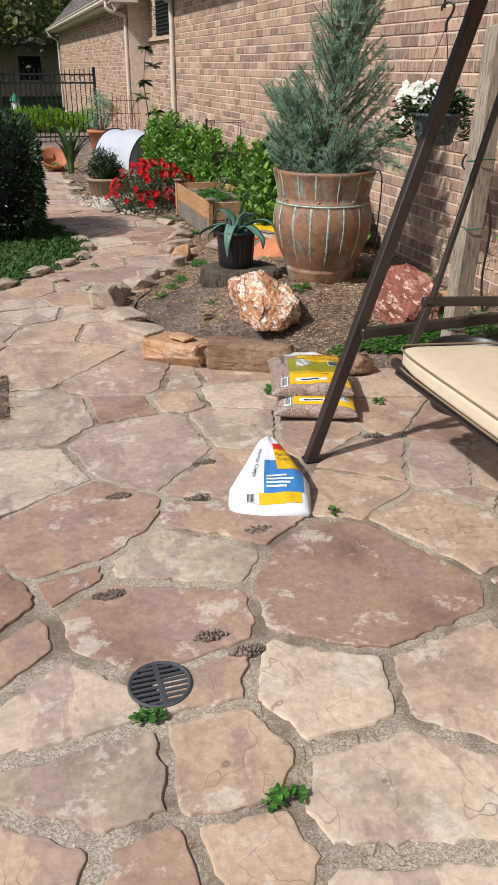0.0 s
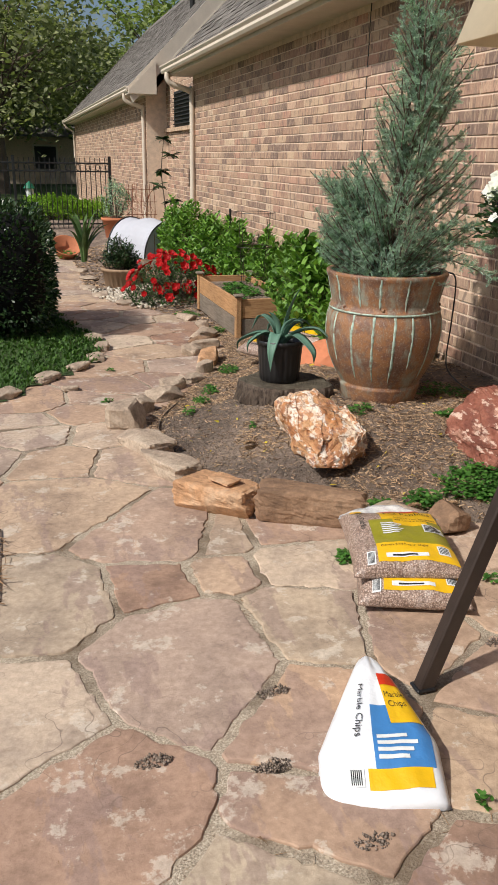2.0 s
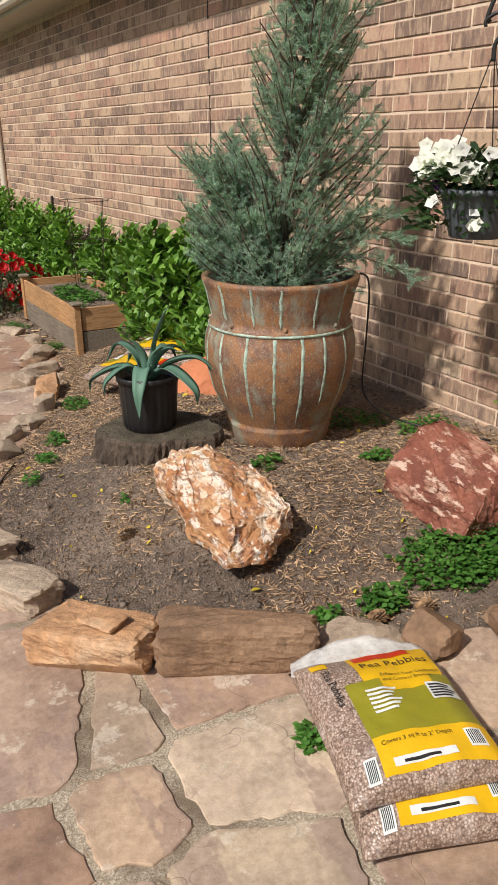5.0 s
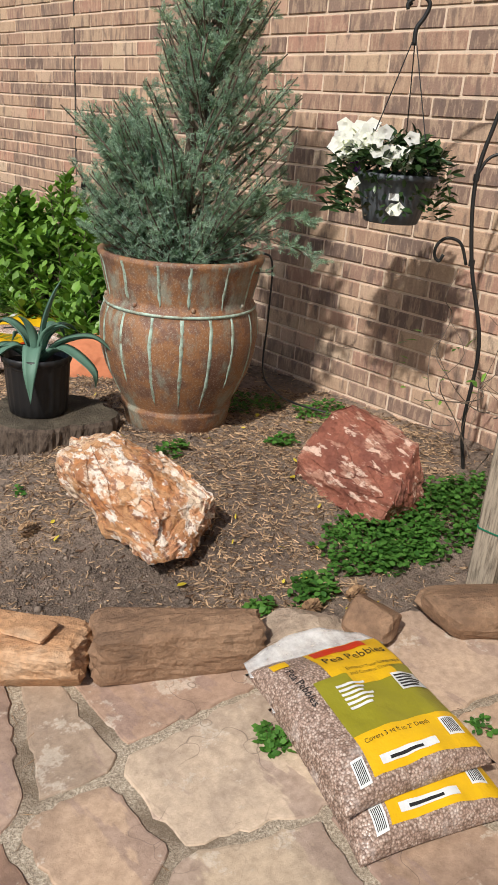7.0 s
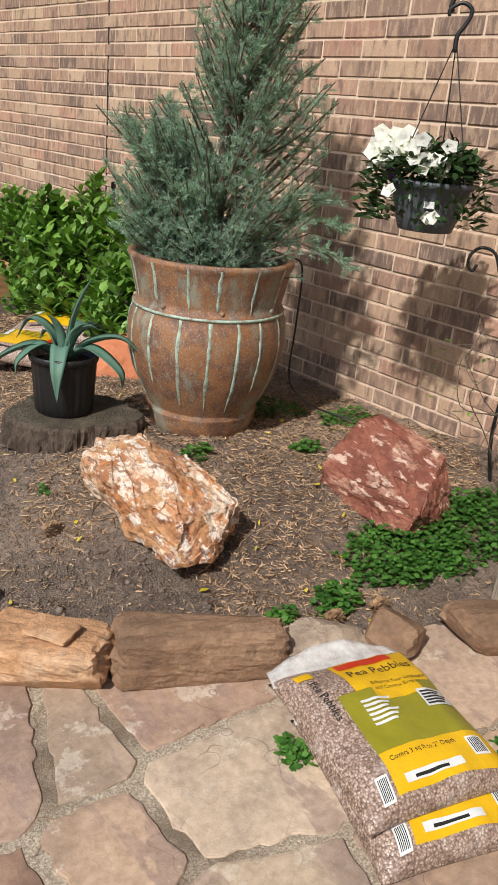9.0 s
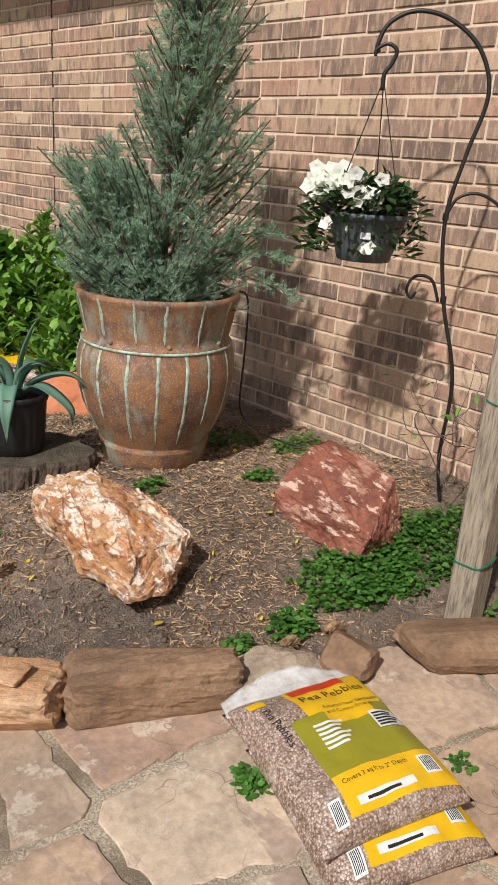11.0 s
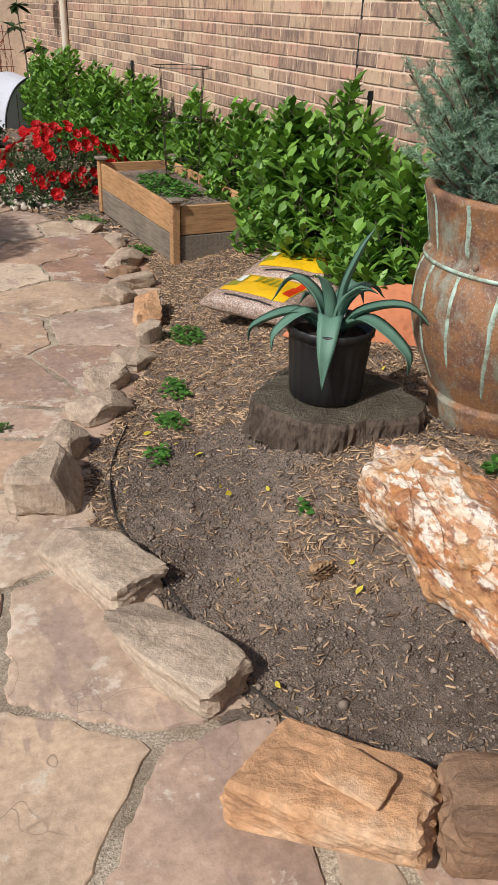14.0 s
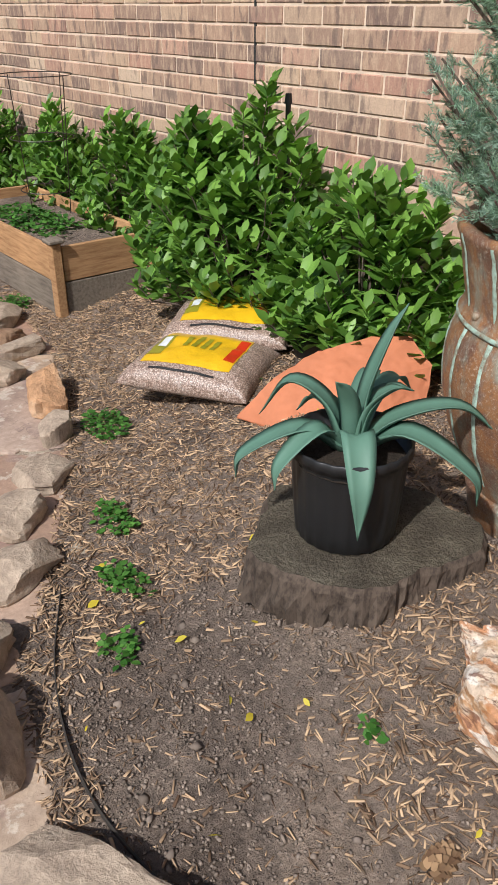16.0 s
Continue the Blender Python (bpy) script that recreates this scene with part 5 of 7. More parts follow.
class Bag:
    """A filled plastic sack lying flat, with print laid on its skin."""

    def __init__(self, name, x, y, z, rz, w, l, h, label, seed, film_mat=None, rx=0.0, ry=0.0):
        self.w, self.l, self.h, self.seed = w, l, h, seed
        self.ob = thing(name, x, y, z, label, "bag", "bags of stone", rz=rz)
        self.ob.matrix_basis = pose(x, y, z, rx, ry, rz)
        n, m = 34, 46
        bm = bmesh.new()
        top, low = {}, {}
        for i in range(n + 1):
            for j in range(m + 1):
                u, v = -w / 2 + w * i / n, -l / 2 + l * j / m
                px, py = self.pinch(u, v)
                zt = self.skin(u, v)
                top[i, j] = bm.verts.new((px, py, zt))
                if i in (0, n) or j in (0, m):
                    low[i, j] = top[i, j]
                else:
                    low[i, j] = bm.verts.new((px, py, max(0.0, min(zt, self.h * 0.30 - 0.5 * (zt - self.h * 0.30)))))
        for i in range(n):
            for j in range(m):
                c = [(i, j), (i + 1, j), (i + 1, j + 1), (i, j + 1)]
                bm.faces.new([top[k] for k in c])
                f = [low[k] for k in c[::-1]]
                if len(set(f)) == 4:
                    try:
                        bm.faces.new(f)
                    except ValueError:
                        pass
        bmesh.ops.recalc_face_normals(bm, faces=bm.faces)
        part("sack", bm, film_mat or PEBBLES, self.ob, smooth=True)

    kite = 0.0
    zoom = 1.0

    def pinch(self, u, v):
        if self.kite:
            s = v / self.l + 0.5
            return u * (1 - self.kite * max(0, s - 0.35) * 1.3) + 0.05 * s, v * (1 + 0.12 * (0.5 - abs(u / self.w))) - 0.10 * u * (1 - s)
        a, b = abs(2 * u / self.w), abs(2 * v / self.l)
        return u * (1 - 0.05 * (1 - b ** 3)), v * (1 - 0.04 * (1 - a ** 3))

    def skin(self, u, v):
        a, b = min(1, abs(2 * u / self.w)), min(1, abs(2 * v / self.l))
        body = ((1 - a ** 3.2) * (1 - b ** 4.0)) ** 0.5
        wrinkle = 0.010 * noise.noise((u * 9, v * 9, self.seed)) + 0.005 * noise.noise((u * 26, v * 14, self.seed + 3))
        return self.h * 0.30 + self.h * 0.70 * body + wrinkle * min(1, body * 1.4)

    def panel(self, name, u0, u1, v0, v1, material, lift=0.002, label="", lean=0.0):
        n, m = 14, 14
        verts, faces = [], []
        u0, u1, v0, v1 = (q * self.zoom for q in (u0, u1, v0, v1))
        for i in range(n + 1):
            for j in range(m + 1):
                v = v0 + (v1 - v0) * j / m
                u = u0 + (u1 - u0) * i / n + lean * (v - v0)
                px, py = self.pinch(u, v)
                verts.append((px, py, self.skin(u, v) + lift))
        for i in range(n):
            for j in range(m):
                a = i * (m + 1) + j
                faces.append((a, a + m + 1, a + m + 2, a + 1))
        return raw(name, verts, faces, material, self.ob, label, smooth=True)

    def flap(self, reach):
        """The empty sealed end of the sack: a thin crumpled sheet of clear film."""
        n, m = 24, 8
        verts, faces = [], []
        for i in range(n + 1):
            for j in range(m + 1):
                s = j / m
                u = -self.w / 2 + self.w * i / n
                px, py = self.pinch(u, self.l / 2)
                ridge = 0.5 + 0.5 * math.cos(2.2 * u / self.w * 2)
                z = self.h * 0.30 + s * (0.035 * ridge - 0.012) + 0.010 * s * noise.noise((u * 22, s * 2.5, self.seed))
                verts.append((px * (1 - 0.10 * s), py - 0.030 + (reach + 0.03) * s * (0.6 + 0.4 * ridge), z + 0.012 * (1 - s)))
        for i in range(n):
            for j in range(m):
                a = i * (m + 1) + j
                faces.append((a, a + m + 1, a + m + 2, a + 1))
        ob = raw("film_flap", verts, faces, CLEAR_FILM, self.ob, "crumpled clear film end", smooth=True)
        ob.modifiers.new("thickness", "SOLIDIFY").thickness = 0.001

    def letter(self, text, u, v, size, material, turn=0.0, lift=0.0045):
        vs, fs = letters(text, size * self.zoom)
        u, v = u * self.zoom, v * self.zoom
        c, s = math.cos(radians(turn)), math.sin(radians(turn))
        out = []
        for x, y, _ in vs:
            uu, vv = u + c * x - s * y, v + s * x + c * y
            px, py = self.pinch(uu, vv)
            out.append((px, py, self.skin(uu, vv) + lift))
        return raw("lettering", out, fs, material, self.ob)

    def bars(self, u, v, w, h, count, material, upright=True, lift=0.0045):
        for k in range(count):
            if upright:
                self.panel("bar", u + w * k / count, u + w * (k + 0.5) / count, v, v + h, material, lift)
            else:
                self.panel("bar", u, u + w * (0.75 + 0.25 * ((k * 7) % 3) / 2), v + h * k / count, v + h * (k + 0.55) / count, material, lift)


class KiteBag(Bag):
    """A slack sack, gathered to a point at its empty end."""

    kite = 1.0


def pea_bag(x, y, z, rz, seed, label, full=True):
    b = Bag("pebble_bag", x, y, z, rz, 0.395, 0.465, 0.105, label, seed)
    b.zoom = 1.17
    b.flap(0.085)
    b.panel("yellow_panel", -0.050, 0.140, 0.06, 0.175, YELLOW, 0.002)
    b.panel("olive_panel", -0.095, 0.152, -0.095, 0.06, OLIVE, 0.002)
    b.panel("yellow_panel", -0.015, 0.10, 0.022, 0.06, YELLOW, 0.003)
    b.panel("yellow_panel", -0.095, 0.154, -0.175, -0.095, YELLOW, 0.002)
    b.panel("brand_mark", -0.040, 0.095, 0.142, 0.170, RED_PRINT, 0.0035, "red brand mark")
    b.letter("Pea Pebbles", -0.038, 0.104, 0.034, INK)
    b.letter("Enhance Your Landscape", -0.008, 0.066, 0.014, INK)
    b.letter("and Control Erosion", -0.008, 0.050, 0.014, INK)
    b.bars(-0.06, -0.035, 0.07, 0.070, 6, PALE_PRINT, False)
    b.panel("table", 0.078, 0.145, -0.02, 0.030, PALE_PRINT, 0.0035)
    b.bars(0.082, -0.016, 0.058, 0.042, 5, INK, False, 0.005)
    b.letter("Covers 3 sq ft to 2\" Depth", -0.082, -0.118, 0.014, INK)
    b.panel("label_strip", -0.07, 0.06, -0.163, -0.147, PALE_PRINT, 0.0035)
    b.bars(-0.05, -0.160, 0.10, 0.010, 1, INK, False, 0.005)
    b.panel("bar_code", 0.095, 0.132, -0.150, -0.110, PALE_PRINT, 0.0035)
    b.bars(0.099, -0.146, 0.03, 0.032, 7, INK)
    b.letter("Pea Pebbles", -0.124, 0.125, 0.025, INK, -90)
    b.panel("brand_mark", -0.140, -0.102, 0.140, 0.162, YELLOW, 0.003, "small yellow brand mark")
    b.panel("bar_code", -0.128, -0.102, -0.18, -0.135, PALE_PRINT, 0.003)
    b.bars(-0.125, -0.176, 0.020, 0.036, 6, INK)
    return b


pea_bag(1.672, 3.850, 0.008, -20, 2.0, "clear sack of pea pebbles under another sack")
pea_bag(1.668, 3.925, 0.082, -16, 7.0, "clear yellow-printed sack of pea pebbles on another sack")


def granite_bag(x, y, z, rz, seed, label):
    b = Bag("stone_bag", x, y, z, rz, 0.44, 0.52, 0.13, label, seed)
    b.panel("yellow_panel", -0.15, 0.16, -0.17, 0.19, YELLOW, 0.002)
    b.panel("grey_panel", -0.10, 0.08, 0.13, 0.19, OLIVE, 0.0032)
    b.panel("table", -0.03, 0.05, 0.14, 0.175, PALE_PRINT, 0.0045)
    b.panel("brand_mark", -0.09, 0.12, -0.165, -0.125, RED_PRINT, 0.0035, "red brand mark")
    b.bars(-0.02, -0.06, 0.12, 0.15, 4, OLIVE, False)
    b.bars(-0.185, -0.12, 0.016, 0.26, 1, INK)
    return b


granite_bag(2.29, 7.08, 0.040, 32, 4.0, "clear sack of granite gravel with yellow print lying on the mulch")
granite_bag(2.60, 7.30, 0.075, 42, 6.0, "clear sack of granite gravel leaning against the shrubs")


def marble_bag():
    """A half-empty white sack, slumped against the swing's leg."""
    b = KiteBag("marble_bag", 1.175, 3.13, 0.010, -14, 0.31, 0.46, 0.11, "slumped white sack of marble chips with blue print", 9.0, GLOVE_WHITE, rx=10, ry=-9)
    b.panel("blue_panel", -0.01, 0.135, -0.15, 0.02, BLUE, 0.002)
    b.panel("yellow_panel", 0.045, 0.135, -0.035, 0.12, YELLOW, 0.0035)
    b.panel("brand_mark", 0.045, 0.135, 0.085, 0.125, RED_PRINT, 0.005, "red brand mark")
    b.letter("Marble", 0.05, 0.045, 0.027, INK)
    b.letter("Chips", 0.055, 0.015, 0.027, INK)
    b.panel("yellow_panel", -0.03, 0.125, -0.195, -0.15, YELLOW, 0.002)
    b.letter("Marble Chips", -0.055, 0.09, 0.030, INK, -90)
    b.bars(0.0, -0.13, 0.10, 0.07, 4, PALE_PRINT, False)
    b.panel("bar_code", -0.075, -0.040, -0.19, -0.15, PALE_PRINT, 0.003)
    b.bars(-0.072, -0.187, 0.028, 0.034, 6, INK)
    return b


marble_bag()


# ---- drain grate ----
def make_drain():
    x, y = 0.578, 2.185
    d = thing("drain_grate", x, y, land(y) + 0.001, "round dark grey slotted drain grate set in the patio", "drain")
    part("rim", lathe([(0.083, -0.004), (0.085, 0.006), (0.080, 0.009), (0.074, 0.006), (0.074, -0.004)], 40), GRATE, d)
    # flat disc close under the bars, coloured black as the shade down the drain
    part("well", lathe([(0.074, -0.003), (0.0001, -0.003)], 32), SHADE_BLACK, d)
    for k in range(8):
        yy = -0.063 + 0.018 * k
        half = math.sqrt(max(0.0, 0.0755 ** 2 - yy ** 2))
        part("bar", box_bm(2 * half, 0.0095, 0.008, 0, yy, 0.003, 0.0015), GRATE, d)
    part("rib", box_bm(0.014, 0.148, 0.0075, 0, 0, 0.0028, 0.0015), GRATE, d)


make_drain()


# ---- canopy swing ----
def make_swing():
    sw = thing("patio_swing", 1.43, 3.28, land(3.28), "brown steel patio swing with beige cushions and canopy", "patio swing")
    o = Vector((1.43, 3.28, land(3.28)))
    far, near = 3.28, 1.25

    def rod(name, a, b, r, mat=DARK_STEEL, label=""):
        pts = [Vector(a) - o, Vector(b) - o]
        d = pts[1] - pts[0]
        bm = box_bm(d.length, r * 1.6, r * 2, 0, 0, 0, 0.005)
        bmesh.ops.transform(bm, matrix=aim((pts[0] + pts[1]) / 2, d), verts=bm.verts)
        return part(name, bm, mat, sw, label)

    for y in (far, near):
        leg = rod("front_leg", (1.425, y, land(y) + 0.002), (2.03, y, 1.90), 0.025)
        rod("back_leg", (2.64, y, land(y) + 0.002), (2.05, y, 1.90), 0.025)
        rod("cross_bar", (1.60, y - 0.03, 0.555), (2.47, y - 0.03, 0.575), 0.020)
        foot = box_bm(0.06, 0.05, 0.012, 1.425 - o.x, y - o.y, 0.008, 0.004)
        part("foot", foot, BLACK_PLASTIC, leg)
    rod("top_rail", (2.04, near - 0.05, 1.90), (2.04, far + 0.05, 1.90), 0.024)
    for y in (far - 0.12, near + 0.12):
        rod("hanger", (1.84, y, 0.69), (2.07, y, 1.62), 0.012)
        rod("hanger_strap", (2.07, y, 1.62), (2.05, y, 1.88), 0.010)
        rod("arm_rest", (1.80, y, 0.690), (2.32, y, 0.655), 0.017)
        rod("arm_post", (1.83, y, 0.685), (1.76, y, 0.47), 0.017)
        rod("back_post", (2.25, y, 0.40), (2.42, y, 1.02), 0.015)
    # seat pan with curved rails
    for y in (far - 0.14, near + 0.14):
        line = smooth_line([(1.70, y, 0.47), (1.82, y, 0.40), (2.05, y, 0.37), (2.25, y, 0.42), (2.34, y, 0.72), (2.42, y, 1.02)], 5)
        part("seat_rail", tube_bm([p - o for p in line], 0.017, 8), DARK_STEEL, sw, smooth=True)
    rod("front_rail", (1.70, near + 0.1, 0.465), (1.70, far - 0.13, 0.465), 0.018)
    pan = box_bm(0.50, far - near - 0.28, 0.02, 1.95 - o.x, (far + near) / 2 - o.y, 0.425 - o.z, 0.006)
    part("seat_sling", pan, DARK_STEEL, sw, "dark woven sling")

    def cushion(name, x, y, z, sx, sy, sz, tilt):
        c = thing(name, x, y, z, "beige piped seat cushion lying on the swing" if "seat" in name else "beige back cushion leaning on the swing", "cushion", "swing cushions")
        bm = bmesh.new()
        bmesh.ops.create_cube(bm, size=2.0)
        bmesh.ops.subdivide_edges(bm, edges=bm.edges[:], cuts=9, use_grid_fill=True)
        for v in bm.verts:
            p = v.co
            q = 7.0
            p = p / (abs(p.x) ** q + abs(p.y) ** q + abs(p.z) ** q) ** (1 / q)
            crown = 1 + 0.35 * (1 - p.x ** 4) * (1 - p.y ** 6)
            v.co = (p.x * sx / 2, p.y * sy / 2, p.z * sz / 2 * crown * 0.78)
        part("cover", bm, CUSHION, c, smooth=True)
        for s in (-1, 1):
            ring = []
            for k in range(60):
                a = 2 * math.pi * k / 60
                cx, cy = math.cos(a), math.sin(a)
                e = 0.22
                ring.append((math.copysign(abs(cx) ** e, cx) * sx * 0.492, math.copysign(abs(cy) ** e, cy) * sy * 0.494, s * sz * 0.37))
            part("piping", tube_bm(ring, 0.004, 6, True), PIPING, c, smooth=True)
        c.matrix_basis = pose(x, y, z, 0, tilt, 0)

    mid, ln = (far + near) / 2, (far - near - 0.24)
    cushion("seat_cushion", 1.93, mid, 0.485, 0.52, ln, 0.085, 4)
    cushion("back_cushion", 2.30, mid, 0.77, 0.085, ln, 0.50, 15)
    # canopy: a soft arched cover, closed at both ends
    n, m = 28, 10
    ya, yb = near - 0.12, far + 0.10
    lines = []
    for j in range(-1, m + 2):
        y = ya + (yb - ya) * min(m, max(0, j)) / m
        row = []
        for i in range(n + 1):
            s = i / n
            x = 1.385 + 1.30 * s
            z = 1.705 + 0.25 * (1 - abs(1 - 2 * s) ** 4) ** 0.55 + 0.006 * noise.noise((x * 6, y * 6, 1))
            if j in (-1, m + 1):
                z = 1.70
            row.append((x - o.x, y - o.y, z - o.z))
        lines.append(row)
    verts = [p for row in lines for p in row]
    faces = [(r * (n + 1) + i, r * (n + 1) + i + 1, (r + 1) * (n + 1) + i + 1, (r + 1) * (n + 1) + i) for r in range(len(lines) - 1) for i in range(n)]
    can = raw("canopy", verts, faces, CUSHION, sw, "beige fabric canopy", smooth=True)
    mod = can.modifiers.new("thickness", "SOLIDIFY")
    mod.thickness = 0.006


make_swing()


def make_tub():
    t = thing("black_tub", 2.36, 3.62, land(3.62), "black plastic tub on the patio behind the swing", "tub")
    part("tub_wall", lathe([(0.155, 0.0), (0.16, 0.004), (0.195, 0.255), (0.197, 0.27), (0.212, 0.272), (0.214, 0.29), (0.206, 0.292), (0.198, 0.285), (0.18, 0.2)], 48), BLACK_PLASTIC, t, smooth=True)
    part("soil", lathe([(0.186, 0.21), (0.08, 0.222), (0.0001, 0.225)], 24, 0.08), SOIL_DARK, t)


make_tub()


# ---- wooden post with wire, shepherd's hook, hanging basket ----
def make_post():
    x, y, z = 2.585, 4.15, 0.02
    p = thing("wooden_post", x, y, z, "grey weathered wooden post leaning beside the bed", "post")
    top = Vector((0.06, 0.02, 1.62))
    bm = box_bm(0.105, 0.095, 1.66, 0, 0, 0.81, 0.008)
    bmesh.ops.subdivide_edges(bm, edges=[e for e in bm.edges if abs(e.verts[0].co.z - e.verts[1].co.z) > 1], cuts=14)
    for v in bm.verts:
        h = v.co.z / 1.62
        v.co += Vector((top.x * h, top.y * h, 0)) + Vector((noise.noise(v.co * 5), noise.noise(v.co * 5 + Vector((3, 0, 0))), 0)) * 0.004
    part("timber", bm, POST_WOOD, p)
    for h in (0.21, 0.74, 1.05):
        ring = [((0.058 + 0.004 * math.cos(3 * a)) * math.copysign(abs(math.cos(a)) ** 0.5, math.cos(a)) + 0.037 * h, 0.053 * math.copysign(abs(math.sin(a)) ** 0.5, math.sin(a)), h + 0.012 * math.sin(a + h * 9)) for a in [2 * math.pi * k / 32 for k in range(32)]]
        part("tie_wire", tube_bm(ring, 0.0028, 5, True), GREEN_WIRE, p, "green garden wire")


make_post()


def make_hook():
    x, y, z = 3.03, 4.60, 0.11
    o = Vector((x, y, z))
    hk = thing("shepherd_hook", x + 0.03, y - 0.03, z + 0.04, "black iron shepherd's hook standing in the bed", "plant hook")
    main = smooth_line([(3.03, 4.60, 0.06), (3.00, 4.63, 0.30), (3.005, 4.63, 0.62), (2.965, 4.70, 0.92), (2.945, 4.73, 1.20), (2.965, 4.70, 1.42), (2.985, 4.66, 1.62), (2.955, 4.70, 1.76), (2.89, 4.79, 1.845),
                        (2.82, 4.88, 1.865), (2.77, 4.95, 1.825), (2.75, 4.975, 1.755), (2.757, 4.97, 1.735)], 6)
    part("pole", tube_bm([p - o for p in main], 0.0075, 8), BLACK_IRON, hk, smooth=True)
    side = smooth_line([(2.955, 4.715, 0.91), (2.935, 4.74, 0.985), (2.905, 4.78, 1.0), (2.885, 4.805, 0.975), (2.883, 4.81, 0.935), (2.895, 4.795, 0.915), (2.903, 4.785, 0.94)], 6)
    part("scroll", tube_bm([p - o for p in side], 0.006, 8), BLACK_IRON, hk, smooth=True)
    side = smooth_line([(2.945, 4.73, 1.22), (2.965, 4.70, 1.285), (3.01, 4.64, 1.30), (3.06, 4.57, 1.25), (3.07, 4.555, 1.18)], 6)
    part("arm", tube_bm([p - o for p in side], 0.006, 8), BLACK_IRON, hk, smooth=True)
    for zz, xx, yy in ((0.92, 2.965, 4.70), (1.215, 2.945, 4.73)):
        part("collar", tube_bm([Vector((xx, yy, zz - 0.012)) - o, Vector((xx, yy, zz + 0.012)) - o], 0.0115, 8), BLACK_IRON, hk)


make_hook()


def flower_template(petals, cup):
    v, f = [(0, 0, -0.25)], []
    n = petals * 2
    for k in range(n):
        a = 2 * math.pi * k / n
        r = 1.0 if k % 2 == 0 else 0.78
        v.append((0.4 * math.cos(a), 0.4 * math.sin(a), 0.02))
        v.append((r * math.cos(a), r * math.sin(a), cup + 0.08 * math.sin(3 * a + 1)))
    for k in range(n):
        a, b = 1 + 2 * k, 1 + 2 * ((k + 1) % n)
        f += [(0, a, b), (a, a + 1, b + 1, b)]
    return v, f


def make_basket():
    x, y, zr = 2.785, 4.905, 1.245
    z0 = zr - 0.165
    bk = thing("hanging_basket", x, y, z0, "grey woven plastic hanging basket on an iron hook", "hanging basket")
    prof = [(0.082, 0.0), (0.086, 0.004), (0.098, 0.05), (0.112, 0.10), (0.121, 0.148), (0.131, 0.150), (0.132, 0.168), (0.126, 0.170), (0.118, 0.160), (0.110, 0.13)]
    prof = [(1.12 * r, h) for r, h in prof]
    part("pot_wall", lathe(prof, 90, 0.0, 0.0016, 30), GREY_PLASTIC, bk, smooth=True)
    part("soil", lathe([(0.131, 0.135), (0.0001, 0.15)], 24), SOIL_DARK, bk)
    d = Vector((-0.78, -0.62, 0)).normalized()
    s = d.cross(Vector((0, 0, 1)))
    at = d * 0.1235
    tagp = [at + s * a + Vector((0, 0, b)) for a, b in ((-0.018, 0.085), (0.018, 0.085), (0.018, 0.108), (-0.018, 0.108))]
    tp = [p + d * 0.004 + Vector((0, 0, 0)) for p in tagp]
    raw("tag", [tuple(p) for p in tagp + tp], [(4, 5, 6, 7), (0, 1, 5, 4), (1, 2, 6, 5), (2, 3, 7, 6), (3, 0, 4, 7)], PALE_PRINT, bk, "pale plant tag")
    hookz = 0.165 + 0.42
    for k in range(3):
        a = 2 * math.pi * k / 3 + 0.5
        part("hanger_wire", tube_bm([(0.144 * math.cos(a), 0.144 * math.sin(a), 0.160), (0.008 * math.cos(a), 0.008 * math.sin(a), hookz)], 0.0022, 5), BLACK_PLASTIC, bk)
    hz = hookz
    pts = smooth_line([(0, 0, hz - 0.01), (0, 0, hz + 0.04), (0.012, -0.018, hz + 0.075), (0.018, -0.028, hz + 0.115), (0, 0, hz + 0.135), (-0.02, 0.03, hz + 0.115), (-0.02, 0.03, hz + 0.095)], 5)
    part("swivel_hook", tube_bm(pts, 0.0085, 8, taper=0.006), BLACK_PLASTIC, bk, smooth=True)
    pl = thing("petunia", x, y, z0 + 0.15, "trailing petunia with white flowers in the basket", "flower")
    pl.matrix_basis = pl.matrix_basis @ Matrix.Diagonal((1.14, 1.14, 1.05, 1))
    rng = random.Random(8)
    left = Vector((-0.62, 0.78, 0))
    leaves, blooms, stems = [], [], []
    for k in range(1300):
        a = rng.uniform(0, 2 * math.pi)
        r = 0.17 * math.sqrt(rng.random())
        p = Vector((r * math.cos(a), r * math.sin(a), 0.0))
        p.z = 0.02 + 0.13 * rng.random() * (1 - (r / 0.2) ** 2) if r < 0.11 else rng.uniform(-0.12, 0.09)
        if r > 0.10 and rng.random() < 0.65:
            p += left * rng.uniform(0.0, 0.07)
        if p.z < 0.03 and p.xy.length < 0.128:
            p.z = 0.04 + 0.05 * rng.random()
        leaves.append(aim(p, (p.x + rng.uniform(-0.1, 0.1), p.y + rng.uniform(-0.1, 0.1), rng.uniform(-0.08, 0.16)), rng.uniform(0.025, 0.05), rng.uniform(-1, 1)))
    for k in range(40):
        a = rng.uniform(1.2, 4.6)
        p = Vector((0.13 * math.cos(a), 0.13 * math.sin(a), rng.uniform(0.05, 0.16))) + left * rng.uniform(0, 0.08)
        if k < 3:
            p.z -= 0.15
            p += d * 0.03
        n = (d * 0.8 + left * rng.uniform(-0.4, 0.7) + Vector((0, 0, rng.uniform(0.1, 0.8)))).normalized()
        q = n.to_track_quat("Z", "Y").to_matrix().to_4x4()
        blooms.append(Matrix.Translation(p) @ q @ Matrix.Rotation(rng.uniform(0, 6), 4, "Z") @ Matrix.Scale(rng.uniform(0.020, 0.034), 4))
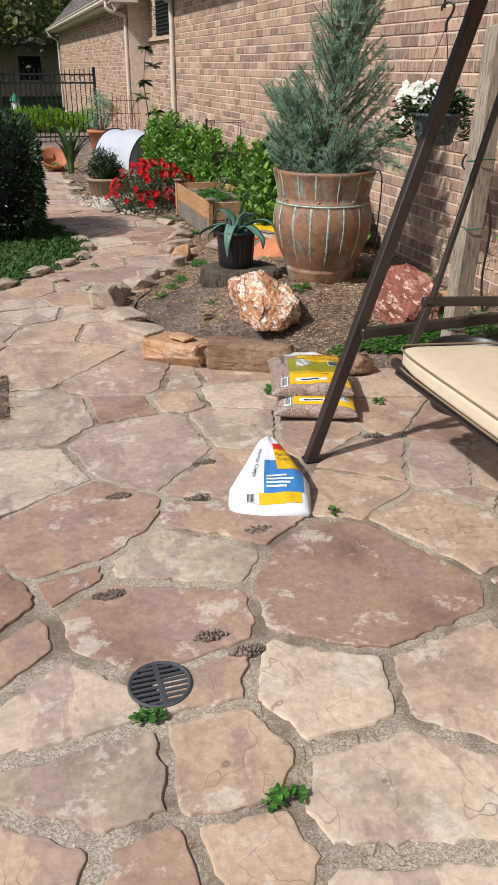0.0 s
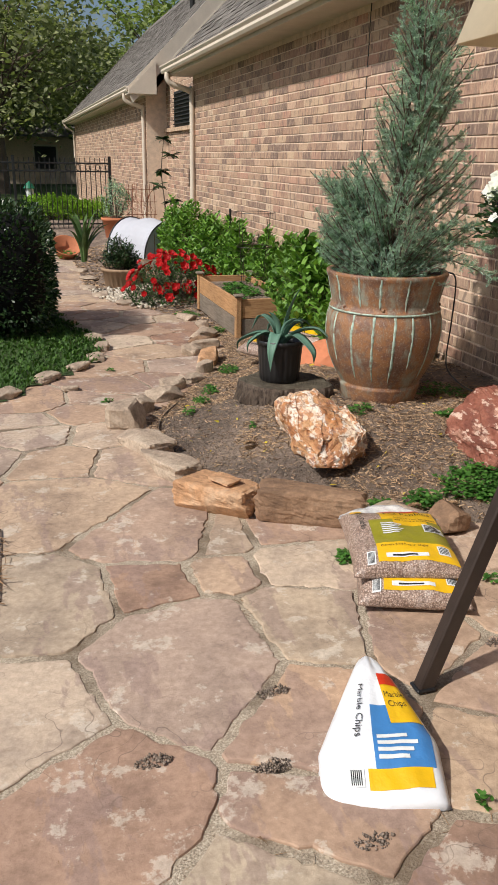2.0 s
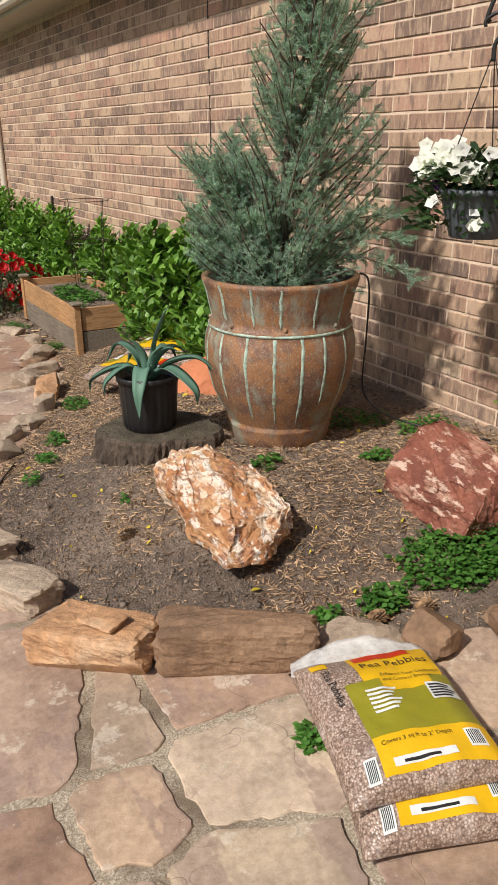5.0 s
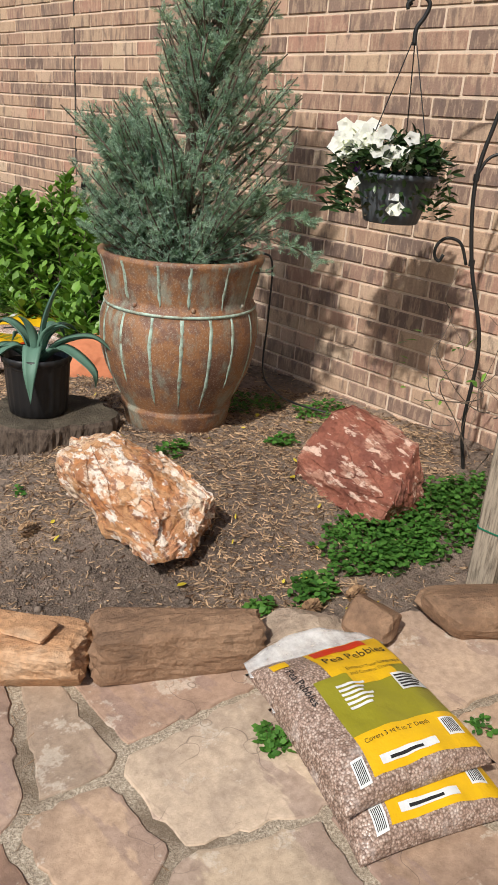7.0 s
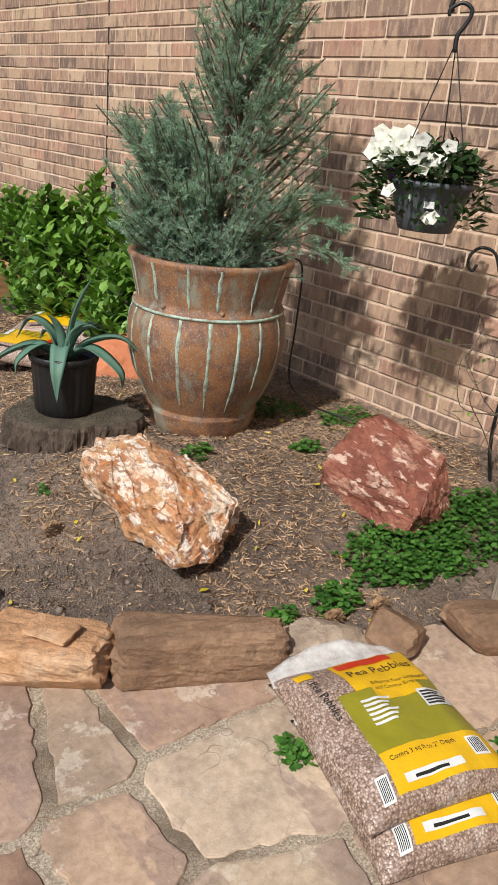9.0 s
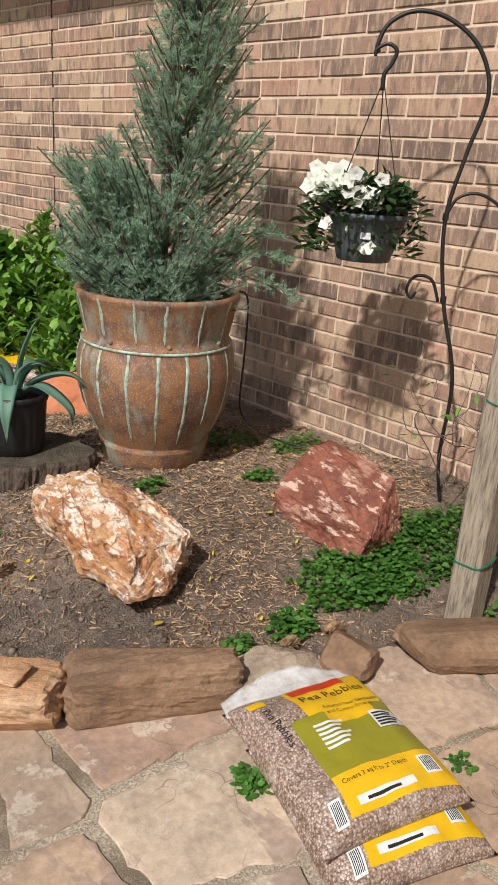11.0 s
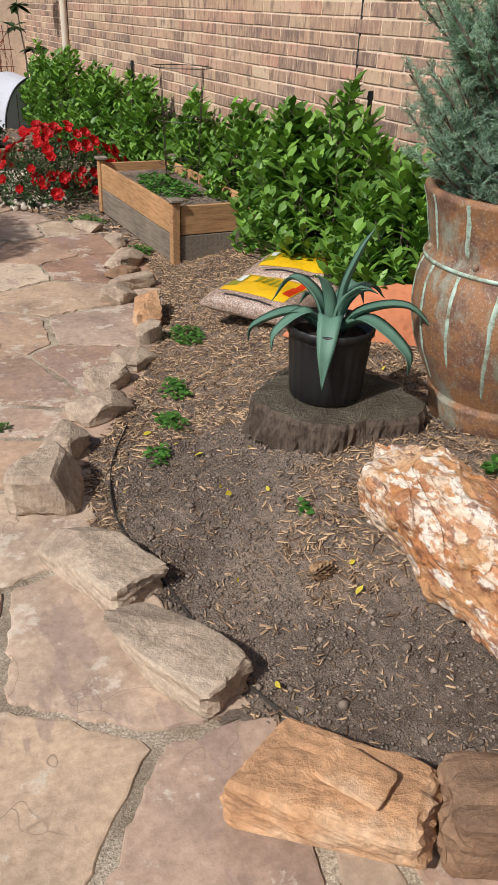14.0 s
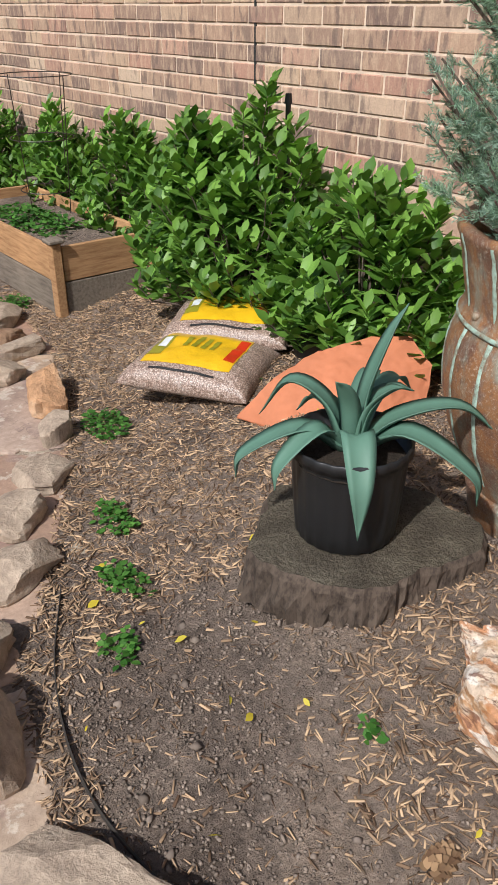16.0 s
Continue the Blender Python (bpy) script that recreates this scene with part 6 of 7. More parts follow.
    tagged(scatter("leaves", LEAF, LEAF_F, leaves, SHRUB_DARK, pl, "small dark green leaves"), kind="stuff")
    fv, ff = flower_template(5, 0.12)
    for b in blooms:
        part_mesh = raw("bloom", [tuple(b @ Vector(v)) for v in fv], ff, PETUNIA, pl)
    b = Matrix.Translation(left * 0.13 + Vector((0, 0, 0.03)) + d * 0.05) @ d.to_track_quat("Z", "Y").to_matrix().to_4x4() @ Matrix.Scale(0.02, 4)
    raw("bloom", [tuple(b @ Vector(v)) for v in fv], ff, VIOLET, pl, "violet flower")


make_basket()
# black drip hose from the jar to the wall
part_pts = smooth_line([(2.70, 5.47, 0.88), (2.735, 5.46, 0.86), (2.75, 5.46, 0.78), (2.745, 5.46, 0.58), (2.74, 5.46, 0.36), (2.79, 5.42, 0.27), (2.90, 5.40, 0.20), (3.02, 5.25, 0.17), (3.15, 5.05, 0.16)], 6)
hose = part("drip_hose", tube_bm(part_pts, 0.0045, 6), BLACK_PLASTIC, None, smooth=True)
tagged(hose, "thin black drip hose hanging from the glazed jar", "hose")


# ---- shrubs ----
def leaf_shrub(name, x, y, z, rx, ry, h, label, category, leaf, size, shoots, seed, group="", per=9, flat=0.0, twig=BARK, low=0.0, broad=1.0):
    """A bush of upright shoots, each with whorls of leaves; the outline stays uneven."""
    rng = random.Random(seed)
    ob = thing(name, x, y, z, label, category, group)
    leaves, stems = [], []
    for k in range(shoots):
        a = rng.uniform(0, 2 * math.pi)
        r = math.sqrt(rng.random())
        fx, fy = r * math.cos(a), r * math.sin(a)
        dome = (1 - (1 - flat) * r ** 2.2) * (0.82 + 0.25 * noise.noise((fx * 2.2 + seed, fy * 2.2, 3)) + 0.12 * rng.random())
        tip = Vector((fx * rx, fy * ry, h * max(low + 0.12, dome)))
        if rng.random() < 0.45:
            tip.z *= rng.uniform(0.25, 0.9)
            tip.x *= 1.06
            tip.y *= 1.06
        lean = Vector((fx * 0.8, fy * 0.8, 0.9 + 0.2 * rng.random())).normalized()
        ln = min(tip.z, rng.uniform(0.12, 0.26))
        foot = tip - lean * ln
        if k % 3 == 0:
            stems.append([Vector((fx * rx * 0.25, fy * ry * 0.25, 0.0)), (foot + Vector((fx * rx * 0.4, fy * ry * 0.4, foot.z * 0.5))) / 2, foot, tip])
        for i in range(per):
            s = (i + rng.random()) / per
            p = foot + lean * ln * s
            b = i * 2.4 + rng.uniform(-0.4, 0.4)
            out = Vector((math.cos(b), math.sin(b), 0.25 + 0.9 * s + rng.uniform(-0.2, 0.3)))
            leaves.append(aim(p, out, size * rng.uniform(0.65, 1.2) * (0.75 + 0.35 * (1 - s)), rng.uniform(-0.5, 0.5), broad))
    sv, sf = [], []
    for st in stems:
        bm = tube_bm(st, 0.006, 4, taper=0.002)
        b = len(sv)
        bm.verts.index_update()
        sv.extend([v.co[:] for v in bm.verts])
        sf.extend([tuple(v.index + b for v in fc.verts) for fc in bm.faces])
        bm.free()
    tagged(raw("stems", sv, sf, twig, ob), kind="stuff")
    tagged(scatter("leaves", LEAF, LEAF_F, leaves, leaf, ob), kind="stuff")
    return ob


WALL_SHRUBS = "shrubs along the wall"
for k, (x, y, rx, ry, h, n) in enumerate(((2.88, 7.60, 0.42, 0.70, 0.98, 430), (2.86, 6.78, 0.36, 0.52, 0.72, 240), (3.02, 8.75, 0.28, 0.55, 0.90, 230), (3.06, 9.75, 0.24, 0.60, 0.86, 220),
                                      (3.02, 10.8, 0.28, 0.65, 0.92, 230), (2.98, 11.9, 0.32, 0.65, 1.0, 230), (2.94, 13.1, 0.36, 0.75, 1.06, 260), (2.98, 14.3, 0.33, 0.6, 0.98, 170))):
    leaf_shrub("wall_shrub", x, y, soil_z(x, y) - 0.01, rx, ry, h, "glossy bright green shrub growing against the brick wall", "shrub", SHRUB, 0.108, int(n * 0.95), 100 + k, WALL_SHRUBS, 9, 0.35, broad=1.15)

# clipped dark hedge at the lawn's edge
def dark_hedge():
    x, y, rx, ry, h = 0.16, 9.3, 0.60, 0.75, 1.18
    ob = thing("clipped_hedge", x, y, land(y), "dense dark green clipped hedge beside the lawn", "hedge")
    rng = random.Random(31)
    leaves = []
    for _ in range(9000):
        a, b = rng.uniform(0, 2 * math.pi), rng.uniform(-1, 1)
        c = math.sqrt(max(0, 1 - b * b))
        d = Vector((c * math.cos(a), c * math.sin(a), b))
        q = 4.2
        p = d / (abs(d.x) ** q + abs(d.y) ** q + abs(d.z) ** q) ** (1 / q)
        p *= 1 + 0.06 * noise.noise(p * 3) + 0.03 * noise.noise(p * 9) - 0.16 * rng.random() ** 2
        p = Vector((p.x * rx, p.y * ry, h / 2 + p.z * h / 2))
        if p.z > 0.05:
            leaves.append(aim(p, d + Vector((rng.uniform(-0.7, 0.7), rng.uniform(-0.7, 0.7), rng.uniform(-0.3, 0.9))), rng.uniform(0.03, 0.055), rng.uniform(-1, 1), 1.3))
    # solid black core: shade between the leaves, put in as a shape
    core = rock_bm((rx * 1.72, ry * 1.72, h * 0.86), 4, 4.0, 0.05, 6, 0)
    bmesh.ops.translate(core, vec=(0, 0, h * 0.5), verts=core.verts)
    part("inner_twigs", core, SHADE_BLACK, ob, "solid black core standing in for the shade inside")
    tagged(scatter("leaves", LEAF, LEAF_F, leaves, SHRUB_DARK, ob), kind="stuff")


dark_hedge()


def make_rose():
    x, y = 2.22, 10.75
    ob = leaf_shrub("rose_bush", x, y, land(y) - 0.01, 0.62, 0.55, 0.60, "low rose bush covered in red flowers beside the planter box", "rose bush", ROSE_LEAF, 0.045, 420, 55, "", 9, 0.3)
    rng = random.Random(9)
    fv, ff = flower_template(6, 0.35)
    for k in range(95):
        a, r = rng.uniform(0, 2 * math.pi), math.sqrt(rng.random())
        p = Vector((0.64 * r * math.cos(a), 0.57 * r * math.sin(a), 0.60 * (1 - 0.72 * r ** 2.2) + rng.uniform(-0.05, 0.03)))
        if math.sin(a) < 0 and rng.random() < 0.5:
            p.z *= rng.uniform(0.3, 1)
        n = Vector((math.cos(a) * r, math.sin(a) * r - 0.4, 0.6)).normalized()
        m = Matrix.Translation(p) @ n.to_track_quat("Z", "Y").to_matrix().to_4x4() @ Matrix.Rotation(rng.uniform(0, 6), 4, "Z") @ Matrix.Scale(rng.uniform(0.036, 0.062), 4)
        inner = m @ Matrix.Translation((0, 0, 0.15)) @ Matrix.Rotation(0.5, 4, "Z") @ Matrix.Scale(0.62, 4)
        raw("bloom", [tuple(m @ Vector(v)) for v in fv] + [tuple(inner @ Vector(v)) for v in fv], ff + [tuple(i + len(fv) for i in f) for f in ff], ROSE, ob)


make_rose()


# ---- weeds and seedlings ----
def weed_patch(name, x, y, rx, ry, h, n, seed, label, size=0.022, leaf=None, z=None):
    rng = random.Random(seed)
    base = (soil_z(x, y) if bed_depth(x, y) > 0.05 else land(y)) if z is None else z
    ob = thing(name, x, y, base, label, "weeds")
    leaves = []
    for _ in range(n):
        a, r = rng.uniform(0, 6.283), math.sqrt(rng.random())
        r *= 0.75 + 0.35 * noise.noise((math.cos(a) * 2 + seed, math.sin(a) * 2, 0.5))
        p = Vector((rx * r * math.cos(a), ry * r * math.sin(a), 0))
        ground = (soil_z(x + p.x, y + p.y) if bed_depth(x + p.x, y + p.y) > 0.05 else land(y + p.y)) - base if z is None else 0
        p.z = ground + rng.uniform(0.006, h) * (1 - 0.6 * r)
        b = rng.uniform(0, 6.283)
        leaves.append(aim(p, (math.cos(b), math.sin(b), rng.uniform(-0.1, 0.6)), size * rng.uniform(0.6, 1.3), rng.uniform(-0.5, 0.5), 1.9))
    tagged(scatter("leaves", LEAF, LEAF_F, leaves, leaf or WEED, ob), kind="stuff")
    return ob


GREEN_WEED = "patch of small green clover-like weeds in the bed"
for k, (x, y, rx, ry, h, n) in enumerate(((2.46, 4.50, 0.32, 0.22, 0.08, 1700), (2.78, 4.44, 0.34, 0.24, 0.09, 1500), (2.08, 4.47, 0.11, 0.10, 0.075, 260), (1.88, 4.51, 0.06, 0.05, 0.04, 90), (2.62, 5.20, 0.10, 0.07, 0.05, 140),
                                       (2.16, 5.34, 0.09, 0.06, 0.06, 110), (2.82, 5.62, 0.22, 0.15, 0.06, 300), (3.05, 5.35, 0.2, 0.15, 0.06, 260), (1.90, 7.15, 0.09, 0.16, 0.05, 230), (1.62, 6.60, 0.06, 0.12, 0.05, 130),
                                       (1.49, 6.32, 0.06, 0.14, 0.05, 130), (1.36, 6.10, 0.05, 0.08, 0.05, 60), (1.60, 5.52, 0.03, 0.03, 0.03, 16), (2.24, 8.75, 0.10, 0.14, 0.05, 170), (2.15, 9.75, 0.16, 0.22, 0.05, 220),
                                       (2.35, 6.90, 0.12, 0.05, 0.04, 90), (2.70, 4.02, 0.25, 0.12, 0.06, 280))):
    weed_patch("weeds", x, y, rx, ry, h, n, 200 + k, GREEN_WEED)
for k, (x, y, rx, ry, n) in enumerate(((1.53, 4.08, 0.05, 0.06, 120), (0.52, 2.075, 0.05, 0.02, 60), (0.775, 1.765, 0.06, 0.025, 60), (1.98, 3.78, 0.05, 0.04, 40), (1.35, 2.85, 0.03, 0.03, 25), (1.04, 7.40, 0.05, 0.03, 40),
                                    (0.92, 6.55, 0.05, 0.04, 50), (1.93, 2.58, 0.05, 0.04, 40))):
    weed_patch("joint_weeds", x, y, rx, ry, 0.035, n, 300 + k, "small green weeds growing in a paving joint", 0.018)
weed_patch("seedlings", 2.58, 9.2, 0.20, 0.50, 0.10, 620, 402, "young vegetable seedlings in the cedar planter", 0.035, WEED, 0.17)
weed_patch("broad_weed", 2.83, 5.02, 0.10, 0.08, 0.11, 26, 411, "broad-leaved green plant beside the red rock", 0.085, SHRUB)


# ---- lawn blades, mulch, clods, straw ----
def spread(name, label, count, pick, height, tmpl, faces, size, mat, seed, tilt=0.35, wide=1.0, upright=False, category="litter"):
    rng = random.Random(seed)
    out = []
    tries = 0
    while len(out) < count and tries < count * 12:
        tries += 1
        x, y = pick(rng)
        if x is None:
            continue
        a = rng.uniform(0, 6.283)
        s = rng.uniform(*size)
        if upright:
            d = (math.cos(a) * 0.6, math.sin(a) * 0.6, rng.uniform(0.5, 1.4))
        else:
            d = (math.cos(a), math.sin(a), rng.uniform(-tilt, tilt))
        out.append(aim((x, y, height(x, y) + 0.002 + (0 if upright else s * 0.06)), d, s, rng.uniform(-0.9, 0.9), wide * rng.uniform(0.45, 1.8)))
    ob = scatter(name, tmpl, faces, out, mat)
    return tagged(ob, label, category, kind="stuff")


def in_bed(x0, x1, y0, y1, keep=lambda x, y: True):
    def pick(rng):
        x, y = rng.uniform(x0, x1), rng.uniform(y0, y1)
        return (x, y) if bed_depth(x, y) > 0.03 and keep(x, y) else (None, None)
    return pick


def mulched(x, y):
    """Where the bark mulch lies: behind the dug soil."""
    n = noise.noise((x * 1.7, y * 1.7, 9.0)) * 0.5
    back = (y - 5.9) * 0.8 + n
    near_jar = 1.1 - math.hypot(x - 2.45, (y - 5.1) * 1.1) + n
    return back > 0 or near_jar > 0.25


spread("mulch_chips", "shredded tan and brown bark mulch lying on the soil", 44000, in_bed(1.0, 3.3, 4.4, 9.0, mulched), soil_z, CHIP, CHIP_F, (0.006, 0.036), MULCH, 51, 0.40, 0.55)
spread("mulch_chips", "thin scatter of mulch chips over dug soil", 12000, in_bed(1.0, 3.3, 4.2, 8.5), soil_z, CHIP, CHIP_F, (0.005, 0.030), MULCH, 52, 0.4, 0.75)
spread("mulch_chips", "bark mulch lying under the far shrubs", 5000, in_bed(1.3, 3.3, 9.0, 17.0), soil_z, CHIP, CHIP_F, (0.03, 0.08), MULCH, 53, 0.3, 0.7)
spread("soil_clods", "small grey-brown clods of dug soil", 15000, in_bed(0.98, 3.0, 4.0, 6.9, lambda x, y: not mulched(x, y) or (x * 7 % 1) < 0.25), soil_z, NUB, NUB_F, (0.0018, 0.0062), CLOD, 54, 0.6, 0.8)
spread("soil_clods", "larger crumbly clods of soil", 70, in_bed(1.05, 2.6, 4.2, 6.6, lambda x, y: not mulched(x, y)), soil_z, NUB, NUB_F, (0.006, 0.017), CLOD, 55, 0.6, 0.7)
spread("fallen_leaves", "few fallen yellow leaves on the bed", 60, in_bed(1.1, 3.0, 4.3, 6.6), lambda x, y: soil_z(x, y) + 0.012, LEAF, LEAF_F, (0.018, 0.04), YELLOW_LEAF, 56, 0.5, 1.2)
NEEDLE = [(-0.5, -0.012, 0), (0, -0.012, 0.05), (0.5, 0, 0), (0, 0.012, 0.05), (-0.5, 0.012, 0.01)]
NEEDLE_F = [(0, 1, 3, 4), (1, 2, 3)]


def joint_debris(rng):
    x, y = rng.uniform(-0.2, 2.4), rng.uniform(1.3, 9.0)
    return (x, y) if bed_depth(x, y) < 0 and lawn_depth(x, y) < 0 and noise.noise((x * 1.6, y * 1.6, 3)) > 0.12 else (None, None)


spread("pine_straw", "brown pine straw caught between the flagstones", 4200, joint_debris, lambda x, y: land(y) - 0.0065, NEEDLE, NEEDLE_F, (0.02, 0.055), STRAW, 57, 0.04, 1.1)
spread("pine_straw", "brown pine straw on the bare patch of soil", 900, lambda r: (lambda a, q: (-0.06 + 0.34 * q * math.cos(a), 4.4 + 0.6 * q * math.sin(a)))(r.uniform(0, 6.28), r.random() ** 0.5), lambda x, y: land(y) + 0.012, NEEDLE, NEEDLE_F, (0.04, 0.11), STRAW, 58, 0.2, 1.6)
spread("grit", "loose grit in the paving joints", 5000, lambda r: (r.uniform(-0.1, 2.3), r.uniform(1.3, 5.2)), lambda x, y: land(y) - 0.014, NUB, NUB_F, (0.0016, 0.0045), GRAVEL, 59)
spread("grass_blades", "short clover and grass blades of the lawn", 26000, lambda r: (lambda x, y: (x, y) if lawn_depth(x, y) > 0.01 else (None, None))(r.uniform(-1.2, 1.2), r.uniform(6.2, 12.5)), lambda x, y: land(y) + 0.02, LEAF, LEAF_F, (0.022, 0.05), GRASS, 60, 0.5, 0.9, True, "grass")
spread("gravel", "pale pebbles beside the bowl planter", 900, lambda r: (lambda x, y: (x, y) if bed_depth(x, y) > -0.02 else (None, None))(r.uniform(1.3, 2.2), r.uniform(10.3, 11.9)), lambda x, y: soil_z(x, y) + 0.01, NUB, NUB_F, (0.012, 0.035), GRAVEL, 61)


def moss_tuft(x, y, seed):
    rng = random.Random(seed)
    ob = thing("dirt_tuft", x, y, land(y) - 0.001, "small dark tuft of dirt and moss in a paving joint", "moss", "tufts in the joints")
    out = []
    for _ in range(150):
        a, r = rng.uniform(0, 6.283), math.sqrt(rng.random())
        out.append(aim((0.05 * r * math.cos(a), 0.022 * r * math.sin(a), rng.uniform(0, 0.012)), (math.cos(a), math.sin(a), 0.7), rng.uniform(0.002, 0.006), rng.random()))
    tagged(scatter("crumbs", NUB, NUB_F, out, CLOD, ob), kind="stuff")


for k, (x, y) in enumerate(((0.50, 2.60), (0.75, 2.33), (0.83, 2.24), (0.62, 3.20), (0.90, 3.10), (1.05, 2.82), (1.20, 3.06), (1.87, 2.50), (1.78, 3.42), (1.00, 3.38))):
    moss_tuft(x, y, 500 + k)


def make_cone(x, y, seed, s=1.0):
    ob = thing("pine_cone", x, y, soil_z(x, y), "small brown pine cone lying on the soil", "pine cone", "pine cones")
    out = []
    for k in range(60):
        h = k / 60
        a = k * 2.4
        r = 0.022 * math.sin(math.pi * (0.12 + 0.84 * h)) * s
        out.append(aim((0.06 * s * (h - 0.5), r * math.cos(a) * 0.5, 0.022 * s + r * math.sin(a) * 0.5), (0.5, math.cos(a), math.sin(a)), 0.02 * s, 0, 2.0))
    scatter("cone", LEAF, LEAF_F, out, STRAW, ob)


for k, (x, y) in enumerate(((2.00, 4.40), (1.50, 5.27), (2.16, 4.36))):
    make_cone(x, y, k)
edge_pts = [(x + 0.05 * 0, y, soil_z(x, y) + 0.012) for x, y in ((1.40, 4.72), (1.24, 4.90), (1.17, 5.15), (1.15, 5.45), (1.12, 5.8), (1.20, 6.12), (1.36, 6.42))]
line = smooth_line(edge_pts, 8)
bm = bmesh.new()
rows = [[bm.verts.new((p.x, p.y, p.z - 0.05)), bm.verts.new((p.x, p.y, p.z - 0.004)), bm.verts.new((p.x + 0.004, p.y + 0.002, p.z - 0.004)), bm.verts.new((p.x + 0.006, p.y + 0.003, p.z - 0.05))] for p in line]
for a, b in zip(rows, rows[1:]):
    for i in range(4):
        j = (i + 1) % 4
        bm.faces.new((a[i], a[j], b[j], b[i]))
bmesh.ops.recalc_face_normals(bm, faces=bm.faces)
tagged(part("lawn_edging", bm, EDGING, None), "thin black plastic edging strip in the soil", "edging")


# ---- things behind the bags ----
shard = hewn_bm([(-0.32, -0.06, -0.03), (-0.12, -0.21, -0.03), (0.28, -0.20, -0.03), (0.34, 0.10, -0.03), (0.0, 0.20, -0.03), (-0.20, -0.03, 0.10), (-0.04, 0.02, 0.17), (0.14, 0.03, 0.205), (0.28, 0.0, 0.215), (0.33, -0.10, 0.15), (0.05, -0.14, 0.10)], 5, 0.006, 8)
ob = part("terracotta_shard", shard, TERRACOTTA, smooth=True)
ob.matrix_basis = pose(2.47, 6.58, soil_z(2.47, 6.58), 0, 0, -32)
tagged(ob, "large curved orange terracotta shard lying beside the jar", "terracotta")


def make_dry_pot():
    x, y = 2.70, 6.90
    z = soil_z(x, y)
    p = thing("small_pot", x, y, z - 0.005, "small black pot of dried grass beside the shrubs", "plant pot")
    part("pot_wall", lathe([(0.07, 0.0), (0.075, 0.005), (0.092, 0.16), (0.098, 0.162), (0.098, 0.175), (0.090, 0.172), (0.085, 0.13)], 32), BLACK_PLASTIC, p, smooth=True)
    rng = random.Random(2)
    out = []
    for _ in range(260):
        a, r = rng.uniform(0, 6.283), 0.085 * math.sqrt(rng.random())
        out.append(aim((r * math.cos(a), r * math.sin(a), 0.15 + 0.05 * rng.random()), (math.cos(a) + rng.uniform(-1, 1), math.sin(a) + rng.uniform(-1, 1), rng.uniform(-0.1, 1.1)), rng.uniform(0.06, 0.12), 0, 2.0))
    tagged(scatter("dry_grass", NEEDLE, NEEDLE_F, out, DEAD_GRASS, p, "dry brown grass"), kind="stuff")


make_dry_pot()


def make_cage(x, y, z, r, h, label):
    c = thing("plant_cage", x, y, z, label, "plant cage")
    for hh in (h, h * 0.6, h * 0.25):
        part("ring", tube_bm([(r * (0.7 + 0.3 * hh / h) * math.cos(a), r * (0.7 + 0.3 * hh / h) * math.sin(a), hh) for a in [2 * math.pi * k / 28 for k in range(28)]], 0.003, 5, True), DARK_STEEL, c)
    for k in range(4):
        a = 2 * math.pi * k / 4 + 0.4
        part("wire", tube_bm([(0.68 * r * math.cos(a), 0.68 * r * math.sin(a), -0.1), (r * math.cos(a), r * math.sin(a), h)], 0.003, 5), DARK_STEEL, c)


make_cage(2.80, 9.42, 0.10, 0.21, 0.84, "dark wire plant cage standing at the planter box")


def stake(x, y, z0, z1, label):
    s = thing("garden_stake", x, y, z0, label, "stake")
    part("rod", tube_bm([(0, 0, -0.05), (0, 0, z1 - z0)], 0.012, 8), BLACK_PLASTIC, s)
    part("cap", tube_bm([(0, 0, z1 - z0), (0, 0, z1 - z0 + 0.04)], 0.018, 8, taper=0.013), BLACK_PLASTIC, s)


stake(3.03, 7.47, 0.05, 0.93, "black plastic drip stake among the shrubs")
stake(2.98, 11.0, -0.05, 0.84, "dark stake among the wall shrubs")


def make_bowl():
    x, y = 1.82, 12.05
    z = soil_z(x, y)
    b = thing("bowl_planter", x, y, z, "wide tan fluted bowl planter beside the path", "planter pot")
    part("bowl", lathe([(0.25, 0.0), (0.255, 0.005), (0.285, 0.2), (0.305, 0.205), (0.31, 0.24), (0.295, 0.245), (0.275, 0.22)], 96, 0, 0.006, 24), TAN_POT, b, smooth=True)
    part("soil", lathe([(0.28, 0.215), (0.0001, 0.235)], 24, 0.05), SOIL_DARK, b)
    leaf_shrub("dark_shrub", x - 0.04, y, z + 0.22, 0.26, 0.26, 0.48, "small dark leafy shrub in the bowl planter", "shrub", SHRUB_DARK, 0.06, 190, 71, "", 9, 0.4)


make_bowl()


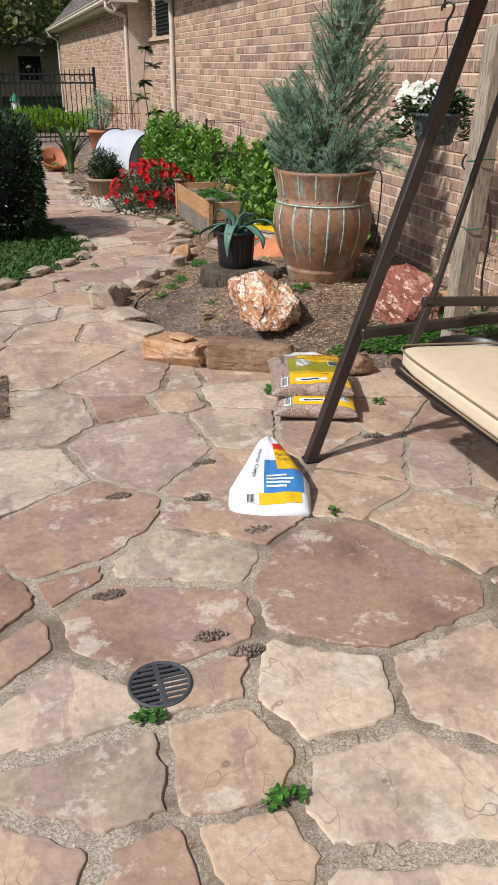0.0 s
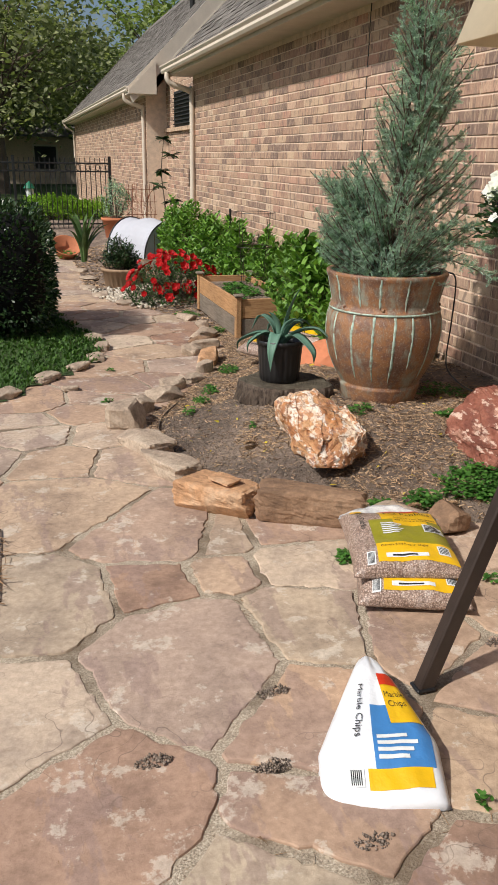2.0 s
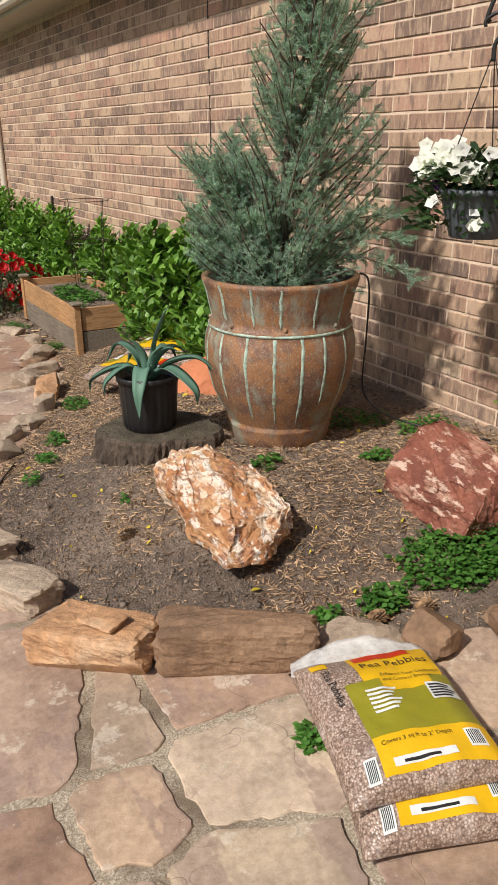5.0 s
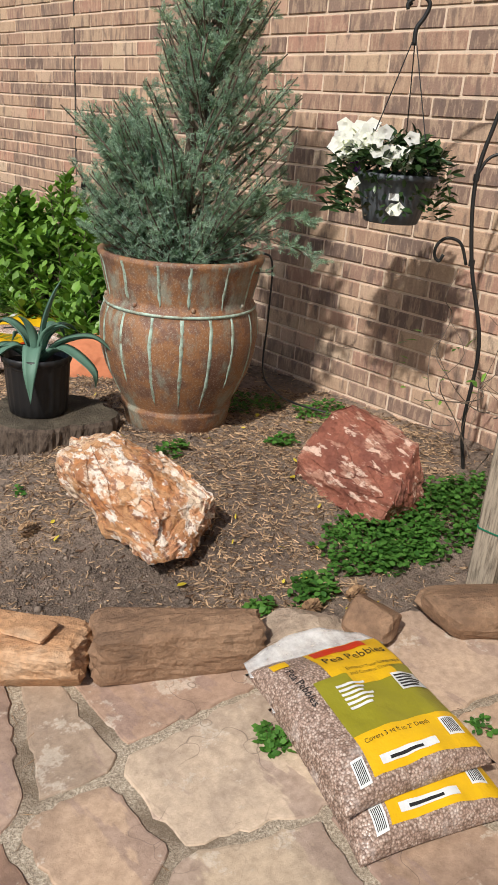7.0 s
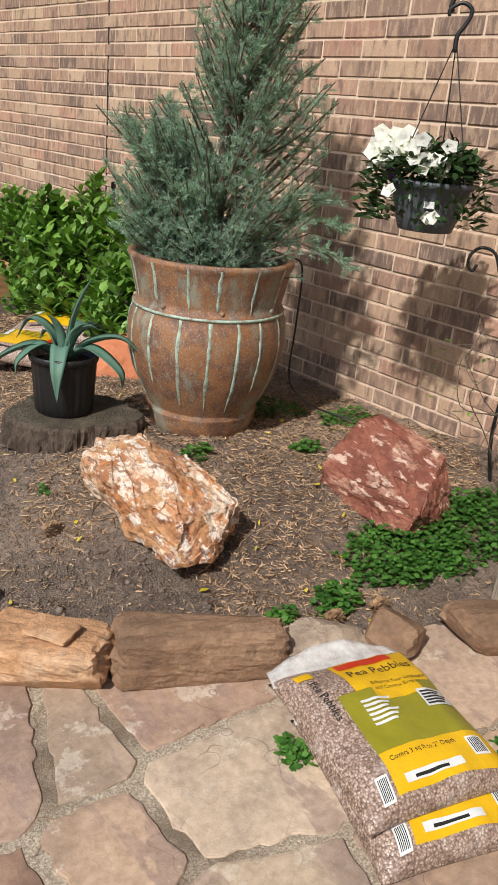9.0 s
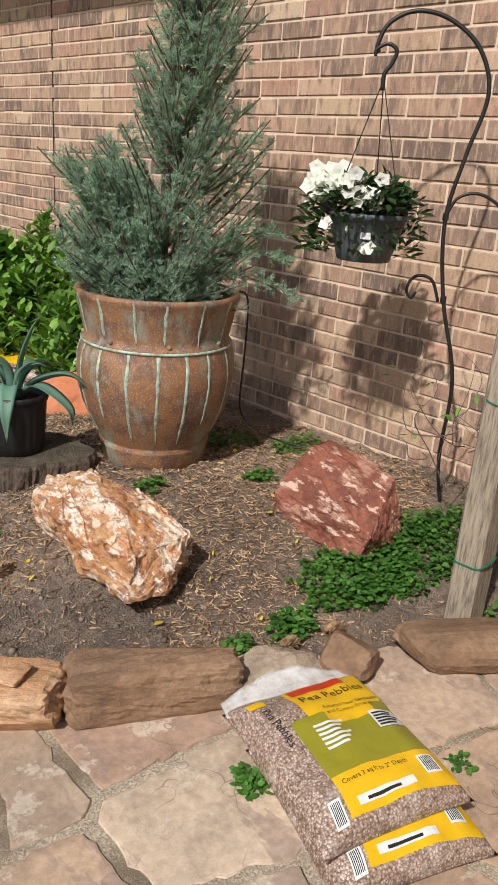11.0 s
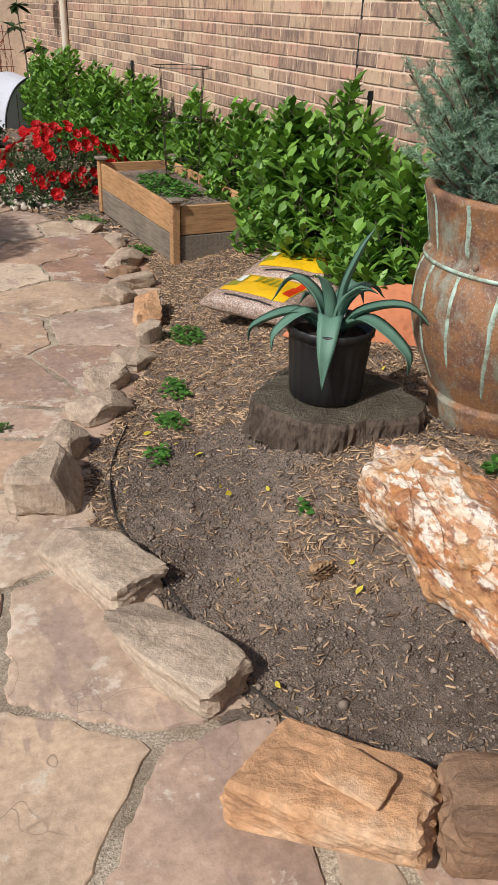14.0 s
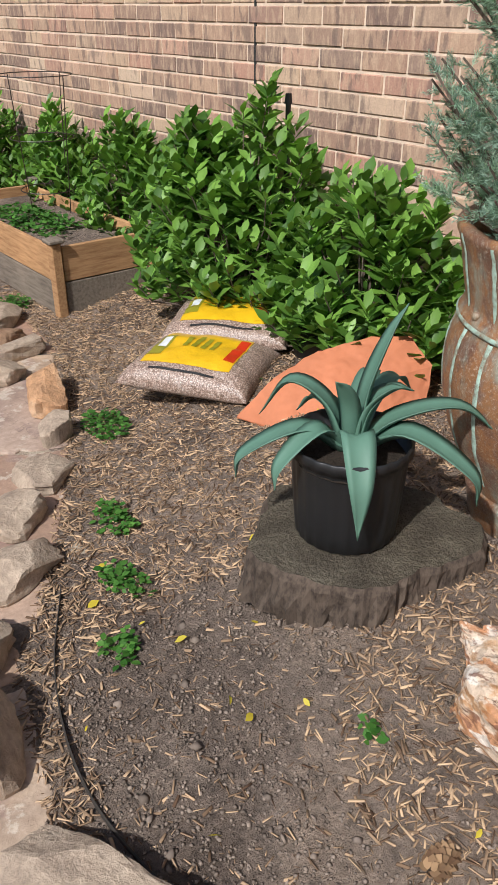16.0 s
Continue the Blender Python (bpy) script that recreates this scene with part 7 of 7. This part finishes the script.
def make_tunnel():
    x, y, z = 2.72, 15.3, soil_z(2.7, 15.3)
    t = thing("grow_tunnel", x, y, z, "white mesh grow tunnel with dark hoops in the bed", "grow tunnel", rz=25)
    n, m, ln, r = 16, 6, 1.15, 0.52
    v, f = [], []
    for j in range(m + 1):
        s = j / m
        for i in range(n + 1):
            a = math.pi * i / n
            rr = r * (1 - 0.05 * math.sin(3 * math.pi * s))
            v.append((rr * 0.95 * math.cos(a), -ln / 2 + ln * s, 1.12 * rr * math.sin(a)))
    for j in range(m):
        for i in range(n):
            a = j * (n + 1) + i
            f.append((a, a + 1, a + n + 2, a + n + 1))
    f.append(tuple(range(n, -1, -1)))
    f.append(tuple(m * (n + 1) + i for i in range(n + 1)))
    raw("cover", v, f, FLEECE, t, "white mesh cover", smooth=False)
    for s in (-0.5, 0.0, 0.5):
        part("hoop", tube_bm([(r * 0.965 * math.cos(a), ln * s, 1.13 * r * math.sin(a)) for a in [math.pi * k / 24 for k in range(25)]], 0.012, 6), BLACK_PLASTIC, t, smooth=True)
    for k in range(5):
        xx = -0.3 + 0.15 * k
        part("stripe", tube_bm([(xx, -ln / 2 - 0.004, 0.02), (xx, -ln / 2 - 0.004, 0.4)], 0.004, 4), RUST, t, "dark red seam")


make_tunnel()


def sword_plant(x, y, z, h, n, seed, label):
    rng = random.Random(seed)
    p = thing("sword_leaf_plant", x, y, z, label, "plant")
    for k in range(n):
        a = rng.uniform(0, 6.283)
        r = rng.uniform(0.15, 0.55) * h
        hh = h * rng.uniform(0.6, 1.0)
        c, s = math.cos(a), math.sin(a)
        part("leaf", blade_bm((0.03 * c, 0.03 * s, 0), (0.2 * r * c, 0.2 * r * s, hh * 0.45), (0.6 * r * c, 0.6 * r * s, hh * 0.85), (r * c, r * s, hh), 0.032, 0.2), SPIKE_LEAF, p)


sword_plant(1.55, 14.9, soil_z(1.55, 14.9), 0.85, 26, 5, "clump of tall sword-shaped green leaves beside the path")


def wheel_pot():
    p = thing("terracotta_bowl", 1.28, 15.4, land(15.4), "broken terracotta bowl lying beside the path", "plant pot")
    part("bowl", lathe([(0.14, 0.0), (0.15, 0.01), (0.24, 0.2), (0.25, 0.22), (0.235, 0.22), (0.16, 0.05)], 32), TERRACOTTA, p, smooth=True)
    p.matrix_basis = pose(1.28, 15.4, land(15.4) + 0.06, 35, 10, 0)
    weed_patch("flowers", 1.3, 15.25, 0.25, 0.2, 0.16, 160, 77, "low red and green plants by the bowl", 0.05, WEED, land(15) + 0.02)


wheel_pot()


def trellis(x, y, z, w, h):
    t = thing("trellis", x, y, z, "rusty red wire trellis standing in the bed", "trellis")
    for k in range(7):
        xx = -w / 2 + w * k / 6
        part("upright", tube_bm([(xx, 0, 0), (xx * 0.8, 0, h)], 0.006, 5), RUST, t)
    for k in range(5):
        zz = h * (k + 0.6) / 5
        part("rung", tube_bm([(-w / 2, 0, zz), (w / 2, 0, zz)], 0.006, 5), RUST, t)
    rng = random.Random(3)
    for k in range(24):
        a = Vector((rng.uniform(-w / 2, w / 2), rng.uniform(-0.05, 0.05), rng.uniform(0.1, h * 0.9)))
        part("dry_vine", tube_bm([a, a + Vector((rng.uniform(-0.2, 0.2), rng.uniform(-0.08, 0.08), rng.uniform(0.1, 0.3)))], 0.006, 4, taper=0.002), RUST, t)


trellis(2.88, 17.0, -0.19, 0.60, 1.15)


def sapling(x, y, z, h, seed, label, leaf, tufts, size):
    rng = random.Random(seed)
    s = thing("sapling", x, y, z, label, "sapling")
    stem = smooth_line([(0, 0, 0), (0.03, 0, h * 0.35), (-0.03, 0.02, h * 0.7), (0.02, 0, h)], 5)
    part("trunk", tube_bm(stem, 0.016, 7, taper=0.006), BARK, s)
    out = []
    for k in range(tufts):
        hh = h * (0.45 + 0.55 * k / max(1, tufts - 1))
        a = k * 2.1
        p = Vector((0.16 * math.cos(a), 0.16 * math.sin(a), hh)) if k < tufts - 1 else Vector((0.02, 0, h))
        part("branch", tube_bm([stem[min(len(stem) - 1, int(hh / h * (len(stem) - 2)))], p], 0.007, 5, taper=0.003), BARK, s)
        for i in range(16):
            b = rng.uniform(0, 6.283)
            out.append(aim(p, (math.cos(b), math.sin(b), rng.uniform(-0.5, 0.4)), size * rng.uniform(0.7, 1.2), rng.uniform(-0.4, 0.4)))
    tagged(scatter("leaves", LEAF, LEAF_F, out, leaf, s), kind="stuff")


sapling(3.20, 16.4, -0.19, 1.95, 4, "thin sapling with drooping leaf tufts against the wall", SHRUB_DARK, 5, 0.20)
leaf_shrub("potted_olive", 2.55, 18.3, 0.25, 0.34, 0.34, 0.85, "grey-green small tree in a terracotta pot", "small tree", CYPRESS, 0.07, 120, 88, "", 8, 0.5)


def clay_pot():
    p = thing("clay_pot", 2.55, 18.3, -0.2, "wide terracotta pot under a small tree", "plant pot")
    part("pot_wall", lathe([(0.2, 0.0), (0.21, 0.01), (0.28, 0.4), (0.31, 0.41), (0.31, 0.46), (0.28, 0.46), (0.26, 0.4)], 32), TERRACOTTA, p, smooth=True)
    part("soil", lathe([(0.27, 0.40), (0.0001, 0.42)], 20), SOIL_DARK, p)


clay_pot()


# ---- iron fence ----
def make_fence():
    y = 21.0
    z = land(y) - 0.03
    f = thing("iron_fence", 0.0, y, z, "black iron picket fence with ringed top rail", "fence")
    x0, x1, h = -3.4, 2.80, 1.62
    for zz in (0.16, h - 0.28, h - 0.10):
        part("rail", box_bm(x1 - x0, 0.03, 0.035, (x0 + x1) / 2, 0, zz, 0.004), BLACK_IRON, f)
    pick = box_bm(0.018, 0.018, h - 0.03, 0, 0, (h - 0.03) / 2 + 0.05, 0.002)
    first = part("picket", pick, BLACK_IRON, f)
    mesh = first.data
    n = int((x1 - x0) / 0.115)
    first.location.x = x0
    for k in range(1, n + 1):
        ob = new("picket", mesh)
        ob.parent = f
        ob.location.x = x0 + 0.115 * k
        if k % 2 and h:
            part("ring", tube_bm([(x0 + 0.115 * k + 0.057 + 0.045 * math.cos(a), 0, h - 0.19 + 0.07 * math.sin(a)) for a in [2 * math.pi * i / 14 for i in range(14)]], 0.007, 5, True), BLACK_IRON, f)
    for xx in (x1, 0.62, -1.5):
        part("post", box_bm(0.065, 0.065, h + 0.06, xx, 0.0, (h + 0.06) / 2, 0.005), BLACK_IRON, f)


make_fence()
for k, (x, y, rx, ry, h, n) in enumerate(((1.6, 24.5, 1.1, 0.8, 0.75, 380), (3.0, 25.5, 0.8, 0.8, 0.6, 200), (-0.6, 25.8, 0.9, 0.7, 0.6, 200))):
    leaf_shrub("far_shrub", x, y, land(y) - 0.04, rx, ry, h, "rounded lime green shrub behind the iron fence", "shrub", LIME, 0.13, n, 140 + k, "shrubs behind the fence", 8, 0.5)


def bird_lamp():
    b = thing("garden_lantern", 1.05, 25.0, land(25) - 0.04, "small white and green garden lantern behind the fence", "lantern")
    part("pole", tube_bm([(0, 0, 0), (0, 0, 0.6)], 0.03, 8), GREEN_WIRE, b)
    part("body", lathe([(0.10, 0.6), (0.11, 0.62), (0.11, 0.80), (0.10, 0.82)], 20), PALE_PRINT, b)
    part("roof", lathe([(0.17, 0.82), (0.10, 0.92), (0.001, 1.02)], 20), GREEN_WIRE, b)


bird_lamp()


# ---- trees and the neighbouring house ----
def make_tree(x, y, z, h, crown_r, seed, leaf, label, clumps=70, leaf_size=0.28, per=55, trunk_r=0.22, low=0.28):
    rng = random.Random(seed)
    t = thing("tree", x, y, z, label, "tree")
    top = Vector((rng.uniform(-0.4, 0.4), rng.uniform(-0.4, 0.4), h * 0.72))
    line = smooth_line([(0, 0, -0.1), (rng.uniform(-0.2, 0.2), 0, h * 0.3), top], 5)
    part("trunk", tube_bm(line, trunk_r, 9, taper=trunk_r * 0.35), BARK, t)
    out = []
    for k in range(clumps):
        a, b = rng.uniform(0, 6.283), rng.uniform(-0.75, 1)
        c = math.sqrt(max(0, 1 - b * b))
        rad = rng.uniform(0.45, 1.0)
        p = Vector((c * math.cos(a) * crown_r * rad, c * math.sin(a) * crown_r * rad, h * (low + 1) / 2 + b * rad * h * (1 - low) / 2))
        p *= 1 + 0.15 * noise.noise(p * 0.5 + Vector((seed, 0, 0)))
        if k % 3 == 0:
            base = line[int(len(line) * rng.uniform(0.45, 0.95))]
            part("limb", tube_bm(smooth_line([base, (base + p) / 2 + Vector((0, 0, 0.2)), p], 3), trunk_r * 0.28, 5, taper=0.02), BARK, t)
        spread_r = crown_r * rng.uniform(0.16, 0.30)
        for _ in range(per):
            q = Vector((rng.gauss(0, 1), rng.gauss(0, 1), rng.gauss(0, 0.65))) * spread_r * 0.62
            out.append(aim(p + q, (rng.uniform(-1, 1), rng.uniform(-1, 1), rng.uniform(-0.7, 0.5)), leaf_size * rng.uniform(0.6, 1.2), rng.uniform(-1, 1), 1.5))
    tagged(scatter("crown", LEAF, LEAF_F, out, leaf, t), kind="stuff")


make_tree(0.4, 40.0, -0.25, 9.2, 5.6, 3, OAK, "large dark green oak tree behind the fence", 105, 0.30, 80, 0.3, 0.16)
make_tree(-5.5, 44.0, -0.25, 9.5, 5.0, 7, OAK, "broad oak tree with thinning olive leaves", 100, 0.36, 80, 0.25, 0.15)
make_tree(5.2, 50.0, -0.25, 9.0, 4.5, 13, OAK, "oak tree rising behind the shingle roof", 90, 0.36, 80, 0.25, 0.2)
make_tree(-1.8, 52.0, -0.25, 10.3, 5.5, 17, OAK, "tall oak tree with light gaps in its crown", 110, 0.4, 80, 0.3, 0.15)
make_tree(8.6, 38.0, -0.25, 10.5, 3.4, 19, PALE_TREE, "pale green young tree showing above the ridge", 70, 0.25, 60, 0.18, 0.4)
make_tree(-9.5, 36.0, -0.25, 8.5, 4.5, 23, OAK, "oak tree beyond the far lawn", 90, 0.34, 80, 0.25, 0.15)


def neighbour():
    n = thing("neighbour_house", -2.0, 58.0, -0.3, "pale brick neighbouring house far behind the trees", "house", kind="structure")
    part("wall", box_bm(26, 8, 2.9, 0, 0, 1.45, 0.0), MORTAR, n)
    bm = bmesh.new()
    vs = [bm.verts.new(p) for p in ((-13.5, -4.6, 2.8), (13.5, -4.6, 2.8), (13.5, 4.6, 2.8), (-13.5, 4.6, 2.8), (-9, 0, 6), (9, 0, 6))]
    for f in ((0, 1, 5, 4), (1, 2, 5), (2, 3, 4, 5), (3, 0, 4), (0, 3, 2, 1)):
        bm.faces.new([vs[i] for i in f])
    part("roof", bm, SHINGLE, n)
    for k in range(5):
        w = part("window", box_bm(1.3, 0.06, 1.3, -10 + 5 * k, -4.02, 1.6, 0.01), LOUVRE, n)
        part("frame", box_bm(1.5, 0.04, 1.5, -10 + 5 * k, -4.01, 1.6, 0.01), TRIM, w)
    f = thing("board_fence", -4.0, 33.0, land(33) - 0.04, "weathered board fence beyond the lawn", "fence")
    mesh = None
    for k in range(60):
        x = -12 + 0.2 * k
        if mesh is None:
            ob = part("board", box_bm(0.19, 0.02, 1.7, 0, 0, 0.85, 0.004), GREY_WOOD, f)
            mesh = ob.data
        else:
            ob = new("board", mesh)
            ob.parent = f
        ob.location = (x, 0, 0)


neighbour()
# garden vine twigs by the hook and a bare runner along the wall
rng = random.Random(14)
vine = thing("bare_vine", 3.05, 4.55, 0.12, "thin bare vine twigs climbing round the iron hook", "vine")
for k in range(14):
    a = Vector((rng.uniform(-0.12, 0.1), rng.uniform(-0.18, 0.12), rng.uniform(0.0, 0.5)))
    pts = [a]
    for _ in range(4):
        pts.append(pts[-1] + Vector((rng.uniform(-0.10, 0.08), rng.uniform(-0.10, 0.10), rng.uniform(-0.02, 0.16))))
    part("twig", tube_bm(smooth_line(pts, 4), 0.0028, 4, taper=0.001), BARK, vine)
out = []
for k in range(22):
    p = Vector((rng.uniform(-0.25, 0.1), rng.uniform(-0.1, 0.3), rng.uniform(0.25, 0.6)))
    out.append(aim(p, (rng.uniform(-1, 1), rng.uniform(-1, 1), rng.uniform(-0.2, 0.6)), rng.uniform(0.03, 0.06), rng.uniform(-0.6, 0.6)))
for m in out:
    raw("leaf", [tuple(m @ Vector(v)) for v in LEAF], LEAF_F, SHRUB, vine)
runner = smooth_line([(3.30, 7.9, 2.52), (3.29, 7.5, 2.40), (3.28, 7.2, 2.33), (3.28, 6.9, 2.37), (3.28, 6.5, 2.50), (3.29, 6.2, 2.58)], 6)
tagged(part("dry_runner", tube_bm(runner, 0.004, 5), BUFF_STONE, None, smooth=True), "dry pale vine runner hanging on the brick wall", "vine")


# ---- bricks of the house walls ----
BRICK_L, BRICK_H, COURSE, RUN = 0.243, 0.0705, 0.0813, 0.254


def brick_mesh(length):
    """A brick with chipped arrises, 4 mm proud of its joint."""
    bm = box_bm(0.03, length, BRICK_H, 0, 0, 0, 0.004)
    mesh = bpy.data.meshes.new("brick")
    bm.to_mesh(mesh)
    bm.free()
    mesh.materials.append(BRICK)
    return mesh


def brick_wall(x, y0, y1, z0, z1, wall, near=None):
    rng = random.Random(int(y0 * 10) + 3)
    base = Vector((WALL_X, 9.0, -0.2))
    whole, verts, faces = brick_mesh(BRICK_L), [], []
    tv = np.array([v.co[:] for v in whole.vertices])
    tf = [tuple(p.vertices) for p in whole.polygons]
    count = 0
    for row in range(int((z1 - z0) / COURSE)):
        z = z0 + COURSE * (row + 0.5)
        y = y0 - (0.5 * RUN if row % 2 else 0.0) + rng.uniform(-0.008, 0.008)
        while y < y1:
            ya, yb = max(y0, y), min(y1, y + BRICK_L)
            if yb - ya > 0.05:
                cut = yb - ya < BRICK_L - 0.004
                at = Vector((x + rng.uniform(-0.002, 0.0025) + 0.0125, (ya + yb) / 2, z + rng.uniform(-0.0015, 0.0015))) - base
                if near and not cut and near[0] < y < near[1] and near[2] < z < near[3] and count < 300:
                    ob = new("brick", whole)
                    ob.parent = wall
                    ob.location = at
                    count += 1
                else:
                    scale = np.array((1, (yb - ya) / BRICK_L, 1))
                    b = len(verts)
                    verts.extend((tv * scale + np.array(at)).tolist())
                    faces.extend([tuple(i + b for i in f) for f in tf])
            y += RUN
    tagged(raw("bricks", verts, faces, BRICK, wall, "multi-toned tan and brown bricks"), kind="stuff")


brick_wall(WALL_X, 3.0, 14.55, -0.05, 2.60, WALL_NEAR, (4.3, 8.0, 0.30, 2.0))
brick_wall(WALL_X + 0.43, 14.56, 18.88, 0.4, 3.2, WALL_RECESS)
brick_wall(WALL_X, 18.91, 35.9, -0.2, 2.60, WALL_FAR)
